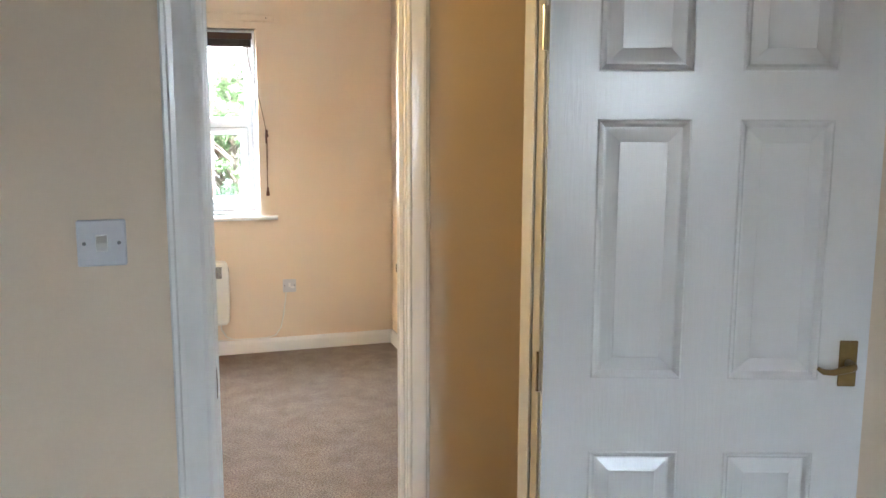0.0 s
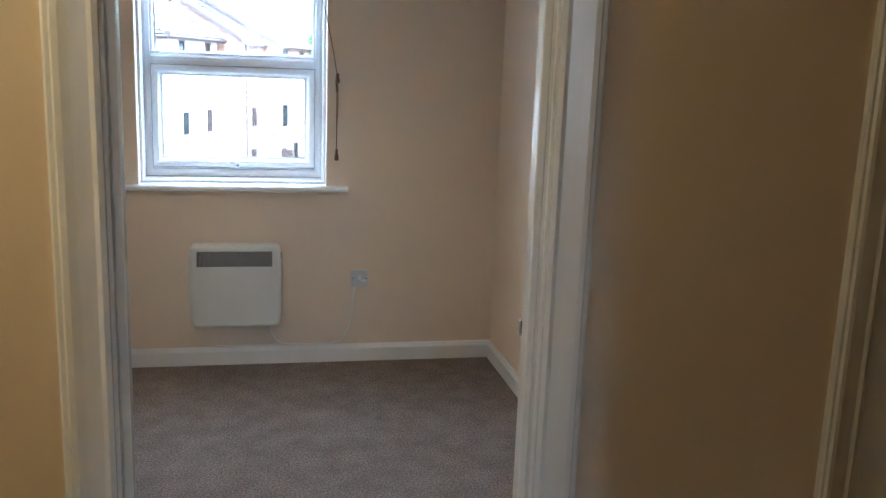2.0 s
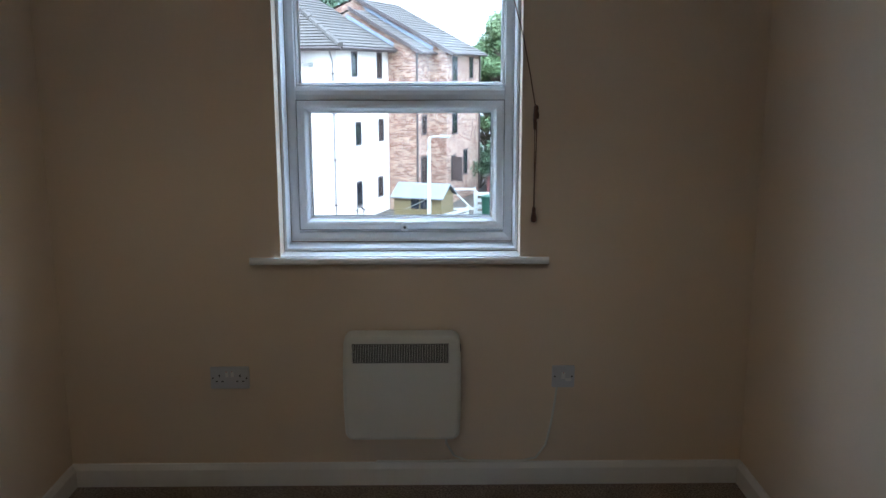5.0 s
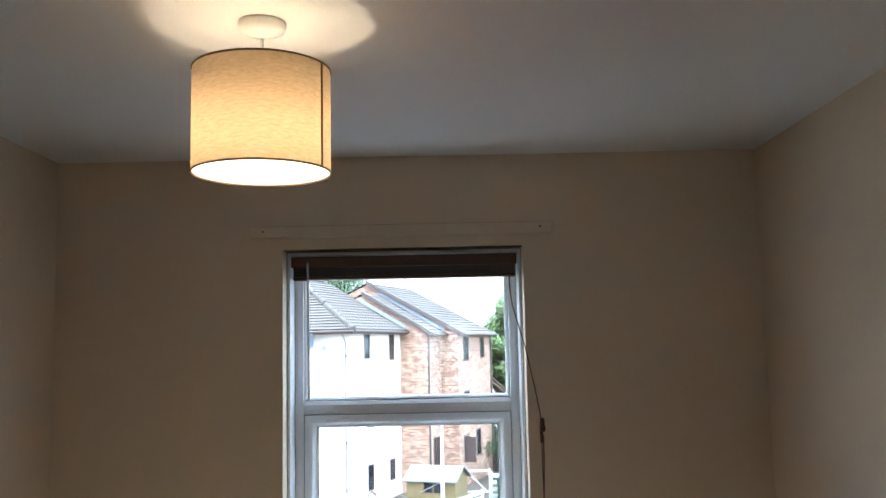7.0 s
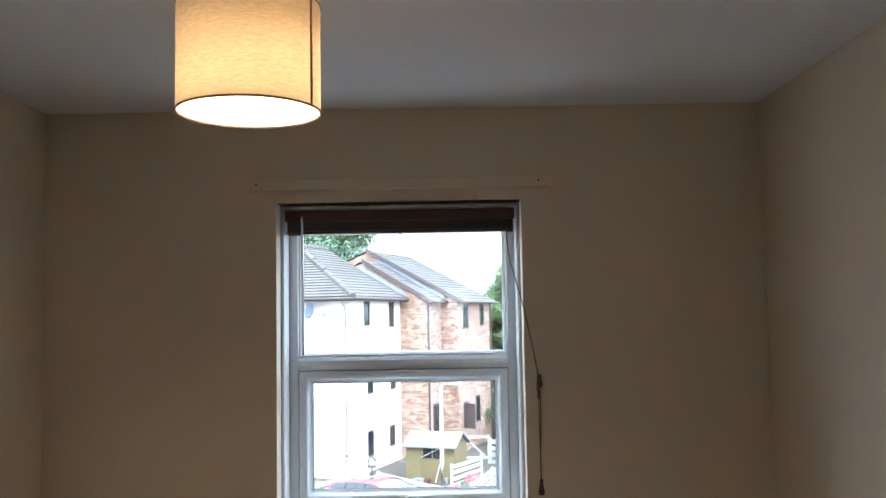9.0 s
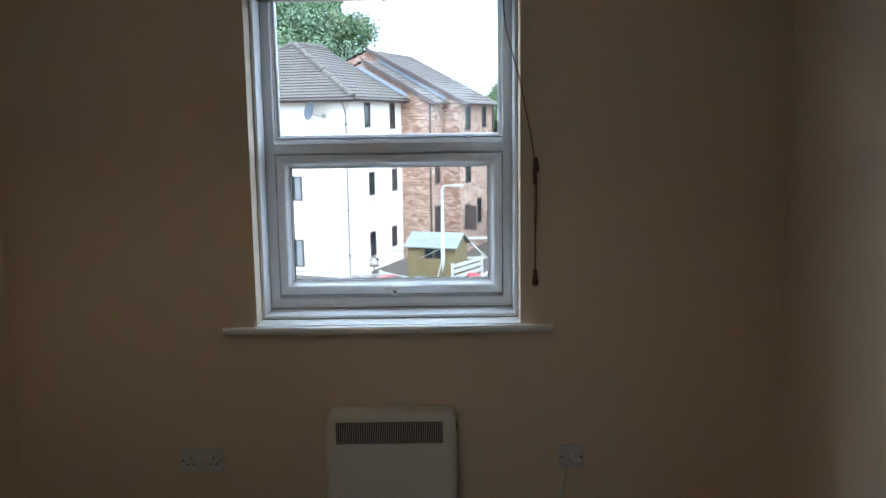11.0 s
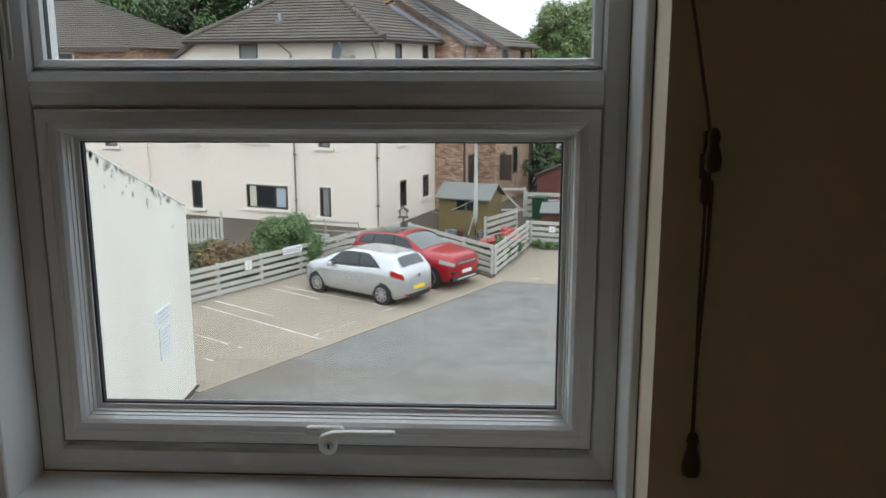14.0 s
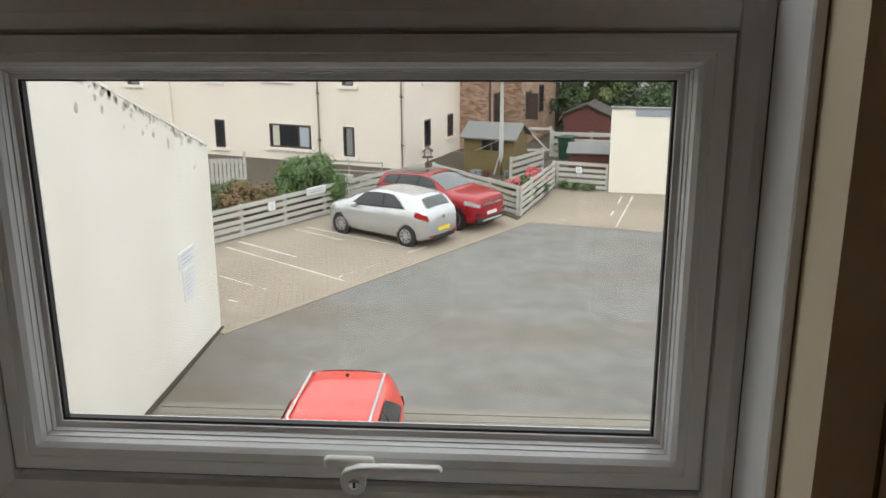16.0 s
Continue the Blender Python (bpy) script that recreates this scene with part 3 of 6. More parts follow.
part("wand_hook", tube([(-0.362, 0.088, 2.045), (-0.362, 0.080, 2.043), (-0.362, 0.080, 2.03)], 0.003, 6), CHROME, wand)
cord = part("lift_cord", tube([(0.392, 0.082, 2.03), (0.394, 0.070, 1.93), (0.40, 0.040, 1.86), (0.44, -0.004, 1.70), (0.468, -0.010, 1.56), (0.489, -0.020, 1.435)], 0.0022, 6), CORD, bl, "brown lift cord looped over a wall cleat")
part("lift_cord", tube([(0.492, -0.018, 1.395), (0.493, -0.012, 1.30), (0.489, -0.010, 1.18), (0.489, -0.012, 1.08)], 0.0024, 6), CORD, bl)
part("lift_cord", tube([(0.486, -0.018, 1.395), (0.4875, -0.010, 1.25), (0.488, -0.012, 1.08)], 0.0018, 6), CORD, bl)
part("tassel", lathe([(0.002, 0.058), (0.006, 0.054), (0.0075, 0.046), (0.006, 0.040), (0.010, 0.022), (0.0115, 0.010), (0.010, 0.002), (0.005, 0.0)], 14, "z", (0.489, -0.014, 1.032)), TASSEL, bl, "turned wooden tassel", smooth=True)
part("tassel", lathe([(0.002, 0.05), (0.006, 0.046), (0.0075, 0.038), (0.006, 0.032), (0.0105, 0.015), (0.009, 0.003), (0.004, 0.0)], 14, "z", (0.4905, -0.022, 1.405)), TASSEL, bl, smooth=True)
cl = part("cleat", extrude([(0.482, -0.008, z) for z in (1.37, 1.45)] + [(0.482, -0.020, 1.452), (0.482, -0.014, 1.43), (0.482, -0.014, 1.39), (0.482, -0.020, 1.368)], (1, 0, 0), 0.010), TASSEL, bl, "small brown cord cleat")
part("cleat_base", box((0.481, -0.010, 1.395), (0.493, 0.0, 1.425), 0.001), TASSEL, cl)

# panel heater
ht = thing("panel_heater", label="cream wall-mounted electric panel heater with slotted top grille", category="heater")


def rounded_plate(x0, x1, z0, z1, y0, y1, r, seg=5, edge=0.006):
    """A plate with rounded corners in x and z, its front edge softened."""
    bm = bmesh.new()
    pts = []
    for cx, cz, a0 in ((x1 - r, z1 - r, 0), (x0 + r, z1 - r, 90), (x0 + r, z0 + r, 180), (x1 - r, z0 + r, 270)):
        for k in range(seg + 1):
            a = radians(a0 + 90 * k / seg)
            pts.append((cx, cz, math.cos(a), math.sin(a)))
    rings = []
    for y, d in ((y1, 0), (y0 + edge, 0), (y0 + edge * 0.3, edge * 0.3), (y0, edge)):
        rings.append([bm.verts.new((cx + (r - d) * c, y, cz + (r - d) * s)) for cx, cz, c, s in pts])
    for q, w in zip(rings, rings[1:]):
        for k in range(len(pts)):
            bm.faces.new((q[k], q[(k + 1) % len(pts)], w[(k + 1) % len(pts)], w[k]))
    bm.faces.new(rings[-1])
    bm.faces.new(rings[0][::-1])
    bmesh.ops.recalc_face_normals(bm, faces=bm.faces[:])
    return bm


HX0, HX1, HZ0, HZ1 = -0.208, 0.217, 0.214, 0.625
heater_bm = rounded_plate(HX0, HX1, HZ0, HZ1, -0.088, -0.018, 0.030, 5, 0.014)
long_edges = [e for e in heater_bm.edges if abs(e.verts[0].co.z - e.verts[1].co.z) > 0.2]
bmesh.ops.subdivide_edges(heater_bm, edges=long_edges, cuts=7)
for v in heater_bm.verts:       # the sides bow out a little
    f = 1 - ((v.co.z - (HZ0 + HZ1) / 2) / ((HZ1 - HZ0) / 2)) ** 2
    if abs(v.co.x) > 0.12:
        v.co.x += math.copysign(0.007 * f, v.co.x)
body = part("body", heater_bm, HEATER, ht)
part("grille_recess", box((-0.179, -0.0892, 0.519), (0.179, -0.080, 0.595), 0.002), GRILLE, body, "dark slotted air outlet")
for k in range(60):
    x = -0.177 + k * 0.00598
    part("slat", box((x, -0.0902, 0.521), (x + 0.0016, -0.0885, 0.593)), HEATER, body)
part("control_cap", box((HX1 - 0.003, -0.070, 0.553), (HX1 + 0.006, -0.045, 0.583), 0.003), BLACK, body)
part("back_bracket", box((-0.17, -0.02, 0.25), (0.17, 0.0, 0.60)), CHROME, ht)
fx = thing("heater_cable", label="thin cream flex from heater along the skirting", category="cable")
part("flex", tube([(0.165, -0.03, 0.235), (0.170, -0.012, 0.17), (0.20, -0.012, 0.118), (0.25, -0.012, 0.099), (0.36, -0.011, 0.096), (0.46, -0.011, 0.096), (0.515, -0.010, 0.108), (0.552, -0.009, 0.16), (0.570, -0.008, 0.24), (0.583, -0.008, 0.33), (0.590, -0.008, 0.394)], 0.0042, 8), HEATER, fx, smooth=True)
part("flex", tube([(-0.10, -0.012, 0.097), (0.02, -0.011, 0.0955), (0.14, -0.011, 0.096), (0.25, -0.013, 0.1025)], 0.0036, 8), HEATER, fx, smooth=True)


def wall_plate(name, x0, x1, z0, z1, wall, label, category, out=-1):
    t = thing(name, label=label, category=category)
    y = wall
    part("plate", rounded_plate(x0, x1, z0, z1, y - 0.009, y, 0.004, 3, 0.003), FACEPLATE, t)
    return t


def rocker(t, x, z, w, h, y):
    part("rocker", extrude([(x - w / 2, y, z - h / 2), (x - w / 2, y, z + h / 2), (x - w / 2, y - 0.004, z + h / 2), (x - w / 2, y - 0.0015, z)
                            , (x - w / 2, y - 0.0012, z - h / 2)], (1, 0, 0), w), PLASTIC, t)


def screw_dot(t, x, z, y):
    part("screw", lathe([(0.0036, 0), (0.0036, 0.001), (0.0015, 0.0014)], 10, "y", (x, y - 0.0012, z)), GREYSCREW, t)


so = wall_plate("double_socket", -0.722, -0.576, 0.394, 0.480, 0.0, "white double switched wall socket", "socket")
for cx in (-0.688, -0.610):
    for dx, dz, w, h in ((0, 0.016, 0.0045, 0.010), (-0.011, -0.006, 0.008, 0.0045), (0.011, -0.006, 0.008, 0.0045)):
        part("pin_hole", box((cx + dx - w / 2, -0.0096, 0.430 + dz - h / 2), (cx + dx + w / 2, -0.0088, 0.430 + dz + h / 2)), BLACK, so)
for cx in (-0.659, -0.639):
    rocker(so, cx, 0.452, 0.011, 0.022, -0.0088)
    part("indicator", box((cx - 0.003, -0.0128, 0.4615), (cx + 0.003, -0.0118, 0.4630)), REDP, so)
for cx in (-0.7185, -0.5795):
    screw_dot(so, cx + (0.006 if cx < -0.65 else -0.006), 0.437, -0.009)
fc = wall_plate("fused_spur", 0.571, 0.657, 0.392, 0.478, 0.0, "white fused spur switch feeding the heater", "socket")
rocker(fc, 0.614, 0.440, 0.014, 0.026, -0.0088)
part("fuse_carrier", box((0.622, -0.0105, 0.418), (0.645, -0.0088, 0.430), 0.0005), PLASTIC, fc)
part("indicator", box((0.6125, -0.0132, 0.4515), (0.6155, -0.0122, 0.4535)), REDP, fc)
for cx in (0.5815, 0.6465):
    screw_dot(fc, cx, 0.437, -0.009)

sw = wall_plate("light_switch", -0.3145, -0.2285, 1.279, 1.365, LIV_Y, "white single light switch on the magnolia wall", "light switch")
rocker(sw, -0.2715, 1.322, 0.017, 0.028, LIV_Y - 0.0088)
part("rocker_surround", mitred(-0.282, -0.261, 1.306, 1.338, [(0.0, LIV_Y - 0.0095), (0.0012, LIV_Y - 0.0098), (0.0018, LIV_Y - 0.0088), (0.0, LIV_Y - 0.0085)]), PLASTIC, sw)
for cx in (-0.3017, -0.2413):
    screw_dot(sw, cx, 1.322, LIV_Y - 0.009)

# pendant lamp
LX, LY = -0.235, -1.37
SH_R, SH_Z0, SH_Z1 = 0.146, 2.090, 2.312
pl = thing("pendant_lamp", at=(0, 0, 0), label="lit ceiling pendant with oatmeal linen drum shade", category="lamp")
N = 64


def drum(r, z0, z1):
    """A thin round wall about the lamp's axis."""
    bm = bmesh.new()
    low, top = ([bm.verts.new((LX + r * math.cos(k * math.tau / N), LY + r * math.sin(k * math.tau / N), z)) for k in range(N)] for z in (z0, z1))
    for k in range(N):
        bm.faces.new((low[k], low[(k + 1) % N], top[(k + 1) % N], top[k]))
    return bm


shade_ob = part("shade", drum(SH_R, SH_Z0, SH_Z1), SHADE, pl, "oatmeal linen drum shade", smooth=True)
part("lining", drum(SH_R - 0.002, SH_Z0 + 0.001, SH_Z1 - 0.001), LINING, shade_ob, "white translucent shade lining", smooth=True)
TRIMF = surface("brown_shade_binding", (0.16, 0.09, 0.04), 0.8, scale=120, vary=0.2)
for z in (SH_Z0, SH_Z1):
    part("binding", tube([(LX + (SH_R) * math.cos(k * math.tau / 48), LY + SH_R * math.sin(k * math.tau / 48), z) for k in range(49)], 0.0022, 6), TRIMF, shade_ob)
a = radians(-22)
part("seam", extrude([(LX + (SH_R + d) * math.cos(a + e), LY + (SH_R + d) * math.sin(a + e), SH_Z0) for d, e in ((0.0005, -0.02), (0.0018, -0.02), (0.0018, 0.02), (0.0005, 0.02))], (0, 0, 1), SH_Z1 - SH_Z0), TRIMF, shade_ob, "overlapped dark seam")
part("ceiling_rose", lathe([(0.052, TOP), (0.052, TOP - 0.010), (0.047, TOP - 0.020), (0.030, TOP - 0.026), (0.014, TOP - 0.034), (0.008, TOP - 0.036)], 32, "z", (LX, LY, 0)), PLASTIC, pl, "white plastic ceiling rose", smooth=True)
part("flex", tube([(LX, LY, TOP - 0.03), (LX + 0.001, LY, 2.34), (LX, LY, 2.275)], 0.0035, 8), PLASTIC, pl)
holder = part("lamp_holder", lathe([(0.008, 2.315), (0.014, 2.305), (0.018, 2.29), (0.018, 2.262), (0.014, 2.25)], 20, "z", (LX, LY, -0.025)), PLASTIC, pl, smooth=True)
for k in range(3):
    b = k * math.tau / 3 + 0.4
    part("spider_arm", tube([(LX + 0.018 * math.cos(b), LY + 0.018 * math.sin(b), 2.285), (LX + 0.146 * math.cos(b), LY + 0.146 * math.sin(b), 2.316)], 0.0016, 6), PLASTIC, holder)
BULB = glow("frosted_bulb", (1.0, 0.73, 0.43), BULB_GLOW)
part("bulb_body", lathe([(0.010, 2.252), (0.014, 2.245), (0.024, 2.228), (0.0275, 2.216), (0.0275, 2.2145)], 20, "z", (LX, LY, -0.025)), PLASTIC, holder, "white plastic bulb base", smooth=True)
part("bulb", lathe([(0.0275, 2.214), (0.029, 2.205), (0.028, 2.190), (0.020, 2.176), (0.008, 2.170), (0.001, 2.1695)], 20, "z", (LX, LY, -0.025)), BULB, holder, "frosted warm light bulb", smooth=True)

# hall pendant, away from the doorways
hl = thing("hall_pendant_lamp", label="lit opal globe pendant in the hall", category="lamp")
HALLG = glow("opal_glass", (1.0, 0.74, 0.32), HALL_GLOW)
part("ceiling_rose", lathe([(0.05, TOP), (0.05, TOP - 0.015), (0.02, TOP - 0.03)], 24, "z", (HALL_LX, -3.42, 0)), PLASTIC, hl)
part("flex", tube([(HALL_LX, -3.42, TOP - 0.02), (HALL_LX, -3.42, 2.06)], 0.0035, 6), PLASTIC, hl)
part("globe", lathe([(0.02, 2.07), (0.055, 2.045), (0.075, 2.00), (0.075, 1.965), (0.055, 1.925), (0.02, 1.905), (0.002, 1.903)], 24, "z", (HALL_LX, -3.42, 0)), HALLG, hl, smooth=True)

# ---- outside materials ----
G = -5.38
ORIGIN.x = -0.18


def tarmac_material():
    m, n, l, b = nodes_of("worn_grey_tarmac")
    tc = n.new("ShaderNodeTexCoord")
    mp = n.new("ShaderNodeMapping")
    mp.inputs["Rotation"].default_value = (0, 0, 0.35)
    mp.inputs["Scale"].default_value = (0.35, 1.6, 1)
    l.new(tc.outputs["Object"], mp.inputs["Vector"])
    total = None
    for scale, detail, weight, vec in ((0.22, 5, 0.28, tc.outputs["Object"]), (0.9, 6, 0.12, mp.outputs["Vector"]), (2.0, 7, 0.4, tc.outputs["Object"]), (42.0, 3, 0.6, tc.outputs["Object"])):
        x, mul = n.new("ShaderNodeTexNoise"), n.new("ShaderNodeMath")
        x.inputs["Scale"].default_value, x.inputs["Detail"].default_value = scale, detail
        l.new(vec, x.inputs["Vector"])
        mul.operation = "MULTIPLY_ADD"
        mul.inputs[1].default_value = weight * 2
        mul.inputs[2].default_value = -weight
        l.new(x.outputs["Fac"], mul.inputs[0])
        if total is None:
            total = mul
        else:
            ad = n.new("ShaderNodeMath")
            l.new(total.outputs[0], ad.inputs[0])
            l.new(mul.outputs[0], ad.inputs[1])
            total = ad
    rp = n.new("ShaderNodeValToRGB")
    rp.color_ramp.elements[0].position, rp.color_ramp.elements[1].position = 0.0, 1.0
    rp.color_ramp.elements[0].color, rp.color_ramp.elements[1].color = (0.105, 0.102, 0.096, 1), (0.250, 0.243, 0.230, 1)
    sh = n.new("ShaderNodeMath")
    sh.inputs[1].default_value = 0.5
    l.new(total.outputs[0], sh.inputs[0])
    l.new(sh.outputs[0], rp.inputs["Fac"])
    silt, sr, sm = n.new("ShaderNodeTexNoise"), n.new("ShaderNodeValToRGB"), n.new("ShaderNodeMixRGB")
    silt.inputs["Scale"].default_value, silt.inputs["Detail"].default_value = 0.30, 7
    l.new(mp.outputs["Vector"], silt.inputs["Vector"])
    sr.color_ramp.elements[0].position, sr.color_ramp.elements[1].position = 0.48, 0.72
    sr.color_ramp.elements[1].color = (0.75, 0.75, 0.75, 1)
    xyz, bank, wide = n.new("ShaderNodeSeparateXYZ"), n.new("ShaderNodeMapRange"), n.new("ShaderNodeMath")
    l.new(tc.outputs["Object"], xyz.inputs[0])
    l.new(xyz.outputs["X"], bank.inputs["Value"])
    bank.inputs["From Min"].default_value, bank.inputs["From Max"].default_value = -5.8, -2.6     # rain water carries it to the gable wall
    bank.inputs["To Min"].default_value, bank.inputs["To Max"].default_value = 0.20, 0.0
    l.new(silt.outputs["Fac"], wide.inputs[0])
    l.new(bank.outputs[0], wide.inputs[1])
    l.new(wide.outputs[0], sr.inputs["Fac"])
    l.new(sr.outputs["Color"], sm.inputs["Fac"])
    l.new(rp.outputs["Color"], sm.inputs["Color1"])
    sm.inputs["Color2"].default_value = (0.150, 0.125, 0.098, 1)
    l.new(sm.outputs["Color"], b.inputs["Base Color"])
    b.inputs["Roughness"].default_value = 0.95
    b.inputs["Specular IOR Level"].default_value = 0.2
    bp = n.new("ShaderNodeBump")
    bp.inputs["Strength"].default_value, bp.inputs["Distance"].default_value = 0.12, 0.02
    l.new(total.outputs[0], bp.inputs["Height"])
    l.new(bp.outputs["Normal"], b.inputs["Normal"])
    return m


TARMAC = tarmac_material()
GARDEN = surface("garden_slabs", (0.075, 0.060, 0.045), 0.95, scale=6, vary=0.25, big=0.8, big_vary=0.2, bump=0.3)
RENDER = surface("cream_roughcast_render", (0.72, 0.65, 0.57), 0.92, scale=25, vary=0.05, big=0.35, big_vary=0.05, bump=0.25, bump_scale=60)
BAND = surface("white_window_surround", (0.75, 0.70, 0.625), 0.85, scale=20, vary=0.04)
STAINED = surface("weathered_cream_masonry_paint", (0.72, 0.685, 0.60), 0.9, scale=18, vary=0.04, big=0.5, big_vary=0.06, bump=0.25, bump_scale=30)
TILE = surface("brown_grey_concrete_tile", (0.118, 0.104, 0.092), 0.95, scale=4, vary=0.35, big=0.8, big_vary=0.22, bump=0.4, bump_scale=14, spec=0.15)
LEAD = surface("grey_lead_flashing", (0.27, 0.30, 0.35), 0.6, scale=6, vary=0.15)
DKTRIM = surface("dark_brown_fascia", (0.075, 0.055, 0.05), 0.6, scale=8, vary=0.15)
PIPE = surface("grey_brown_plastic_pipe", (0.20, 0.175, 0.165), 0.5, scale=8, vary=0.1, bump=0)
FENCEW = surface("weathered_grey_timber", (0.43, 0.427, 0.395), 0.9, scale=12, vary=0.28, big=1.2, big_vary=0.2, bump=0.3, stretch=(1, 1, 6))
SHEDW = surface("green_brown_shed_timber", (0.15, 0.112, 0.048), 0.85, scale=8, vary=0.25, big=1.5, big_vary=0.15, bump=0.2)
FELT = surface("grey_green_roof_felt", (0.17, 0.175, 0.17), 0.95, scale=20, vary=0.12)
REDWOOD = surface("red_brown_stained_boards", (0.13, 0.046, 0.038), 0.8, scale=8, vary=0.25, bump=0.2)
STEELP = surface("galvanised_column", (0.30, 0.30, 0.27), 0.6, scale=6, vary=0.1)
WHITEL = surface("worn_white_road_paint", (0.54, 0.53, 0.49), 0.95, scale=9, vary=0.35)
PAVER = surface("buff_block_paving", (0.272, 0.230, 0.182), 0.95, scale=7, vary=0.22, big=0.6, big_vary=0.22, bump=0.2)
DARKGLASS = surface("dark_window_glass", (0.018, 0.02, 0.024), 0.08, scale=3, vary=0.3, bump=0)
NET = surface("pale_net_curtain", (0.20, 0.21, 0.21), 0.9, scale=30, vary=0.1)
BLUEBLIND = surface("pale_blue_blind", (0.36, 0.42, 0.48), 0.8, scale=20, vary=0.08)
CURTAIN = surface("cream_curtain", (0.50, 0.49, 0.40), 0.9, scale=30, vary=0.1)
BINGREEN = surface("green_bin_plastic", (0.014, 0.055, 0.032), 0.5, bump=0)
LEAFD = surface("dark_green_leaves", (0.085, 0.13, 0.065), 0.6, scale=3, vary=0.4, big=0.25, big_vary=0.35, bump=0)
LEAFM = surface("mid_green_leaves", (0.09, 0.155, 0.05), 0.6, scale=3, vary=0.4, big=0.3, big_vary=0.3, bump=0)
LEAFL = surface("yellow_green_leaves", (0.15, 0.20, 0.08), 0.6, scale=3, vary=0.35, big=0.3, big_vary=0.3, bump=0)
LEAFG = surface("fresh_green_leaves", (0.115, 0.21, 0.062), 0.6, scale=3, vary=0.4, big=0.3, big_vary=0.25, bump=0)
LEAFR = surface("reddish_new_leaves", (0.26, 0.15, 0.085), 0.6, scale=3, vary=0.4, bump=0)
LEAFB = surface("bronze_green_leaves", (0.13, 0.115, 0.05), 0.6, scale=3, vary=0.4, bump=0)
BARK = surface("grey_brown_bark", (0.12, 0.09, 0.065), 0.95, scale=10, vary=0.3, bump=0.4)
PINK = surface("pink_hydrangea_petals", (0.62, 0.17, 0.18), 0.7, scale=20, vary=0.25, bump=0)
NOTICE = surface("faded_notice_print", (0.47, 0.50, 0.54), 0.7, bump=0)
PAPER = surface("white_notice_board", (0.70, 0.72, 0.74), 0.6, scale=12, vary=0.05, bump=0)
GREYBAR = surface("grey_print", (0.25, 0.27, 0.30), 0.7, bump=0)
SOIL = surface("dark_soil", (0.05, 0.04, 0.03), 1.0, scale=10, vary=0.4)


def brick_material():
    m, n, l, b = nodes_of("orange_brown_facing_brick")
    tc, sp, ad, cb, br = n.new("ShaderNodeTexCoord"), n.new("ShaderNodeSeparateXYZ"), n.new("ShaderNodeMath"), n.new("ShaderNodeCombineXYZ"), n.new("ShaderNodeTexBrick")
    l.new(tc.outputs["Object"], sp.inputs[0])
    l.new(sp.outputs["X"], ad.inputs[0])
    l.new(sp.outputs["Y"], ad.inputs[1])
    l.new(ad.outputs[0], cb.inputs["X"])
    l.new(sp.outputs["Z"], cb.inputs["Y"])
    l.new(cb.outputs[0], br.inputs["Vector"])
    br.inputs["Scale"].default_value = 1.0
    br.inputs["Brick Width"].default_value, br.inputs["Row Height"].default_value = 0.225, 0.075
    br.inputs["Mortar Size"].default_value, br.inputs["Bias"].default_value = 0.010, -0.3
    br.inputs["Color1"].default_value, br.inputs["Color2"].default_value, br.inputs["Mortar"].default_value = (0.20, 0.085, 0.05, 1), (0.60, 0.43, 0.31, 1), (0.38, 0.31, 0.25, 1)
    ns, mx = n.new("ShaderNodeTexNoise"), n.new("ShaderNodeMixRGB")
    ns.inputs["Scale"].default_value, ns.inputs["Detail"].default_value = 3.0, 4
    l.new(cb.outputs[0], ns.inputs["Vector"])
    mx.blend_type = "OVERLAY"
    mx.inputs["Fac"].default_value = 0.6
    l.new(br.outputs["Color"], mx.inputs["Color1"])
    l.new(ns.outputs["Fac"], mx.inputs["Color2"])
    l.new(mx.outputs["Color"], b.inputs["Base Color"])
    b.inputs["Roughness"].default_value = 0.9
    bp = n.new("ShaderNodeBump")
    bp.inputs["Strength"].default_value, bp.inputs["Distance"].default_value = 0.5, 0.02
    l.new(br.outputs["Fac"], bp.inputs["Height"])
    bp.invert = True
    l.new(bp.outputs["Normal"], b.inputs["Normal"])
    return m


BRICK = brick_material()


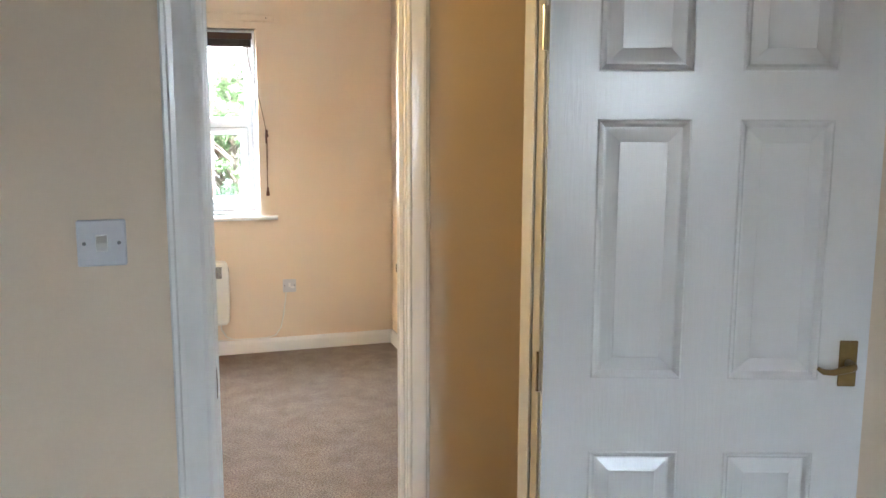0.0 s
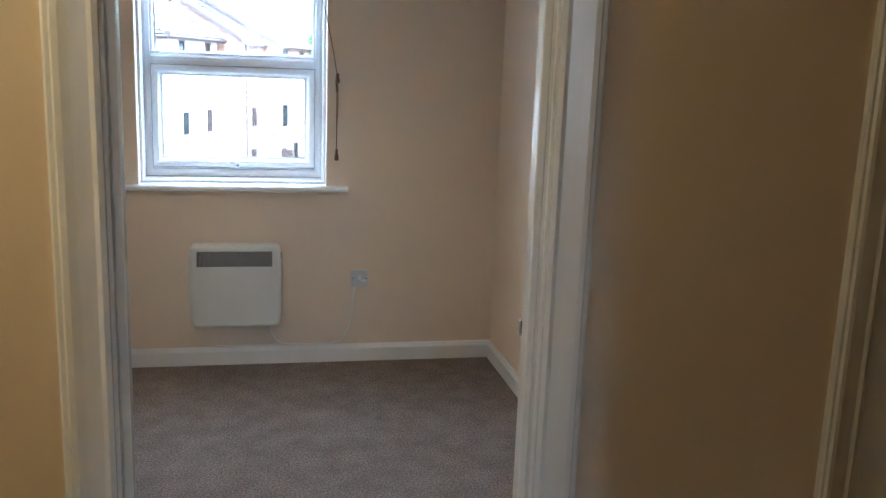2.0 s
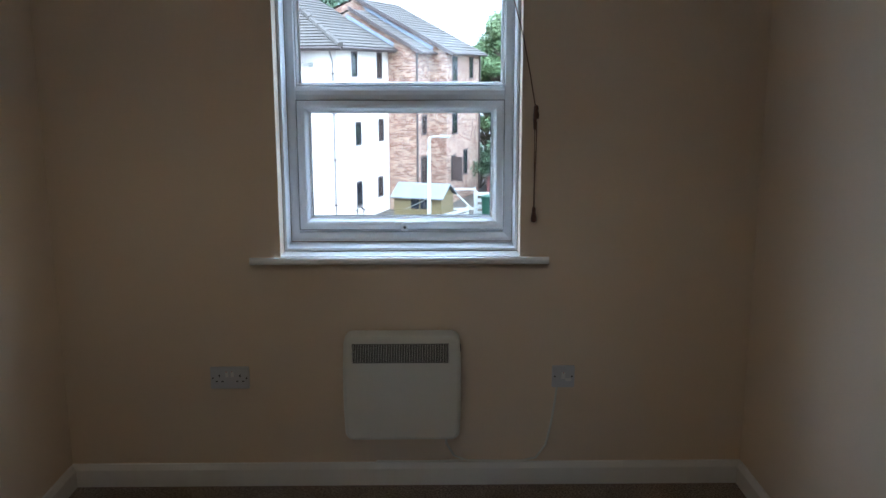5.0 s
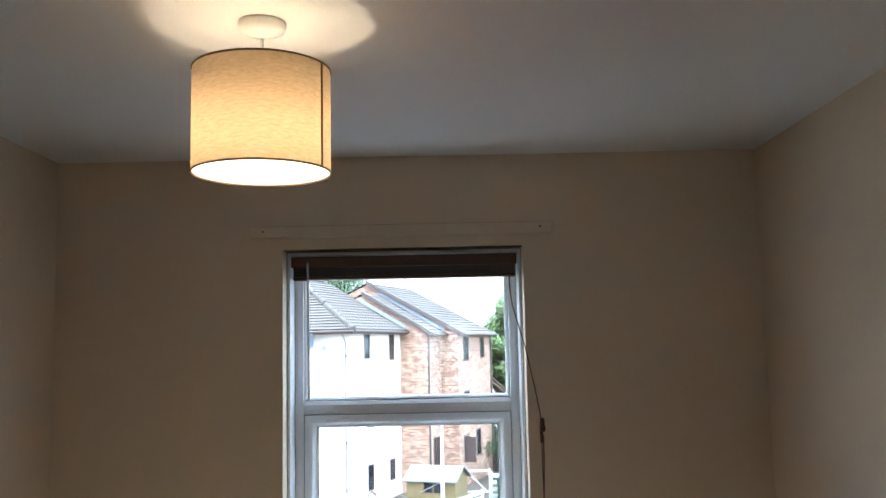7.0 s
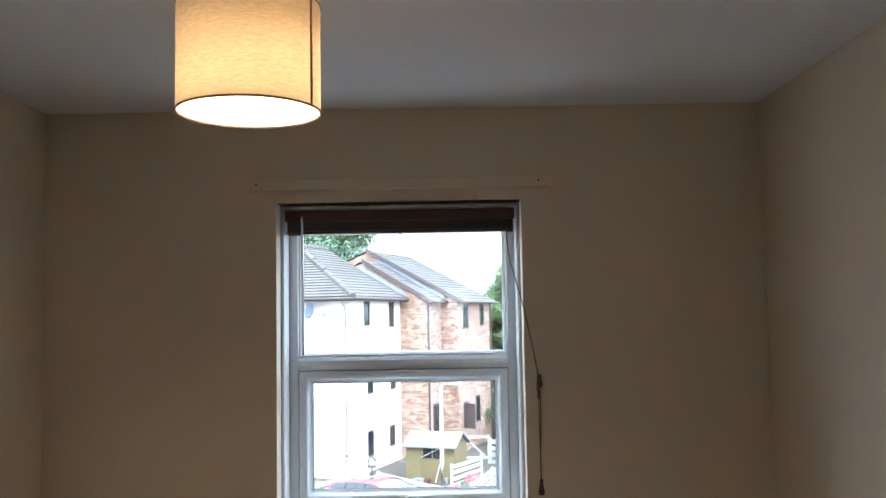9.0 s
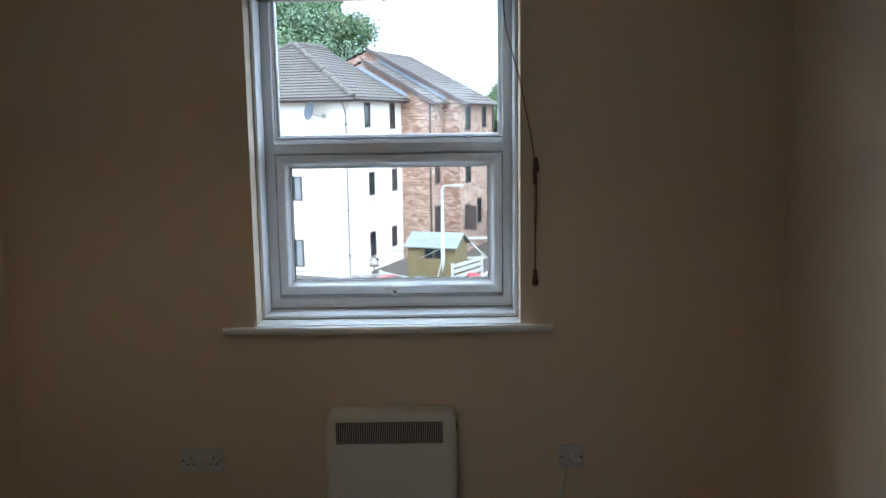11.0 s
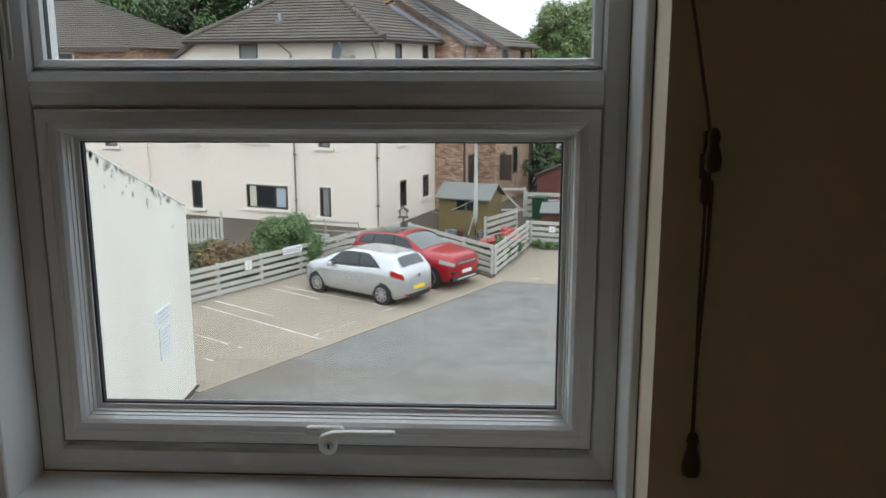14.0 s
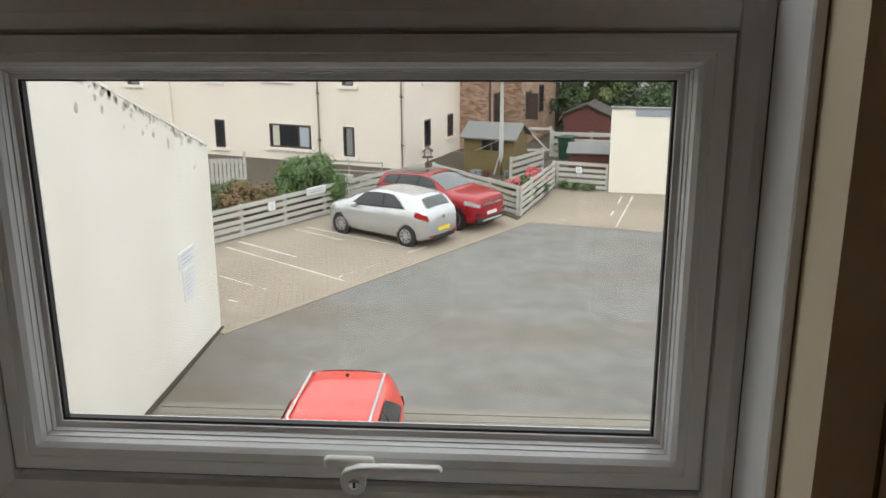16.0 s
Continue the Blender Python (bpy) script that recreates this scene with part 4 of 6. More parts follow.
def wing_material():
    """Old cream masonry paint with grey lichen blotches and runs."""
    m, n, l, b = nodes_of("lichen_stained_cream_paint")
    tc, mp = n.new("ShaderNodeTexCoord"), n.new("ShaderNodeMapping")
    mp.inputs["Scale"].default_value = (1, 1.6, 0.7)
    l.new(tc.outputs["Object"], mp.inputs["Vector"])
    a, c, d = (n.new("ShaderNodeTexNoise") for _ in range(3))
    for x, s, k in ((a, 1.1, 9), (c, 0.35, 4), (d, 30, 3)):
        x.inputs["Scale"].default_value, x.inputs["Detail"].default_value = s, k
        l.new(mp.outputs["Vector"], x.inputs["Vector"])
    a.inputs["Roughness"].default_value = 0.72
    mask, wide, mx, mx2 = n.new("ShaderNodeValToRGB"), n.new("ShaderNodeValToRGB"), n.new("ShaderNodeMixRGB"), n.new("ShaderNodeMixRGB")
    mask.color_ramp.elements[0].position, mask.color_ramp.elements[1].position = 0.64, 0.76
    mask.color_ramp.elements[1].color = (0.75, 0.75, 0.75, 1)
    wide.color_ramp.elements[0].position, wide.color_ramp.elements[1].position = 0.3, 0.7
    wide.color_ramp.elements[0].color, wide.color_ramp.elements[1].color = (0.70, 0.67, 0.60, 1), (0.78, 0.765, 0.71, 1)
    l.new(a.outputs["Fac"], mask.inputs["Fac"])
    l.new(c.outputs["Fac"], wide.inputs["Fac"])
    l.new(mask.outputs["Color"], mx.inputs["Fac"])
    l.new(wide.outputs["Color"], mx.inputs["Color1"])
    mx.inputs["Color2"].default_value = (0.47, 0.455, 0.40, 1)
    l.new(mx.outputs["Color"], b.inputs["Base Color"])
    b.inputs["Roughness"].default_value = 0.9
    bp = n.new("ShaderNodeBump")
    bp.inputs["Strength"].default_value, bp.inputs["Distance"].default_value = 0.3, 0.01
    l.new(d.outputs["Fac"], bp.inputs["Height"])
    l.new(bp.outputs["Normal"], b.inputs["Normal"])
    return m


WINGPAINT = wing_material()

# ---- ground ----
structure("ground", box((-900, -900, G - 1), (900, 1800, G)), TARMAC, "worn grey tarmac yard with pale scuffs", "ground")
UV_O, UV_V, UV_U = Vector((-8.0, 23.6)), Vector((0.553, 0.833)), Vector((0.833, -0.553))


def yard(u, v, z=0.0):
    p = UV_O + UV_U * u + UV_V * v
    return Vector((p.x, p.y, G + z))


structure("pavement_garden", extrude([(-30, 23, G + 0.002), yard(-0.25, -14, 0.002), yard(-0.25, 10.0, 0.002), (0.75, 26.9, G + 0.002), (2.2, 32.3, G + 0.002), (4.1, 31.6, G + 0.002), (12, 31.6, G + 0.002), (12, 60, G + 0.002), (-30, 60, G + 0.002)], (0, 0, 1), 0.05), GARDEN, "grey garden slabs and gravel behind the fence", "ground")


def paving(name, origin, a, b, na, nb, keep_in, label):
    """Block paving as one mesh: na by nb blocks of 200 by 100 mm from origin along a and b, half bonded."""
    rng = np.random.default_rng(5)
    verts, faces = [], []
    for i in range(na):
        for j in range(nb):
            s = (i + 0.5 * (j % 2)) * 0.205
            t = j * 0.105
            c = origin + a * (s + 0.1) + b * (t + 0.05)
            if not keep_in(c):
                continue
            h = 0.012 + rng.uniform(-0.0015, 0.0015)
            k = len(verts)
            for q, z in ((0.0, G + 0.006), (0.003, G + h)):
                for ds, dt in ((0.0 + q, 0.0 + q), (0.202 - q, 0.0 + q), (0.202 - q, 0.102 - q), (0.0 + q, 0.102 - q)):
                    p = origin + a * (s + ds) + b * (t + dt)
                    verts.append((p.x, p.y, z))
            faces += [(k + 4, k + 5, k + 6, k + 7), (k, k + 1, k + 5, k + 4), (k + 1, k + 2, k + 6, k + 5), (k + 2, k + 3, k + 7, k + 6), (k + 3, k, k + 4, k + 7)]
    me = bpy.data.meshes.new(name)
    me.from_pydata(verts, [], faces)
    me.materials.append(PAVER)
    ob = new(name, me)
    ob.location = ORIGIN
    return tagged(ob, label=label, category="paving", kind="stuff")


SAND = surface("jointing_sand", (0.20, 0.165, 0.12), 1.0, scale=20, vary=0.25)
structure("trim_sand_bed", extrude([yard(0, -4, 0), yard(5.75, -5.8, 0), yard(5.75, 9.3, 0), yard(0, 9.3, 0)], (0, 0, 1), 0.007), SAND, "brown jointing sand between the paving blocks", "paving")
paving("block_paving", UV_O + UV_V * -6.0, UV_V, UV_U, 76, 55, lambda c: c.x > -9.5, "buff block paving of the parking bays")
RA, RB = Vector((0.97, -0.243)), Vector((0.243, 0.97))
paving("block_paving", Vector((0.55, 26.75)), RA, RB, 46, 62, lambda c: c.y < 31.5 + (4.1 - c.x) * 0.25 and c.x > 0.85 + (c.y - 26.7) * 0.26, "buff block paving beside the garage")


def strip(a, b, width, z=0.014, gaps=()):
    """A worn painted line as short pieces."""
    bm = bmesh.new()
    a, b = Vector(a), Vector(b)
    d = (b - a).normalized()
    nrm = Vector((-d.y, d.x)) * width / 2
    s, length = 0.0, (b - a).length
    while s < length:
        e = min(s + random.uniform(0.15, 0.5), length)
        if not any(g0 < s / length < g1 and random.random() < 0.75 for g0, g1 in gaps):
            w = random.uniform(0.45, 1.0)
            pts = [a + d * s - nrm * w, a + d * e - nrm * w, a + d * e + nrm * w, a + d * s + nrm * w]
            add_extrude(bm, [(p.x, p.y, G + z) for p in pts], (0, 0, 1), 0.003)
        s = e + (random.uniform(0.02, 0.12) if random.random() < 0.55 else 0)
    return bm


for a, b, g in (((-7.7, 23.25), (-3.66, 20.26), ()), ((-7.5, 23.85), (-5.44, 22.36), ()), ((-6.15, 25.35), (-2.95, 23.1), ((0.5, 1),)), ((-5.86, 25.66), (-2.3, 23.4), ()), ((-7.01, 20.54), (-5.5, 19.5), ((0.6, 1),)),
                ((-6.2, 18.7), (-4.7, 17.8), ((0, 1),)), ((-3.9, 20.6), (-3.0, 21.9), ((0, 1),)), ((-2.4, 22.9), (-1.4, 24.3), ((0, 1),)), ((4.52, 30.6), (3.78, 27.6), ((0.4, 0.8),)), ((4.9, 30.6), (3.8, 26.2), ()), ((2.0, 27.0), (2.35, 26.9), ())):
    structure("trim_bay_line", strip(a, b, 0.075, gaps=g), WHITEL, "worn white painted parking bay line", "road marking")
structure("trim_kerb_edge", extrude([yard(5.78, -4.6, 0), yard(5.78, 8.5, 0), yard(5.93, 8.5, 0), yard(5.93, -4.6, 0)], (0, 0, 1), 0.018), PAVER, "flush edging row of buff blocks", "kerb")

GRITTY = surface("weathered_concrete", (0.19, 0.175, 0.15), 0.95, scale=12, vary=0.25, big=0.8, big_vary=0.2, bump=0.2)
for k, (y0, y1, h) in enumerate(((13.02, 13.22, 0.02), (12.76, 13.00, 0.016), (12.42, 12.74, 0.022))):
    structure("trim_channel", box((-5.62, y0, G), (4.5, y1, G + h), 0.006), GRITTY, "row of weathered concrete channel blocks across the yard", "kerb")
structure("wall_lower_storey", box((-3.2, -8.6, G), (3.2, 0.298, -0.252)), STAINED, "cream painted outer wall of the storey below", "wall")

# ---- the wing wall beside the yard ----
wing = thing("wall_wing", label="cream painted gable wall with peeling mossy coping", category="wall", kind="structure")
prof_w = [(0.3, G), (16.9, G), (16.9, -1.40), (11.9, 0.44), (3.0, 3.7), (0.3, 3.7)]
part("gable", extrude([(-5.8, y, z) for y, z in prof_w], (-1, 0, 0), 0.35), WINGPAINT, wing)
part("coping", extrude([(-5.79, y, z) for y, z in ((16.92, -1.40), (11.9, 0.44), (3.0, 3.7), (3.0, 3.76), (11.9, 0.50), (16.92, -1.34))], (-1, 0, 0), 0.38), WINGPAINT, wing)
MOSS = surface("grey_lichen_stain", (0.43, 0.42, 0.365), 0.95, scale=14, vary=0.5)
rng = random.Random(4)
for k in range(150):
    y = rng.uniform(8.5, 16.7)
    z = -1.40 + (16.9 - y) * 0.368 - rng.uniform(-0.03, 0.13) - (rng.uniform(0, 0.8) ** 3 if rng.random() < 0.4 else 0)
    r = rng.uniform(0.012, 0.075) * (1.0 if y < 15 else 0.8)
    pts = [(-5.7975, y + r * math.cos(t) * rng.uniform(0.5, 1.3), z + r * math.sin(t) * rng.uniform(0.4, 1.5)) for t in [i * math.tau / 9 for i in range(9)]]
    part("stain", extrude(pts, (1, 0, 0), 0.002), MOSS, wing)
# Low dark strip of uneven width along the wall foot.
part("foot_strip", extrude([(-5.80, 8.0, G), (-5.80, 16.92, G), (-5.74, 16.92, G), (-5.70, 14.0, G), (-5.73, 11.0, G), (-5.72, 8.0, G)], (0, 0, 1), 0.03), SOIL, wing, "thin dark strip along the wall foot")
part("roof_slope", extrude([(-6.15, 16.9, -1.45), (-6.15, 3.0, 3.65), (-12, 3.0, 3.65), (-12, 16.9, -1.45)], (0, 0, -1), 0.15), TILE, wing)
part("wall", box((-12, 16.6, G), (-6.15, 16.9, -1.5)), STAINED, wing)
nb = thing("wall_notice", label="white notice sign on the cream gable wall", category="sign")
part("header", box((-5.795, 14.80, -3.42), (-5.775, 15.62, -3.12), 0.004), PAPER, nb)
part("board", box((-5.795, 14.95, -4.12), (-5.775, 15.55, -3.48), 0.004), PAPER, nb)
for k in range(3):
    part("print_line", box((-5.774, 14.9, -3.20 - k * 0.085), (-5.772, 15.52 - 0.1 * (k % 2), -3.17 - k * 0.085)), NOTICE, nb)
for k in range(6):
    part("print_line", box((-5.774, 15.0, -3.57 - k * 0.085), (-5.772, 15.48 - 0.07 * (k % 3), -3.55 - k * 0.085)), NOTICE, nb)

# ---- garage block ----
gr = thing("garage", label="cream painted flat-roofed garage block with grey coping", category="garage")
ga, gb = Vector((4.1, 31.35)), Vector((0.985, -0.17))
gn = Vector((0.17, 0.985))
part("wall", extrude([(ga.x, ga.y, G), (*(ga + gb * 7), G), (*(ga + gb * 7 + gn * 0.3), G), (*(ga + gn * 0.3), G)], (0, 0, 1), 3.06), STAINED, gr)
part("wall", extrude([(*(ga + gn * 0.3), G), (*(ga + gb * 7 + gn * 0.3), G), (*(ga + gb * 7 + gn * 3.6), G), (*(ga + gn * 3.6), G)], (0, 0, 1), 2.5), STAINED, gr)
part("coping", extrude([(*(ga - gn * 0.04 - gb * 0.04), G + 3.06), (*(ga + gb * 7 - gn * 0.04), G + 3.06), (*(ga + gb * 7 + gn * 0.34), G + 3.06), (*(ga + gn * 0.34 - gb * 0.04), G + 3.06)], (0, 0, 1), 0.06), FELT, gr)
part("number_sign", extrude([(*(ga + gb * 2.3 - gn * 0.012), G + 0.95), (*(ga + gb * 2.48 - gn * 0.012), G + 0.95), (*(ga + gb * 2.48 - gn * 0.002), G + 0.95), (*(ga + gb * 2.3 - gn * 0.002), G + 0.95)], (0, 0, 1), 0.2), PAPER, gr)
part("fascia", extrude([(*(ga + gb * 0.85 - gn * 0.03), G + 2.82), (*(ga + gb * 6.9 - gn * 0.03), G + 2.82), (*(ga + gb * 6.9 - gn * 0.003), G + 2.82), (*(ga + gb * 0.85 - gn * 0.003), G + 2.82)], (0, 0, 1), 0.27), LEAD, gr, "grey fascia board")

# ---- houses ----
house = thing("house", at=(-3.80, 35.2, G + 0.13), turn=-20, label="cream rendered three-storey house with brown tiled hip roof", category="house")
EAVE = 2.40 - G


def tiled(a, b, c, d, step=0.34, rise=0.045):
    """A roof slope between eave a-b and top d-c, laid in stepped courses."""
    a, b, c, d = (Vector(p) for p in (a, b, c, d))
    nrm = (b - a).cross(d - a).normalized()
    if nrm.z < 0:
        nrm = -nrm
    count = max(2, round(max((d - a).length, (c - b).length) / step))
    bm = bmesh.new()
    for k in range(count):
        t0, t1 = k / count, (k + 1) / count
        l0, l1, r0, r1 = a.lerp(d, t0), a.lerp(d, t1), b.lerp(c, t0), b.lerp(c, t1)
        cols = max(1, round((r0 - l0).length / 0.33))
        lift = [rise + random.uniform(-0.008, 0.008) for _ in range(cols + 1)]
        low = [bm.verts.new(l0.lerp(r0, i / cols) + nrm * lift[i]) for i in range(cols + 1)]
        base = [bm.verts.new(l0.lerp(r0, i / cols) - nrm * 0.02) for i in range(cols + 1)]
        top = [bm.verts.new(l1.lerp(r1, i / cols) + nrm * 0.004) for i in range(cols + 1)]
        for i in range(cols):
            bm.faces.new((base[i], base[i + 1], low[i + 1], low[i]))
            if (l1 - r1).length > 0.01 or i == 0:
                bm.faces.new((low[i], low[i + 1], top[i + 1], top[i]))
    bmesh.ops.remove_doubles(bm, verts=bm.verts[:], dist=1e-4)
    return bm


part("wall", box((-9.3, 0, -0.3), (0, 5.7, EAVE - 0.1)), RENDER, house)
part("wall", extrude([(x, -0.12, z) for x, z in ((-18.0, -0.3), (-12.06, -0.3), (-12.06, 0.85 - G), (-18.0, -2.4 - G))], (0, 1, 0), 5.0), RENDER, house)
part("wall", extrude([(x, 0.004, z) for x, z in ((-12.06, -0.3), (-9.3, -0.3), (-9.3, EAVE - 0.1), (-12.06, 0.75 - G))], (0, 1, 0), 5.0), RENDER, house)
part("verge", extrude([(x, -0.2, z) for x, z in ((-9.0, 2.42 - G), (-18.0, -2.55 - G), (-18.0, -2.75 - G), (-9.0, 2.22 - G))], (0, 1, 0), 0.22), DKTRIM, house, "dark sloping verge")
part("roof", tiled((-18.0, -0.1, -2.5 - G), (-18.0, 5.0, -2.5 - G), (-9.0, 5.0, 2.42 - G), (-9.0, -0.1, 2.42 - G)), TILE, house)
E0, AX, AZ = EAVE, -4.2, 5.0 - G
roof = part("roof", tiled((-9.35, -0.4, E0), (0.4, -0.4, E0), (AX, 2.9, AZ), (AX, 2.9, AZ)), TILE, house, "brown-grey concrete tiles in stepped courses")
part("roof_slope", tiled((0.4, -0.4, E0), (0.4, 5.9, E0), (AX, 5.9, AZ), (AX, 2.9, AZ)), TILE, roof)
part("roof_slope", tiled((-9.35, 5.9, E0), (-9.35, -0.4, E0), (AX, 2.9, AZ), (AX, 5.9, AZ)), TILE, roof)


def ridge_tiles(p, q, parent):
    bm = bmesh.new()
    p, q = Vector(p), Vector(q)
    count = max(2, round((q - p).length / 0.42))
    for k in range(count):
        a, b = p.lerp(q, k / count), p.lerp(q, (k + 0.96) / count)
        jitter = Vector((0, 0, random.uniform(-0.015, 0.02)))
        add_tube(bm, [a + jitter, b + jitter], [0.15, 0.135], 8)
    return part("ridge_tiles", bm, TILE, parent)


ridge_tiles((0.4, -0.4, E0), (AX, 2.9, AZ), roof)
ridge_tiles((-9.35, -0.4, E0), (AX, 2.9, AZ), roof)
ridge_tiles((AX, 2.9, AZ), (AX, 5.9, AZ), roof)
part("fascia", box((-9.4, -0.42, E0 - 0.20), (0.42, -0.36, E0 - 0.02)), DKTRIM, house)
part("fascia", box((0.36, -0.36, E0 - 0.20), (0.42, 5.75, E0 - 0.02)), DKTRIM, house)
part("soffit", box((-9.35, -0.36, E0 - 0.14), (0.36, 5.75, E0 - 0.10)), DKTRIM, house)
part("gutter", tube([(-9.4, -0.47, E0 - 0.07), (0.45, -0.47, E0 - 0.09)], 0.06, 8), DKTRIM, house)
part("gutter", tube([(0.47, -0.4, E0 - 0.07), (0.47, 5.7, E0 - 0.09)], 0.06, 8), DKTRIM, house)
vent = part("roof_vent", tube([(-5.0, 0.55, 3.05 - G), (-5.0, 0.55, 3.50 - G)], 0.07, 10), LEAD, roof)
part("vent_flashing", extrude([(-5.2, 0.30, 2.99 - G), (-4.8, 0.30, 2.99 - G), (-4.8, 0.72, 3.34 - G), (-5.2, 0.72, 3.34 - G)], (0, 0, 1), 0.03), TILE, vent)
for x, e in ((-4.13, 1), (-0.14, 1)):
    pipe = part("downpipe", tube([(x - 0.55 * (x < -2), -0.45, E0 - 0.10), (x - 0.30 * (x < -2), -0.30, E0 - 0.30), (x, -0.07, E0 - 0.62), (x, -0.07, 0.05)], 0.036, 8), PIPE, house, "grey-brown plastic downpipe")
    for z in (0.9, 2.9, 4.9, 6.6):
        part("pipe_clip", box((x - 0.07, -0.12, z), (x + 0.07, 0.0, z + 0.06)), DKTRIM, pipe)


def house_window(parent, s, z0, z1, w, side, surround=RENDER, band=True, inside=None, off=0.0):
    """A dark-framed window on the front (along x) or side (along y) wall; s is its near edge."""
    z0, z1 = z0 - G, z1 - G

    def at(a, d, z):
        return (a, off - d, z) if side == "front" else (off + d, a, z)

    def slab(a0, a1, d0, d1, za, zb):
        p, q = at(a0, d0, za), at(a1, d1, zb)
        return box([min(i, j) for i, j in zip(p, q)], [max(i, j) for i, j in zip(p, q)])

    win = part("window", slab(s, s + w, -0.05, 0.004, z0, z1), DARKGLASS, parent)
    f = 0.07
    for a0, a1, za, zb in ((s, s + f, z0, z1), (s + w - f, s + w, z0, z1), (s + f, s + w - f, z0, z0 + f), (s + f, s + w - f, z1 - f, z1)):
        part("frame_bar", slab(a0, a1, 0.004, 0.03, za, zb), DKTRIM, win)
    if inside:
        a0, a1, mat = inside
        part("curtain", slab(s + w * a0, s + w * a1, 0.0045, 0.009, z0 + f, z1 - f), mat, win)
    if band:
        b = 0.12
        for a0, a1, za, zb in ((s - b, s, z0, z1 + b), (s + w, s + w + b, z0, z1 + b), (s, s + w, z1, z1 + b)):
            part("surround", slab(a0, a1, 0.0, 0.015, za, zb), BAND, win)
        part("sill", slab(s - 0.2, s + w + 0.2, 0.0, 0.09, z0 - 0.13, z0 - 0.001), BAND, win)
    return win


for s, z0, z1, w, ins in ((-6.75, 1.09, 2.22, 0.95, (0.08, 0.9, NET)), (-2.94, -2.1, -1.0, 0.55, (0.3, 0.8, NET)), (-6.75, -1.95, -1.0, 1.2, (0.05, 0.95, NET)), (-9.75, -2.1, -0.9, 0.55, None),
                          (-2.96, -5.08, -3.82, 0.55, (0.3, 0.8, NET)), (-6.72, -4.9, -3.86, 2.15, (0.08, 0.24, CURTAIN)), (-9.7, -5.1, -3.83, 0.56, None)):
    house_window(house, s, z0, z1, w, "front", inside=ins if ins and ins[2] else None)
house_window(house, -5.20, -4.86, -3.89, 0.62, "front", band=False, inside=(0.05, 0.95, BLUEBLIND), off=-0.03)
house_window(house, -14.5, -2.42, -1.4, 0.72, "front", off=-0.12, inside=(0.3, 0.9, NET))
for s, z0, z1 in ((1.45, 1.07, 2.2), (4.25, 0.97, 2.2), (1.75, -2.0, -0.9), (4.35, -2.0, -0.9), (1.75, -4.8, -3.62), (4.2, -4.68, -3.66)):
    house_window(house, s, z0, z1, 0.66, "side")

# satellite dish
dish = thing("satellite_dish", at=(-3.80 + 0.94 * -1.61, 35.2 + 0.34 * 1.61, 0.13), turn=-20, label="grey satellite dish on a wall bracket", category="satellite dish")
bm = lathe([(0.001, 0.0), (0.15, 0.012), (0.30, 0.05), (0.40, 0.09), (0.405, 0.10), (0.40, 0.105), (0.29, 0.066), (0.001, 0.02)], 24)
bmesh.ops.transform(bm, matrix=Matrix.Translation((0, -0.45, 1.85)) @ Euler((radians(78), 0, radians(-28))).to_matrix().to_4x4() @ Matrix.Diagonal((0.85, 1.0, 1, 1)), verts=bm.verts[:])
part("reflector", bm, surface("blue_grey_dish", (0.07, 0.085, 0.105), 0.5, scale=8, vary=0.1, bump=0), dish, smooth=True)
part("feed_arm", tube([(0.0, -0.45, 1.50), (-0.30, -0.75, 1.46), (-0.58, -0.95, 1.50)], 0.02, 6), STEELP, dish)
part("receiver", box((-0.64, -1.0, 1.46), (-0.54, -0.90, 1.56), 0.01), STEELP, dish)
part("bracket", tube([(0.0, -0.42, 1.75), (0.18, -0.2, 1.62), (0.42, 0.0, 1.62)], 0.025, 6), STEELP, dish)
part("wall_plate", box((0.3, -0.03, 1.52), (0.52, 0.0, 1.72)), STEELP, dish)

terrace = thing("brick_terrace", at=(-3.80, 35.2, G + 0.13), turn=-20, label="orange-brown brick houses with stepped tiled roofs", category="house")
Z2, Z3 = 2.30 - G, 2.28 - G
part("wall", extrude([(-7.0, 5.72, -0.3), (1.42, 5.72, -0.3), (1.42, 5.72, Z2), (-2.0, 5.72, 4.22 - G), (-7.0, 5.72, 2.3 - G)], (0, 1, 0), 2.0), BRICK, terrace)
part("wall", extrude([(-9.0, 7.72, -0.3), (2.32, 7.72, -0.3), (2.32, 7.72, Z3), (-2.7, 7.72, 4.90 - G), (-9.0, 7.72, 2.3 - G)], (0, 1, 0), 5.6), BRICK, terrace)
r2 = part("roof", tiled((1.70, 5.55, Z2 - 0.05), (1.70, 7.72, Z2 - 0.05), (-2.0, 7.72, 4.32 - G), (-2.0, 5.55, 4.32 - G)), TILE, terrace)
r3 = part("roof", tiled((2.62, 7.55, Z3 - 0.05), (2.62, 13.5, Z3 - 0.05), (-2.7, 13.5, 5.02 - G), (-2.7, 7.55, 5.02 - G)), TILE, terrace)
part("roof_slope", tiled((-7.2, 7.72, 2.3 - G), (-7.2, 5.76, 2.3 - G), (-2.0, 5.76, 4.30 - G), (-2.0, 7.72, 4.30 - G)), TILE, r2)
part("roof_slope", tiled((-9.2, 13.5, 2.3 - G), (-9.2, 7.76, 2.3 - G), (-2.7, 7.76, 5.0 - G), (-2.7, 13.5, 5.0 - G)), TILE, r3)
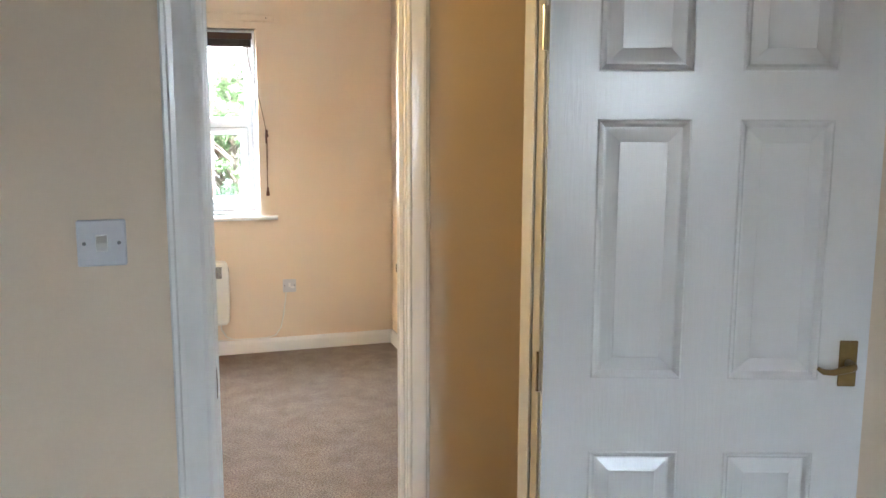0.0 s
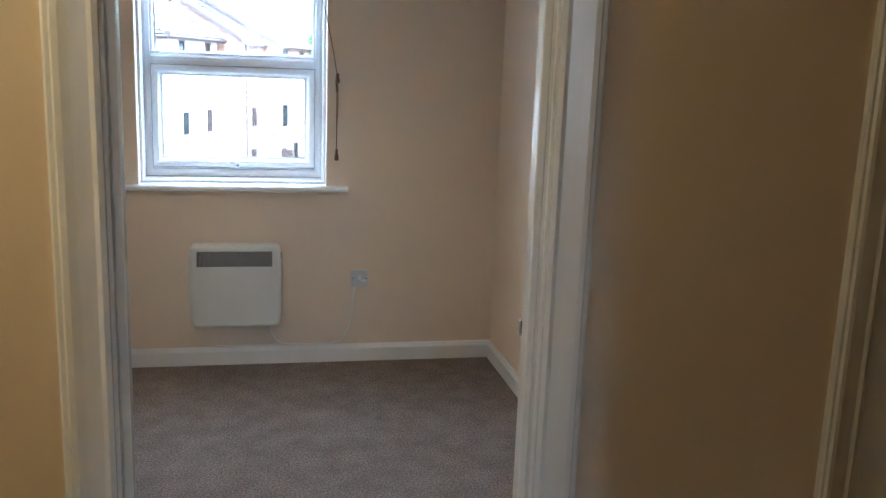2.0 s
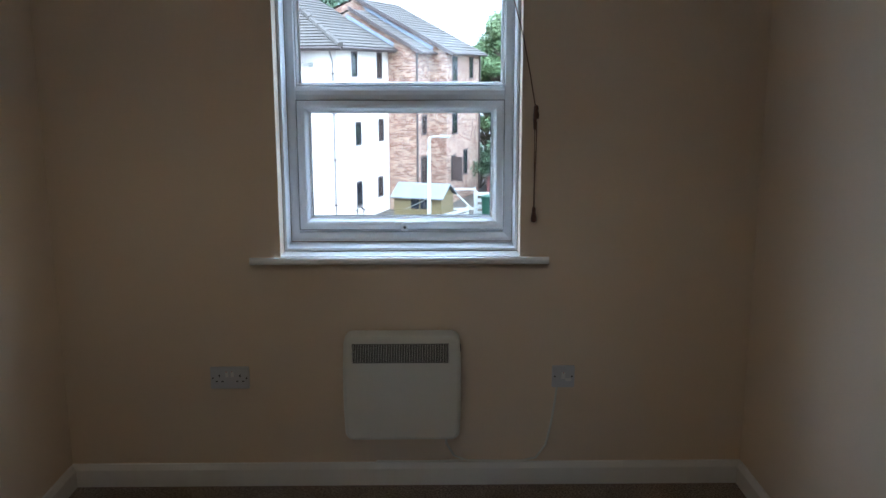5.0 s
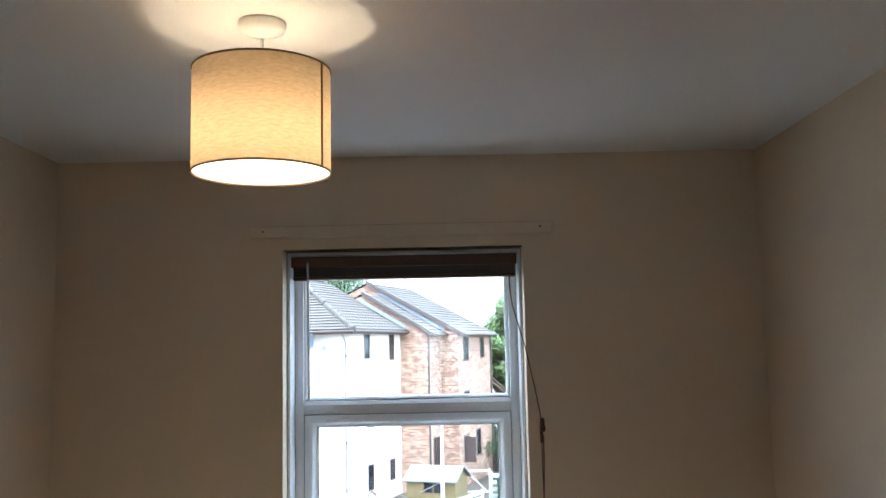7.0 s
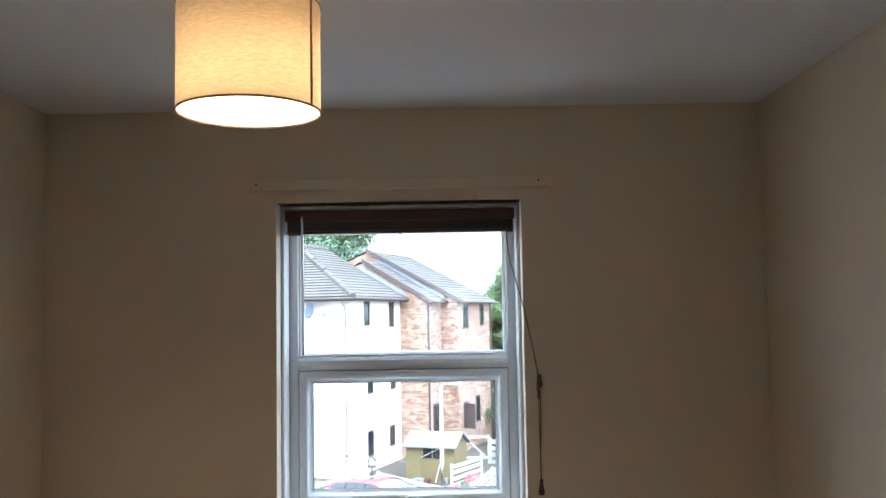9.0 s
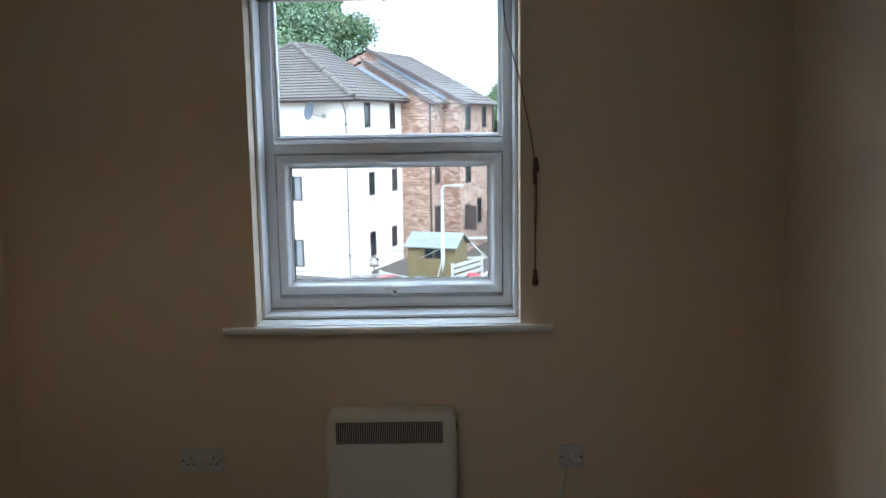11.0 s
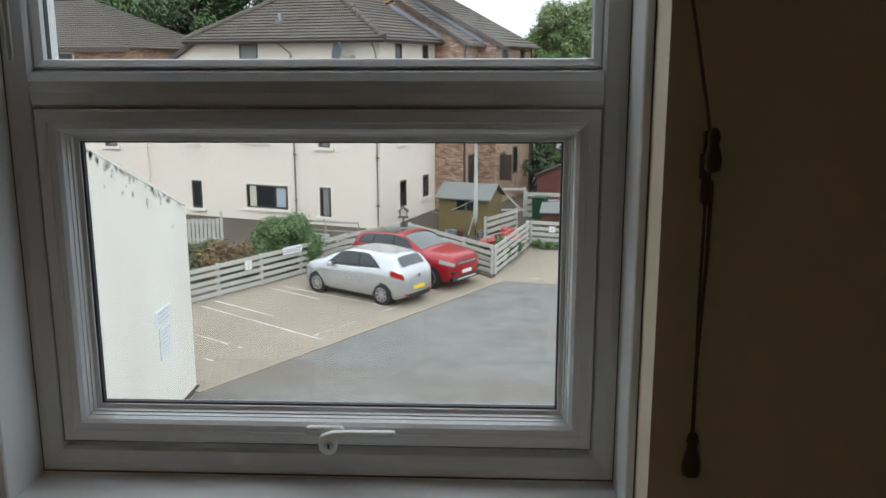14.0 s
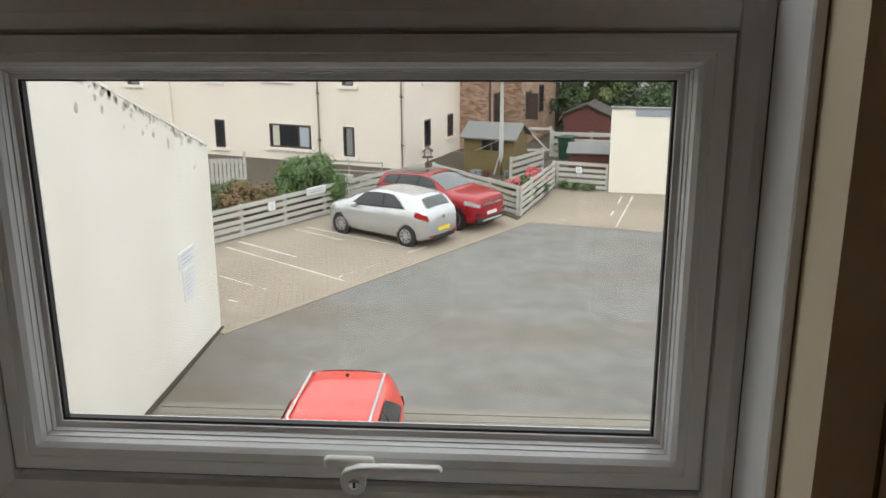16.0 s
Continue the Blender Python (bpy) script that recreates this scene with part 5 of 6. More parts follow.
for p, q, y in (((1.74, Z2 - 0.08), (-2.0, 4.36 - G), 5.5), ((2.66, Z3 - 0.08), (-2.7, 5.06 - G), 7.5)):
    part("verge", extrude([(p[0], y, p[1] - 0.12), (q[0], y, q[1] - 0.12), (q[0], y, q[1] + 0.08), (p[0], y, p[1] + 0.08)], (0, 1, 0), 0.1), DKTRIM, terrace)
part("flashing", extrude([(0.3, 5.70, 2.45 - G), (-2.2, 5.70, 3.85 - G), (-2.2, 5.70, 4.10 - G), (0.3, 5.70, 2.68 - G)], (0, -1, 0), 0.03), LEAD, terrace, "grey lead flashing")
part("flashing", extrude([(1.6, 7.70, 2.32 - G), (-2.0, 7.70, 4.34 - G), (-2.2, 7.70, 4.62 - G), (1.6, 7.70, 2.54 - G)], (0, -1, 0), 0.03), LEAD, terrace, "grey lead flashing")
for x, y0, y1, z in ((1.80, 5.5, 7.7, Z2), (2.72, 7.5, 13.5, Z3)):
    part("gutter", tube([(x, y0, z - 0.10), (x, y1, z - 0.11)], 0.07, 8), DKTRIM, terrace)
part("downpipe", tube([(1.47, 5.8, Z2 - 0.1), (1.47, 5.8, 0.05)], 0.05, 8), DKTRIM, terrace)
part("downpipe", tube([(2.38, 13.2, Z3 - 0.1), (2.38, 13.2, 0.05)], 0.05, 8), DKTRIM, terrace)
for s, z0, z1, w, o in ((8.55, 0.80, 2.08, 0.85, 2.32), (11.4, 0.90, 2.06, 0.7, 2.32), (8.55, -1.9, -0.7, 0.85, 2.32), (8.4, -4.3, -2.95, 0.8, 2.32), (10.4, -4.2, -2.8, 0.75, 2.32), (6.35, -4.9, -2.86, 0.9, 1.42), (6.5, -1.8, -0.8, 0.7, 1.42)):
    house_window(terrace, s, z0, z1, w, "side", band=False, off=o)
part("open_window", extrude([(2.40, 8.4, -4.25 - G), (3.0, 8.2, -4.25 - G), (3.0, 8.24, -4.25 - G), (2.40, 8.44, -4.25 - G)], (0, 0, 1), 1.25), DKTRIM, terrace, "window leaf standing open")
part("wall_lamp", lathe([(0.12, 0), (0.12, 0.05), (0.08, 0.1)], 14, "x", (1.42, 7.35, -2.75 - G)), PLASTIC, terrace)

far_house = thing("far_brick_house", at=(-26.0, 50.0, G), turn=-8, label="distant brick house with brown tiled roof", category="house")
part("wall", box((-9, -5, 0), (9.2, 5, 2.35 - G)), BRICK, far_house)
rf = part("roof", tiled((-9.4, -5.4, 2.3 - G), (9.6, -5.4, 2.3 - G), (4.5, 0, 5.0 - G), (-4.5, 0, 5.0 - G)), TILE, far_house)
part("roof_slope", tiled((9.6, -5.4, 2.3 - G), (9.6, 5.4, 2.3 - G), (4.5, 0, 5.0 - G), (4.5, 0, 5.0 - G)), TILE, rf)
part("fascia", box((-9.4, -5.5, 2.1 - G), (9.6, -5.42, 2.3 - G)), DKTRIM, far_house)
house_window(far_house, 2.2, 1.0, 2.0, 1.3, "front", off=-5.0)
house_window(far_house, 5.2, 1.0, 2.0, 0.9, "front", off=-5.0)


# ---- fences ----
def fence(name, a, b, height, boards, label, group="yard fences"):
    """Posts behind and separate horizontal boards in front, board lengths of about 1.8 m, a little uneven."""
    t = thing(name, label=label, category="fence", group=group)
    a, b = Vector(a), Vector(b)
    d = (b - a).normalized()
    nrm = Vector((d.y, -d.x))
    length = (b - a).length
    bays = max(1, round(length / 1.8))
    for k in range(bays + 1):
        p = a + d * (length * k / bays) - nrm * 0.075
        part("post", extrude([(*(p + d * i + nrm * j), G) for i, j in ((-0.045, -0.045), (0.045, -0.045), (0.045, 0.045), (-0.045, 0.045))], (0, 0, 1), height - random.uniform(0.02, 0.06)), FENCEW, t)
    pitch = height / boards
    for k in range(bays):
        p, q = a + d * (length * k / bays + 0.004), a + d * (length * (k + 1) / bays - 0.004)
        for j in range(boards):
            z = G + 0.05 + j * pitch + random.uniform(-0.012, 0.012)
            dz = random.uniform(-0.012, 0.012)
            h = pitch * random.uniform(0.57, 0.63)
            o = nrm * random.uniform(0.0, 0.006)
            r = q + o
            s = p + o
            bm = extrude([(s.x, s.y, z), (r.x, r.y, z + dz), (r.x, r.y, z + dz + h), (s.x, s.y, z + h)], (-nrm.x, -nrm.y, 0), 0.022)
            part("board", bm, FENCEW, t)
    return t


FL = "weathered grey horizontal-board timber fence"
fence("fence", yard(0, -6.0).to_2d(), yard(0, 9.6).to_2d(), 1.05, 5, FL)
fence("fence", (-2.4, 31.6), (0.78, 27.35), 1.05, 5, FL)
fence("fence", (0.82, 27.35), (2.2, 32.1), 1.05, 5, FL)
fence("fence", (2.25, 32.1), (4.05, 31.55), 1.05, 5, FL)
fence("fence", (0.6, 33.2), (1.9, 35.4), 1.0, 4, "low weathered timber fence beside the shed")
fence("fence", (2.4, 38.6), (7.5, 38.0), 1.25, 4, "weathered timber fence before the brown hut")
fence("fence", (-14.0, 31.2), (-10.9, 31.42), 1.15, 5, "pale timber fence below the cream house")
rail = thing("garden_rail", label="white low metal garden rail by the house", category="railing")
part("rail", tube([(-8.4, 33.2, G + 0.85), (-4.4, 32.4, G + 0.82)], 0.035, 6), STEELP, rail)
part("rail", tube([(-8.4, 33.2, G + 0.5), (-4.4, 32.4, G + 0.47)], 0.025, 6), STEELP, rail)
for k in range(4):
    p = Vector((-8.4, 33.2)).lerp(Vector((-4.4, 32.4)), k / 3)
    part("post", tube([(p.x, p.y, G), (p.x, p.y, G + 0.86)], 0.03, 6), STEELP, rail)


def bay_sign(p, facing, w, h, text, label, z):
    t = thing("bay_sign", at=(p.x, p.y, z), turn=facing, label=label, category="sign", group="parking signs")
    part("plate", box((-w / 2, -0.02, 0), (w / 2, 0.0, h), 0.004), PAPER, t)
    if text:
        cu = bpy.data.curves.new("numeral", "FONT")
        cu.body, cu.size, cu.align_x = text, h * 0.8, "CENTER"
        tmp = bpy.data.objects.new("numeral", cu)
        me = bpy.data.meshes.new_from_object(tmp)
        bpy.data.objects.remove(tmp)
        me.materials.append(GREYBAR)
        ob = new("numeral", me)
        ob.parent = t
        ob.matrix_local = pose(0, -0.022, h * 0.22, 90, 0, 0)
    else:
        for k in range(2):
            part("print_line", box((-w * 0.42, -0.022, h * (0.25 + 0.3 * k)), (w * 0.42, -0.02, h * (0.37 + 0.3 * k))), GREYBAR, t)
    return t


fa = math.degrees(math.atan2(UV_V.y, UV_V.x))
bay_sign(yard(0.02, 2.05), fa, 0.28, 0.28, "2", "small white bay number sign on the fence", G + 0.62)
bay_sign(yard(0.02, 3.95), fa, 0.85, 0.24, "", "white lettered parking sign on the fence", G + 0.82)
bay_sign(yard(0.02, 5.35), fa, 0.28, 0.28, "3", "small white bay number sign on the fence", G + 0.62)
bay_sign(Vector((3.05, 31.83)), -17, 0.23, 0.23, "4", "small white bay number sign on the fence", G + 0.62)


# ---- cars ----
def paint(name, color, metal, rough):
    return surface(name, color, rough, metal=metal, scale=40, vary=0.02, big=1.5, big_vary=0.03, bump=0, coat=0.35)


TYRE = surface("tyre_rubber", (0.02, 0.02, 0.02), 0.8, bump=0)
ALLOY = surface("alloy_wheel", (0.55, 0.55, 0.56), 0.35, metal=0.8, bump=0)
CARGLASS = surface("tinted_car_glass", (0.014, 0.018, 0.020), 0.05, bump=0, spec=0.6)
SCREEN = surface("clear_windscreen_glass", (0.035, 0.045, 0.045), 0.05, bump=0, spec=0.9, coat=0.2)
REDLENS = surface("red_lamp_lens", (0.32, 0.010, 0.012), 0.35, bump=0, spec=0.25)
CLEARLENS = surface("clear_lamp_lens", (0.36, 0.37, 0.38), 0.10, bump=0, spec=0.8)
YPLATE = surface("yellow_number_plate", (0.75, 0.52, 0.02), 0.5, bump=0)


def lerp_table(rows, x):
    """Smooth value from a table of (x, value) with falling x."""
    if x >= rows[0][0]:
        return rows[0][1]
    for (x0, v0), (x1, v1) in zip(rows, rows[1:]):
        if x >= x1:
            t = (x0 - x) / (x0 - x1)
            return v0 + (v1 - v0) * t
    return rows[-1][1]


def car(name, at, turn, spec, body_paint, label):
    """A car about its own middle, nose along +x. spec holds its top line, waist, half width and glass limits."""
    t = thing(name, at=(at[0], at[1], G + 0.012), turn=turn, label=label, category="car")
    top, waist, plan, half, nose, tail = spec["top"], spec["waist"], spec["plan"], spec["half"], spec["nose"], spec["tail"]
    base = spec["base"]
    stations = [nose - (nose - tail) * (0.5 - 0.5 * math.cos(math.pi * (i / 48) ** 1.0)) * 0.5 - (nose - tail) * (i / 48) * 0.5 for i in range(49)]

    def section(x):
        w = half * lerp_table(plan, x)
        zt, zw = lerp_table(top, x), lerp_table(waist, x)
        zw = min(zw, zt - 0.05)
        cabin = max(0.0, min(1.0, (zt - zw - 0.08) / 0.30))
        rw = w * (0.93 - 0.17 * cabin)
        zb = base + 0.10 * max(0.0, (abs(x - (nose + tail) / 2) / ((nose - tail) / 2)) - 0.86) / 0.14
        return [(w * 0.90, zb), (w * 0.985, zb + 0.10), (w, zb + (zw - zb) * 0.45), (w * 0.995, zb + (zw - zb) * 0.72), (w * 0.97, zw), (w * 0.955, zw + 0.012),
                (rw + (w * 0.955 - rw) * 0.5, (zw + zt) / 2 + 0.01 * cabin), (rw, zt - 0.05 - 0.01 * cabin), (rw * 0.93, zt - 0.018), (rw * 0.72, zt), (rw * 0.36, zt + 0.014), (0.0, zt + 0.018)]

    def at_uv(x, v, out=0.0):
        """Point on the skin; v runs 0 at the sill to 11 on the roof's middle line, then on to 22 on the other side."""
        s = section(x)
        side = 1
        if v > 11:
            v, side = 22 - v, -1
        i = min(int(v), 10)
        f = v - i
        y, z = s[i][0] + (s[i + 1][0] - s[i][0]) * f, s[i][1] + (s[i + 1][1] - s[i][1]) * f
        return Vector((x, side * y, z))

    bm = bmesh.new()
    grid = [[bm.verts.new(at_uv(x, v)) for v in range(23)] for x in stations]
    for r, q in zip(grid, grid[1:]):
        for k in range(22):
            bm.faces.new((r[k], r[k + 1], q[k + 1], q[k]))
    bm.faces.new(grid[0][::-1])
    bm.faces.new(grid[-1])
    for r, q in zip(grid, grid[1:]):
        bm.faces.new((r[0], q[0], q[22], r[22]))
    bmesh.ops.recalc_face_normals(bm, faces=bm.faces[:])
    body = part("body", bm, body_paint, t, smooth=True)

    def patch(nm, xs, vs, mat, lift, lab=""):
        """A panel laid over the skin: corners (x at each end along v0), raised by lift."""
        (xa0, xa1), (xb0, xb1) = xs
        v0, v1 = vs
        b2 = bmesh.new()
        nx, nv = 10, 6
        g2 = []
        for i in range(nx + 1):
            row = []
            for j in range(nv + 1):
                fv = j / nv
                x0, x1 = xa0 + (xb0 - xa0) * fv, xa1 + (xb1 - xa1) * fv
                x, v = x0 + (x1 - x0) * i / nx, v0 + (v1 - v0) * fv
                p = at_uv(x, v)
                e = 0.02
                tx = at_uv(x - e, v) - at_uv(x + e, v)
                tv = at_uv(x, min(v + 0.1, 22)) - at_uv(x, max(v - 0.1, 0))
                nn = tx.cross(tv)
                if nn.length > 1e-9:
                    nn.normalize()
                    if nn.dot(p - Vector((x, 0, 0.6))) < 0:
                        nn = -nn
                    p = p + nn * lift
                row.append(b2.verts.new(p))
            g2.append(row)
        for r, q in zip(g2, g2[1:]):
            for k in range(nv):
                b2.faces.new((r[k], r[k + 1], q[k + 1], q[k]))
        bmesh.ops.recalc_face_normals(b2, faces=b2.faces[:])
        return part(nm, b2, mat, t, lab, smooth=True)

    ws, rs = spec["screen"], spec["rear"]
    patch("windscreen", ((ws[0], ws[1]), (ws[0], ws[1])), (7.8, 14.2), SCREEN, 0.016)
    rv = spec.get("rear_v", 8.6)
    patch("rear_window", ((rs[0], rs[1]), (rs[0], rs[1])), (rv, 22 - rv), SCREEN, 0.018)
    b0, b1 = spec["side"][0], spec["side"][-1]
    for flip in (False, True):
        patch("window_band", ((b0[0] + 0.04, b1[1] - 0.05), (b0[2] + 0.03, b1[3] - 0.03)), (5.0, 7.1) if not flip else (17.0, 14.9), BLACK, 0.014)
    for x0, x1, x2, x3 in spec["side"]:
        patch("side_window", ((x0, x1), (x2, x3)), (5.2, 6.95), CARGLASS, 0.020)
        patch("side_window", ((x0, x1), (x2, x3)), (22 - 5.2, 22 - 6.95), CARGLASS, 0.020)
    for x in spec["wheels"]:
        for s in (1, -1):
            R = spec["radius"]
            wy = half * lerp_table(plan, x)
            arch = part("wheel_arch", lathe([(R * 1.13, -0.10), (R * 1.10, 0.003), (R * 0.2, 0.003)], 28, "y", (x, s * wy, R * 1.02)) if s > 0 else lathe([(R * 1.13, 0.10), (R * 1.10, -0.003), (R * 0.2, -0.003)], 28, "y", (x, s * wy, R * 1.02)), BLACK, t)
            o = s * (wy - 0.10)
            wheel = part("wheel", lathe([(R * 0.66, -0.11), (R * 0.93, -0.11), (R, -0.07), (R, 0.07), (R * 0.93, 0.11), (R * 0.66, 0.115), (R * 0.64, 0.08), (R * 0.64, -0.08)], 30, "y", (x, o, R)), TYRE, t, "black tyre on a spoked alloy rim", smooth=False)
            part("rim", lathe([(R * 0.655, 0.085), (R * 0.66, 0.118), (R * 0.60, 0.122), (R * 0.585, 0.07), (R * 0.585, -0.05)], 28, "y", (x, o, R)) if s > 0 else lathe([(R * 0.655, -0.085), (R * 0.66, -0.118), (R * 0.60, -0.122), (R * 0.585, -0.07), (R * 0.585, 0.05)], 28, "y", (x, o, R)), ALLOY, wheel)
            # Added black disc behind the spokes puts the shade into their gaps.
            part("shade_disc", lathe([(R * 0.585, 0.0), (R * 0.585, 0.012), (R * 0.1, 0.012)], 24, "y", (x, o + s * 0.055, R)), BLACK, wheel)
            bm2 = bmesh.new()
            for k in range(8):
                a = k * math.tau / 8 + 0.2
                c, n2 = Vector((math.cos(a), 0, math.sin(a))), Vector((-math.sin(a), 0, math.cos(a)))
                m = Vector((x, o + s * 0.085, R))
                add_extrude(bm2, [m + c * R * 0.08 - n2 * 0.026, m + c * R * 0.62 - n2 * 0.024, m + c * R * 0.62 + n2 * 0.024, m + c * R * 0.08 + n2 * 0.026], (0, s, 0), 0.025)
            part("spokes", bm2, ALLOY, wheel)
            part("hub", lathe([(R * 0.17, -0.03), (R * 0.17, 0.03), (R * 0.10, 0.035)], 16, "y", (x, o + s * 0.085, R)), ALLOY, wheel)
    for x0, x1, v0, v1 in spec["tail_lamps"]:
        patch("tail_lamp", ((x0, x1), (x0, x1)), (v0, v1), REDLENS, 0.02, "red tail lamp")
        patch("tail_lamp", ((x0, x1), (x0, x1)), (22 - v0, 22 - v1), REDLENS, 0.02, "red tail lamp")
    for x0, x1, v0, v1 in spec["head_lamps"]:
        patch("head_lamp", ((x0, x1), (x0, x1)), (v0, v1), CLEARLENS, 0.016, "clear headlamp")
        patch("head_lamp", ((x0, x1), (x0, x1)), (22 - v0, 22 - v1), CLEARLENS, 0.016, "clear headlamp")
    zp = spec["plate_z"]
    part("rear_plate", box((tail - 0.018, -0.26, zp - 0.055), (tail - 0.004, 0.26, zp + 0.055)), YPLATE, t, "yellow number plate")
    part("front_plate", box((nose + 0.004, -0.26, 0.50), (nose + 0.018, 0.26, 0.61)), PAPER, t, "white number plate")
    part("rear_bumper", box((tail - 0.016, -half * 0.60, base + 0.03), (tail + 0.10, half * 0.60, base + 0.16), 0.02, 2), BLACK, t)
    part("front_grille", box((nose - 0.08, -half * 0.55, spec["grille"]), (nose + 0.006, half * 0.55, spec["grille"] + 0.10), 0.01), BLACK, t)
    for k in range(2):
        part("grille_bar", box((nose - 0.02, -half * 0.52, spec["grille"] + 0.022 + k * 0.038), (nose + 0.012, half * 0.52, spec["grille"] + 0.038 + k * 0.038), 0.003), ALLOY, t, "silver grille bar")
    part("front_intake", box((nose - 0.08, -half * 0.62, base + 0.03), (nose + 0.008, half * 0.62, base + 0.17), 0.02), BLACK, t)
    mx = ws[1] + 0.38
    for s in (1, -1):
        wy = half * 0.97
        mir = part("door_mirror", box((mx - 0.07, s * (wy + 0.11) - 0.09, spec["mirror"] - 0.07), (mx + 0.06, s * (wy + 0.11) + 0.09, spec["mirror"] + 0.07), 0.03, 2), body_paint, t, smooth=True)
    for x in spec["handles"]:
        for v in (3.55, 22 - 3.55):
            p = at_uv(x, v)
            s = 1 if p.y > 0 else -1
            part("door_handle", box((x - 0.09, p.y - 0.012 + s * 0.012, p.z - 0.015), (x + 0.09, p.y + 0.012 + s * 0.012, p.z + 0.015), 0.006), body_paint, t)
    for x0, x1 in spec["seams"]:
        for v0, v1 in ((1.2, 4.9),):
            for flip in (False, True):
                pts = [at_uv(x0 + (x1 - x0) * i / 6, (v0 + (v1 - v0) * i / 6) if not flip else 22 - (v0 + (v1 - v0) * i / 6)) for i in range(7)]
                part("door_seam", tube(pts, 0.006, 5), BLACK, t)
    return t, at_uv


HATCH = dict(nose=2.02, tail=-2.03, half=0.86, base=0.20, radius=0.315, wheels=(1.27, -1.30), plate_z=0.52, grille=0.62, mirror=1.0, handles=(-0.42,), seams=((0.92, 1.0), (-0.62, -0.55)),
             plan=((2.02, 0.60), (1.94, 0.74), (1.78, 0.87), (1.5, 0.95), (1.1, 0.99), (0.4, 1.0), (-1.0, 1.0), (-1.5, 0.975), (-1.78, 0.92), (-1.95, 0.82), (-2.03, 0.70)),
             top=((2.02, 0.62), (1.96, 0.76), (1.8, 0.88), (1.5, 0.99), (1.15, 1.07), (0.7, 1.29), (0.35, 1.42), (0.0, 1.475), (-0.5, 1.485), (-1.0, 1.465), (-1.40, 1.42), (-1.62, 1.36), (-1.82, 1.14), (-1.90, 1.06), (-1.98, 1.0), (-2.03, 0.84)),
             waist=((2.02, 0.55), (1.7, 0.82), (1.0, 0.96), (0.0, 1.0), (-1.2, 1.08), (-1.7, 1.04), (-1.95, 0.96), (-2.03, 0.80)),
             screen=(1.10, 0.24), rear=(-1.60, -1.83), side=((0.84, -0.40, 0.38, -0.36), (-0.47, -1.22, -0.43, -0.70)), rear_v=9.0,
             tail_lamps=((-1.62, -1.985, 3.35, 4.15),), head_lamps=((1.97, 1.62, 3.5, 4.6),))
SUV = dict(nose=2.16, tail=-2.18, half=0.96, base=0.24, radius=0.37, wheels=(1.36, -1.30), plate_z=0.86, grille=0.80, mirror=1.12, handles=(0.0, -0.95), seams=((0.92, 1.0), (-0.20, -0.14), (-1.15, -0.85)),
           plan=((2.16, 0.66), (2.12, 0.76), (2.0, 0.86), (1.75, 0.94), (1.2, 1.0), (-1.3, 1.0), (-1.8, 0.96), (-2.08, 0.86), (-2.18, 0.76)),
           top=((2.16, 0.90), (2.13, 0.99), (2.04, 1.06), (1.85, 1.11), (1.5, 1.15), (1.1, 1.18), (0.98, 1.20), (0.6, 1.38), (0.2, 1.55), (-0.1, 1.61), (-0.6, 1.605), (-1.3, 1.55), (-1.85, 1.47), (-2.02, 1.28), (-2.10, 1.12), (-2.18, 0.9)),
           waist=((2.16, 0.88), (1.9, 0.98), (1.0, 1.05), (0.0, 1.09), (-1.3, 1.19), (-1.9, 1.18), (-2.18, 0.85)),
           screen=(0.92, 0.14), rear=(-1.87, -2.06), side=((0.70, -0.18, 0.32, -0.16), (-0.26, -1.05, -0.24, -0.98), (-1.13, -1.72, -1.06, -1.55)),
           tail_lamps=((-1.92, -2.14, 3.0, 4.4),), head_lamps=((2.15, 1.70, 3.35, 4.0),))
ESTATE = dict(HATCH, top=((2.02, 0.66), (1.94, 0.80), (1.7, 0.90), (1.3, 0.99), (0.98, 1.05), (0.6, 1.25), (0.25, 1.43), (-0.1, 1.50), (-0.6, 1.515), (-1.3, 1.49), (-1.72, 1.45), (-1.86, 1.30), (-1.95, 1.05), (-2.03, 0.78)), rear=(-1.74, -1.94))
SILVER = paint("silver_car_paint", (0.50, 0.51, 0.52), 0.6, 0.27)
RED = paint("deep_red_car_paint", (0.30, 0.006, 0.012), 0.15, 0.28)
ORANGE = paint("bright_red_car_paint", (0.62, 0.035, 0.022), 0.0, 0.22)
ut = math.degrees(math.atan2(UV_U.y, UV_U.x))
hatch, _ = car("car", (-3.12, 24.98), ut + 180, HATCH, SILVER, "silver three-door hatchback parked nose to the fence")
suv, skin = car("car", (-1.80, 27.0), ut, SUV, RED, "deep red compact off-road car with black roof, parked")
bm = bmesh.new()
pts = [[skin(x, v) + Vector((0, 0, 0.006)) for v in (8.3, 9, 10, 11, 12, 13, 13.7)] for x in (0.1, -0.3, -0.7, -1.1, -1.5, -1.8)]
gv = [[bm.verts.new(p) for p in r] for r in pts]
for r, q in zip(gv, gv[1:]):
    for k in range(6):
        bm.faces.new((r[k], r[k + 1], q[k + 1], q[k]))
part("roof_panel", bm, surface("black_gloss_roof", (0.012, 0.012, 0.013), 0.12, bump=0), suv, "black glass roof panel", smooth=True)
suv.scale = (0.96, 0.96, 0.96)
part("lower_bumper", box((2.06, -0.80, 0.27), (2.185, 0.80, 0.43), 0.03, 2), BLACK, suv, "black lower bumper")
part("skid_plate", box((2.10, -0.52, 0.31), (2.20, 0.52, 0.37), 0.012), ALLOY, suv, "silver skid plate")
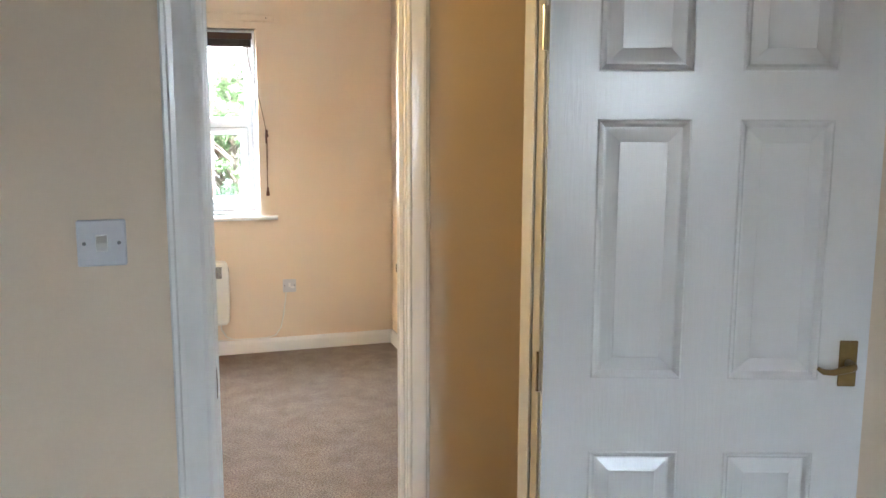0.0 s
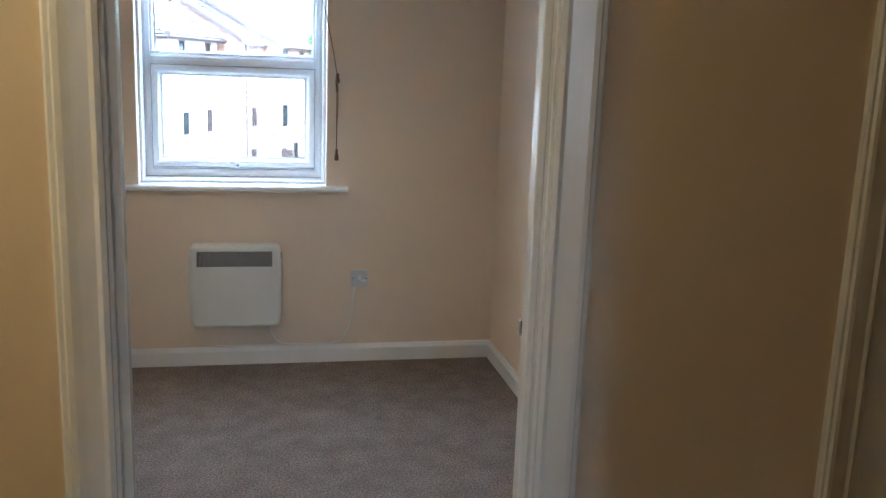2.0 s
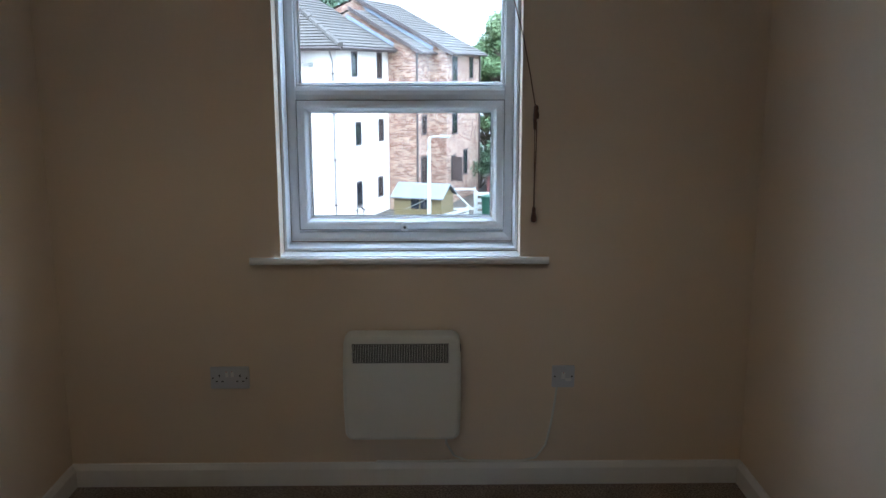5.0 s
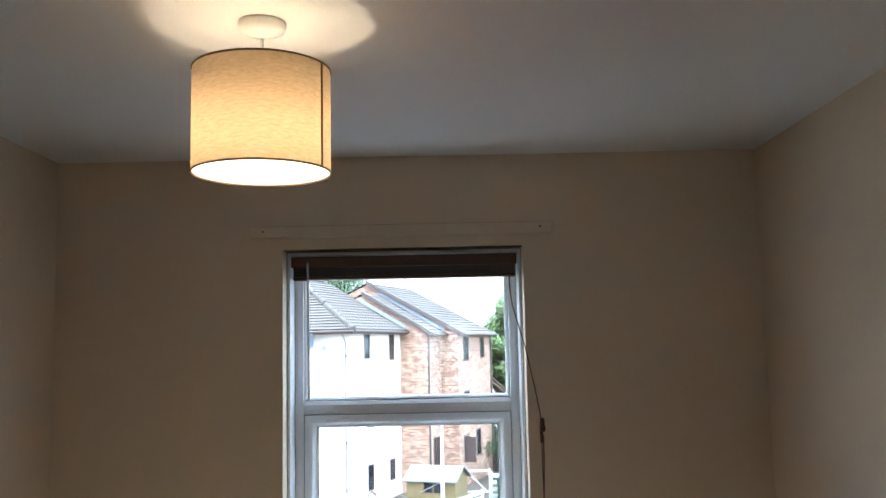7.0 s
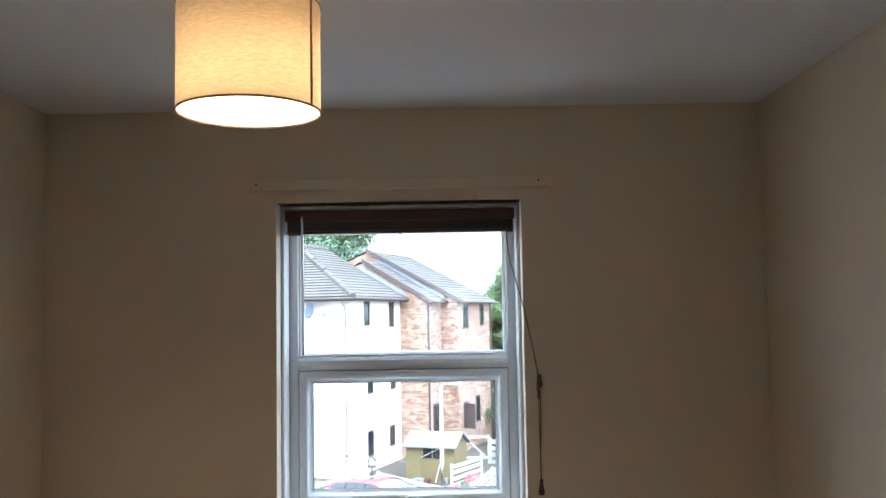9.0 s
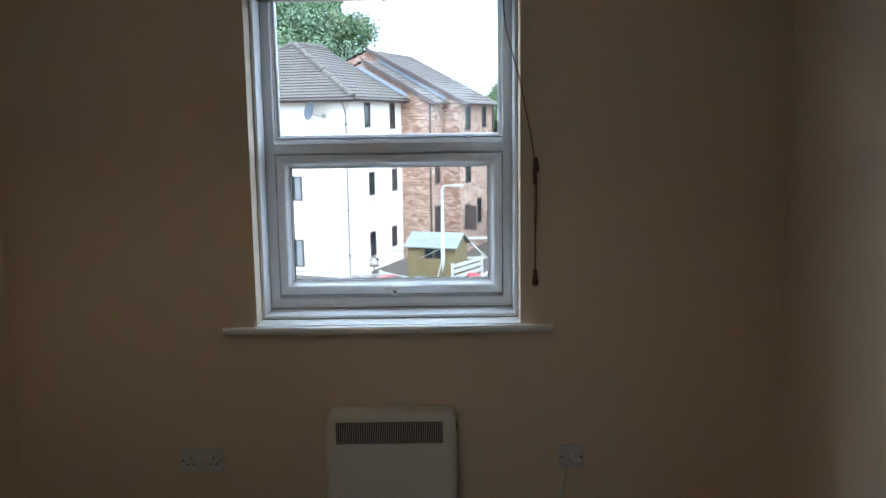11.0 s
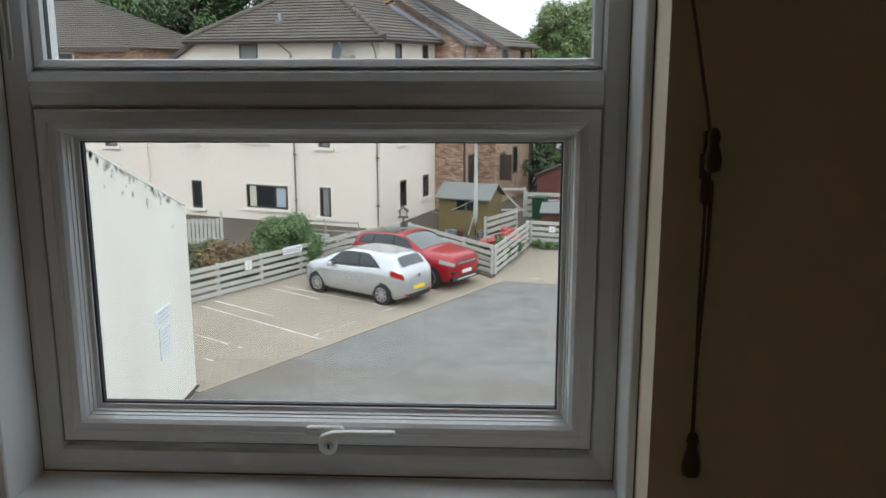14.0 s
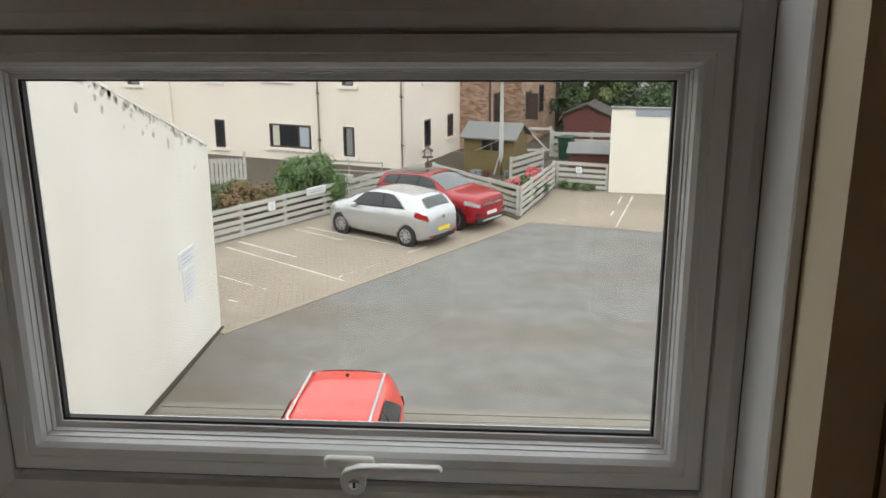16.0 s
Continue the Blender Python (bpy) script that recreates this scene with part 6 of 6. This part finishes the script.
for s in (1, -1):
    part("fog_lamp", box((2.05, s * 0.66 - 0.10, 0.52), (2.165, s * 0.66 + 0.10, 0.62), 0.02), BLACK, suv)
    part("bonnet_vent", box((1.10, s * 0.72 - 0.03, 1.10), (1.45, s * 0.72 + 0.03, 1.115), 0.004), BLACK, suv)
part("bonnet_seam", tube([(2.13, -0.62, 1.02), (2.145, 0.0, 1.035), (2.13, 0.62, 1.02)], 0.008, 5), BLACK, suv)
for s in (1, -1):
    part("rear_reflector", box((-2.04, s * 0.54 - 0.10, 0.33), (-2.0, s * 0.54 + 0.10, 0.38), 0.01), REDLENS, hatch, "red bumper reflector")
part("tailgate_badge", lathe([(0.055, -2.05), (0.055, -2.035)], 16, "x", (0, 0, 0.86)), CHROME, hatch)
part("roof_aerial", tube([(-1.2, 0, 1.47), (-1.38, 0, 1.62)], 0.008, 5), BLACK, hatch)
near, _ = car("car", (-1.95, 9.75), -90, ESTATE, ORANGE, "bright red car with silver roof rails below the window")
for s in (1, -1):
    part("roof_rail", tube([(0.05, s * 0.55, 1.47), (-0.05, s * 0.56, 1.53), (-1.5, s * 0.55, 1.52), (-1.62, s * 0.54, 1.46)], 0.022, 8), ALLOY, near, "silver roof rail")
part("aerial", lathe([(0.03, 1.49), (0.025, 1.52), (0.012, 1.535), (0.004, 1.54)], 10, "z", (-1.45, 0, 0)), BLACK, near)

# ---- shed, column and small yard things ----
shed = thing("garden_shed", at=(-0.08, 35.3, G + 0.05), turn=-20, label="green-brown timber garden shed with grey felt roof", category="shed")
for k in range(10):
    z = k * 0.145
    part("board", box((-1.08, -0.80 - 0.006 * (k % 2), z), (1.08, -0.78, z + 0.150), 0.002), SHEDW, shed)
    part("board", box((1.06, -0.78, z), (1.08 + 0.006 * (k % 2), 0.80, z + 0.150), 0.002), SHEDW, shed)
part("back_wall", box((-1.07, -0.78, 0), (1.06, 0.8, 1.50)), SHEDW, shed)
part("gable", extrude([(1.06, -0.78, 1.50), (1.06, 0.8, 1.50), (1.06, 0.0, 1.88)], (-1, 0, 0), 2.12), SHEDW, shed)
part("roof", extrude([(-1.22, -0.98, 1.40), (-1.22, 0.0, 1.94), (-1.22, 0.98, 1.40), (-1.22, 0.98, 1.45), (-1.22, 0.0, 1.99), (-1.22, -0.98, 1.45)], (1, 0, 0), 2.44), FELT, shed, "grey felt roof")
sw2 = part("window", box((-0.35, -0.815, 0.95), (0.55, -0.79, 1.42)), DARKGLASS, shed)
for x in (-0.36, 0.08, 0.52):
    part("frame_bar", box((x, -0.83, 0.93), (x + 0.05, -0.80, 1.44)), SHEDW, sw2)
part("door_edge", box((-1.10, -0.82, 0.0), (-1.02, -0.79, 1.55)), SHEDW, shed)

lp = thing("street_lamp", label="pale grey street lamp column with short arm", category="street lamp")
part("column", tube([(0.15, 32.3, G), (0.15, 32.3, G + 1.2), (0.16, 32.3, G + 4.1), (0.19, 32.3, G + 4.25)], [0.10, 0.085, 0.06, 0.05], 12), STEELP, lp, smooth=True)
part("arm", tube([(0.17, 32.3, G + 4.2), (0.30, 32.28, G + 4.28), (0.75, 32.2, G + 4.30)], [0.04, 0.035, 0.03], 8), STEELP, lp)
part("lamp_head", box((0.55, 32.1, G + 4.23), (1.0, 32.28, G + 4.35), 0.03, 2), STEELP, lp)

tbl = thing("bird_table", at=(-2.75, 33.6, G), label="dark wooden bird table with a pitched roof", category="bird table")
part("post", box((-0.03, -0.03, 0), (0.03, 0.03, 0.85)), DKTRIM, tbl)
part("tray", box((-0.20, -0.18, 0.85), (0.20, 0.18, 0.88)), DKTRIM, tbl)
part("roof", extrude([(-0.20, -0.18, 1.08), (0, -0.18, 1.24), (0.20, -0.18, 1.08), (0.20, -0.18, 1.12), (0, -0.18, 1.28), (-0.20, -0.18, 1.12)], (0, 1, 0), 0.36), DKTRIM, tbl)
for x in (-0.13, 0.13):
    part("upright", box((x - 0.015, -0.015, 0.88), (x + 0.015, 0.015, 1.15)), DKTRIM, tbl)
ladder = thing("prop", label="pale timber prop leaning by the shed", category="pole")
part("pole", tube([(-0.15, 34.2, G + 0.05), (0.22, 34.6, G + 1.35)], 0.025, 6), FENCEW, ladder)
line = thing("washing_line", label="pale washing line from the column to the house", category="line")
part("line", tube([(0.14, 32.3, G + 1.79), (-0.7, 34.2, G + 1.12), (-1.45, 36.0, G + 0.62), (-2.2, 37.9, G + 0.5)], 0.012, 5), FENCEW, line)
for x, y, r in ((-1.0, 34.0, 0.09), (-0.72, 33.95, 0.10), (-0.45, 33.9, 0.13), (-0.85, 34.15, 0.08), (0.35, 33.9, 0.09)):
    pt = thing("plant_pot", at=(x, y, G + 0.05), label="small flower pot with a green plant", category="plant pot", group="pots by the shed")
    part("pot", lathe([(r * 0.7, 0), (r, 0.2), (r * 1.08, 0.2), (r * 1.08, 0.24), (r * 0.9, 0.24), (r * 0.85, 0.2)], 14), GREYBAR if r < 0.13 else REDWOOD, pt)
    part("soil", lathe([(r * 0.84, 0.18), (r * 0.84, 0.2)], 12), SOIL, pt)

MOSSFELT = surface("mossy_dark_felt", (0.060, 0.055, 0.048), 0.95, scale=6, vary=0.4)
hut = thing("brown_hut", at=(4.45, 43.5, G + 0.05), turn=-15, label="red-brown boarded hut with a felted pitched roof", category="shed")
HS = 0.70
for k in range(12):
    part("board", box((-1.6 * HS, (-1.2 - 0.012 * (k % 2)) * HS, k * 0.16 * HS), (1.6 * HS, -1.17 * HS, (k * 0.16 + 0.165) * HS)), REDWOOD, hut)
part("body", box((-1.58 * HS, -1.17 * HS, 0), (1.58 * HS, 1.2, 1.92 * HS)), REDWOOD, hut)
part("gable", extrude([(-1.6 * HS, -1.19 * HS, 1.92 * HS), (1.6 * HS, -1.19 * HS, 1.92 * HS), (0, -1.19 * HS, 2.6 * HS)], (0, 1, 0), 2.0), REDWOOD, hut)
part("roof", extrude([(x * HS, -1.4 * HS, z * HS) for x, z in ((-1.85, 1.80), (0, 2.62), (1.85, 1.80), (1.85, 1.90), (0, 2.72), (-1.85, 1.90))], (0, 1, 0), 2.3), MOSSFELT, hut, "mossy dark felt roof")
store = thing("low_store", at=(3.95, 35.5, G), turn=-8, label="low dark brown store with a grey felt lid", category="store")
part("body", box((-1.0, -0.5, 0), (1.6, 0.5, 0.8), 0.01), REDWOOD, store)
part("lid", extrude([(-1.1, -0.65, 0.80), (-1.1, 0.6, 1.05), (-1.1, 0.6, 1.10), (-1.1, -0.65, 0.85)], (1, 0, 0), 2.8), FELT, store)
bn = thing("wheelie_bin", at=(2.98, 38.1, G), turn=-20, label="dark green wheeled bin with lid", category="bin")
part("body", extrude([(-0.25, -0.28, 0.05), (0.25, -0.28, 0.05), (0.29, -0.33, 0.98), (-0.29, -0.33, 0.98)], (0, 1, 0), 0.6), BINGREEN, bn)
part("lid", box((-0.31, -0.37, 0.98), (0.31, 0.34, 1.06), 0.02, 2), BINGREEN, bn)
gate = thing("timber_gate", label="weathered timber gate with diagonal brace", category="gate")
for z in (0.3, 1.25):
    part("rail", box((1.1, 38.6, G + z), (2.35, 38.65, G + z + 0.1)), FENCEW, gate)
for x in (1.1, 2.27):
    part("post", box((x, 38.58, G), (x + 0.09, 38.68, G + 1.4)), FENCEW, gate)
part("brace", extrude([(1.18, 38.58, G + 1.3), (1.28, 38.58, G + 1.3), (2.28, 38.58, G + 0.32), (2.18, 38.58, G + 0.32)], (0, 1, 0), 0.03), FENCEW, gate)


# ---- plants ----
def leaves(centres, count, size, seed, flat=0.0):
    """Many small leaf blades scattered in blobs (x, y, z, radius), denser at their skins."""
    r = np.random.default_rng(seed)
    c = np.array(centres, float)
    pick = r.choice(len(c), count, p=(c[:, 3] ** 2) / (c[:, 3] ** 2).sum())
    d = r.normal(size=(count, 3))
    d /= np.linalg.norm(d, axis=1)[:, None]
    rad = c[pick, 3] * (0.3 + 0.7 * r.random(count) ** 0.6 + 0.22 * r.exponential(1.0, count) * (r.random(count) < 0.4))
    pos = c[pick, :3] + d * rad[:, None] * np.array([1, 1, 0.85])
    n = d + r.normal(size=(count, 3)) * 0.7 + np.array([0, 0, 0.4])
    n /= np.linalg.norm(n, axis=1)[:, None]
    a = np.cross(n, r.normal(size=(count, 3)))
    a /= np.linalg.norm(a, axis=1)[:, None]
    b = np.cross(n, a)
    s = size * (0.6 + 0.8 * r.random(count))[:, None]
    v = np.stack([pos - a * s, pos - b * s * 0.45 + n * s * 0.12, pos + a * s, pos + b * s * 0.45 + n * s * 0.12], 1).reshape(-1, 3)
    f = np.arange(count * 4).reshape(-1, 4)
    return v, f


def leaf_part(name, data, mat, parent):
    v, f = data
    me = bpy.data.meshes.new(name)
    me.from_pydata(v.tolist(), [], f.tolist())
    me.materials.append(mat)
    ob = new(name, me)
    ob.parent = parent
    return ob


def tree(name, x, y, height, spread, mats, seed, label, leaf=0.3, count=9000, group=""):
    t = thing(name, at=(x, y, G), label=label, category="tree", group=group)
    r = random.Random(seed)
    bm = add_tube(bmesh.new(), [(0, 0, 0), (0.1, 0.05, height * 0.25), (0.0, 0.1, height * 0.5), (0.2, 0, height * 0.8)], [height * 0.03, height * 0.024, height * 0.016, height * 0.005], 9)
    blobs = []
    for k in range(34):
        a, h = r.uniform(0, math.tau), height * r.uniform(0.32, 0.93)
        reach = spread * r.uniform(0.25, 0.85) * (1.15 - 0.75 * abs(h / height - 0.55) * 1.6)
        tip = (reach * math.cos(a), reach * math.sin(a), h)
        z0 = max(height * 0.2, h - reach * 0.8)
        add_tube(bm, [(0, 0, z0), (tip[0] * 0.5, tip[1] * 0.5, (z0 + h) / 2 + 0.2), tip], [height * 0.012, height * 0.008, height * 0.003], 6)
        blobs.append((*tip, spread * r.uniform(0.13, 0.30)))
    blobs.append((0, 0, height * 0.9, spread * 0.3))
    part("trunk", bm, BARK, t)
    for i, (m, share) in enumerate(mats):
        sub = [b for j, b in enumerate(blobs) if share >= 1 or (j + i) % 2 == 0]
        leaf_part("crown", leaves(sub, int(count * min(share, 1)), leaf, seed * 7 + i), m, t)
    return t


def bush(name, x, y, r, mats, seed, label, leaf=0.07, count=5000, squash=0.8, full=1.0):
    t = thing(name, at=(x, y, G + 0.04), label=label, category="bush")
    q = random.Random(seed)
    bm = bmesh.new()
    blobs = []
    for k in range(26):
        a, e = q.uniform(0, math.tau), q.uniform(0.05, 0.95) ** 0.7
        tip = (r * e * math.cos(a), r * e * math.sin(a), r * squash * (0.25 + (1.25 - 0.75 * e * e) * q.uniform(0.25, 1.0)))
        add_tube(bm, [(0, 0, 0), (tip[0] * 0.4, tip[1] * 0.4, tip[2] * 0.5), tip], [0.03, 0.02, 0.008], 5)
        blobs.append((*tip, r * q.uniform(0.14, 0.32) * full))
    part("stems", bm, BARK, t)
    for i, m in enumerate(mats):
        leaf_part("foliage", leaves(blobs, count // len(mats), leaf, seed * 3 + i), m, t)
    return t


bush("green_bush", -6.35, 28.0, 1.0, (LEAFM, LEAFG, LEAFD), 11, "dense feathery green bush behind the fence", 0.045, 64000, 1.15, 1.45)
bush("bronze_bush", -8.05, 26.6, 1.0, (LEAFB, LEAFR), 12, "loose bronze-green shrub behind the fence", 0.05, 9000)
bush("bronze_bush", -9.4, 27.2, 0.8, (LEAFB, LEAFD), 13, "loose bronze-green shrub behind the fence", 0.05, 8000)
hy = bush("hydrangea_bush", 0.75, 29.3, 0.62, (LEAFM, LEAFL), 14, "bright green hydrangea with pink flower heads behind fence", 0.09, 3500)
hy2 = bush("hydrangea_bush", 1.35, 31.0, 0.55, (LEAFM, LEAFD), 15, "green hydrangea covered with pink flower heads", 0.09, 2500)
for hb2, r0, sd in ((hy, 0.6, 3), (hy2, 0.6, 4)):
    q = random.Random(sd)
    for k in range(12 if hb2 is hy2 else 5):
        a = q.uniform(0, math.tau)
        c = (r0 * 0.8 * math.cos(a) * q.random(), r0 * 0.8 * math.sin(a) * q.random(), 0.62 + q.uniform(-0.1, 0.2))
        leaf_part("flower_head", leaves([(*c, 0.13)], 160, 0.045, sd * 50 + k), PINK, hb2)
for k, (x, y) in enumerate(((2.9, 31.6), (2.5, 31.9), (3.4, 31.5))):
    bush("weeds", x, y, 0.22, (LEAFM,), 30 + k, "tuft of green weeds at the fence foot", 0.05, 500)

q = random.Random(21)
for k in range(16):
    u, v = q.uniform(-4.6, -0.9), q.uniform(1.0, 9.5)
    g = yard(u, v)
    bush("garden_plant", g.x, g.y, q.uniform(0.28, 0.5), ((LEAFM, LEAFB), (LEAFD, LEAFM), (LEAFD, LEAFB))[k % 3], 120 + k, "low leafy garden plant behind the fence", 0.05, 2200)
for k, (x, y, w) in enumerate(((-5.3, 30.3, 1.5), (-4.3, 31.6, 1.7), (-6.3, 31.9, 1.4))):
    bed = thing("raised_bed", at=(x, y, G + 0.05), turn=-20, label="low grey timber raised bed with dark soil", category="planter", group="raised beds in the garden")
    for lo, hi in (((-w / 2, -0.5, 0), (w / 2, -0.46, 0.38)), ((-w / 2, 0.46, 0), (w / 2, 0.5, 0.38)), ((-w / 2, -0.46, 0), (-w / 2 + 0.04, 0.46, 0.38)), ((w / 2 - 0.04, -0.46, 0), (w / 2, 0.46, 0.38))):
        part("board", box(lo, hi, 0.004), FENCEW, bed)
    part("soil", box((-w / 2 + 0.04, -0.46, 0), (w / 2 - 0.04, 0.46, 0.32)), SOIL, bed)
gg = thing("garden_gate", at=(-10.2, 31.45, G), turn=4, label="pale timber gate of upright palings below the house", category="gate")
for z in (0.3, 0.95):
    part("rail", box((-0.62, 0.0, z), (0.62, 0.04, z + 0.09)), FENCEW, gg)
for k in range(8):
    part("paling", box((-0.60 + k * 0.155, -0.022, 0.08), (-0.60 + k * 0.155 + 0.115, 0.0, 1.12 + 0.02 * (k % 2)), 0.003), FENCEW, gg)
part("post", box((0.64, -0.04, 0), (0.74, 0.06, 1.42), 0.005), FENCEW, gg)

WOODS = "tall green trees behind the houses"
for k, (x, y, h, s) in enumerate(((-27, 64, 17.5, 7.5), (-20, 62, 16.0, 7.0), (-14, 66, 17.0, 7.0), (-10.5, 64, 15.5, 5.2), (-34, 60, 17, 8), (-23, 74, 21, 8), (-12, 78, 21, 8))):
    tree("tree", x, y, h, s, ((LEAFD, 1.0), (LEAFM, 0.45)) if k != 3 else ((LEAFD, 1.0), (LEAFL, 0.35)), 40 + k, "tall broadleaved tree with dense dark green crown", 0.15, 44000, WOODS)
for k, (x, y, h, s, m) in enumerate(((4.5, 52, 10.8, 2.6, LEAFL), (7.6, 56, 11.0, 3.4, LEAFL), (11.5, 58, 9.5, 3.6, LEAFM), (3.7, 53, 9.0, 2.2, LEAFL), (15, 60, 10, 4, LEAFM), (9.2, 50, 7.0, 2.6, LEAFL), (5.2, 47, 5.5, 1.6, LEAFL))):
    tree("tree", x, y, h, s, ((m, 1.0), (LEAFM, 0.5)), 60 + k, "slender light green tree beyond the brick houses", 0.10, 26000, "light green trees beyond the terrace")
for k in range(6):
    bush("hedge_shrub", 1.6 + k * 1.5, 47.5 + (k % 2), 1.7, (LEAFD,), 80 + k, "dark green hedge shrub behind the brown hut", 0.1, 4000, 1.1)
for k, (x, y, r) in enumerate(((-7.6, 29.6, 0.5), (-9.2, 29.2, 0.6), (0.2, 28.6, 0.4), (0.0, 30.4, 0.35))):
    bush("garden_plant", x, y, r, (LEAFM, LEAFB), 90 + k, "low green garden plant behind the fence", 0.05, 2500)
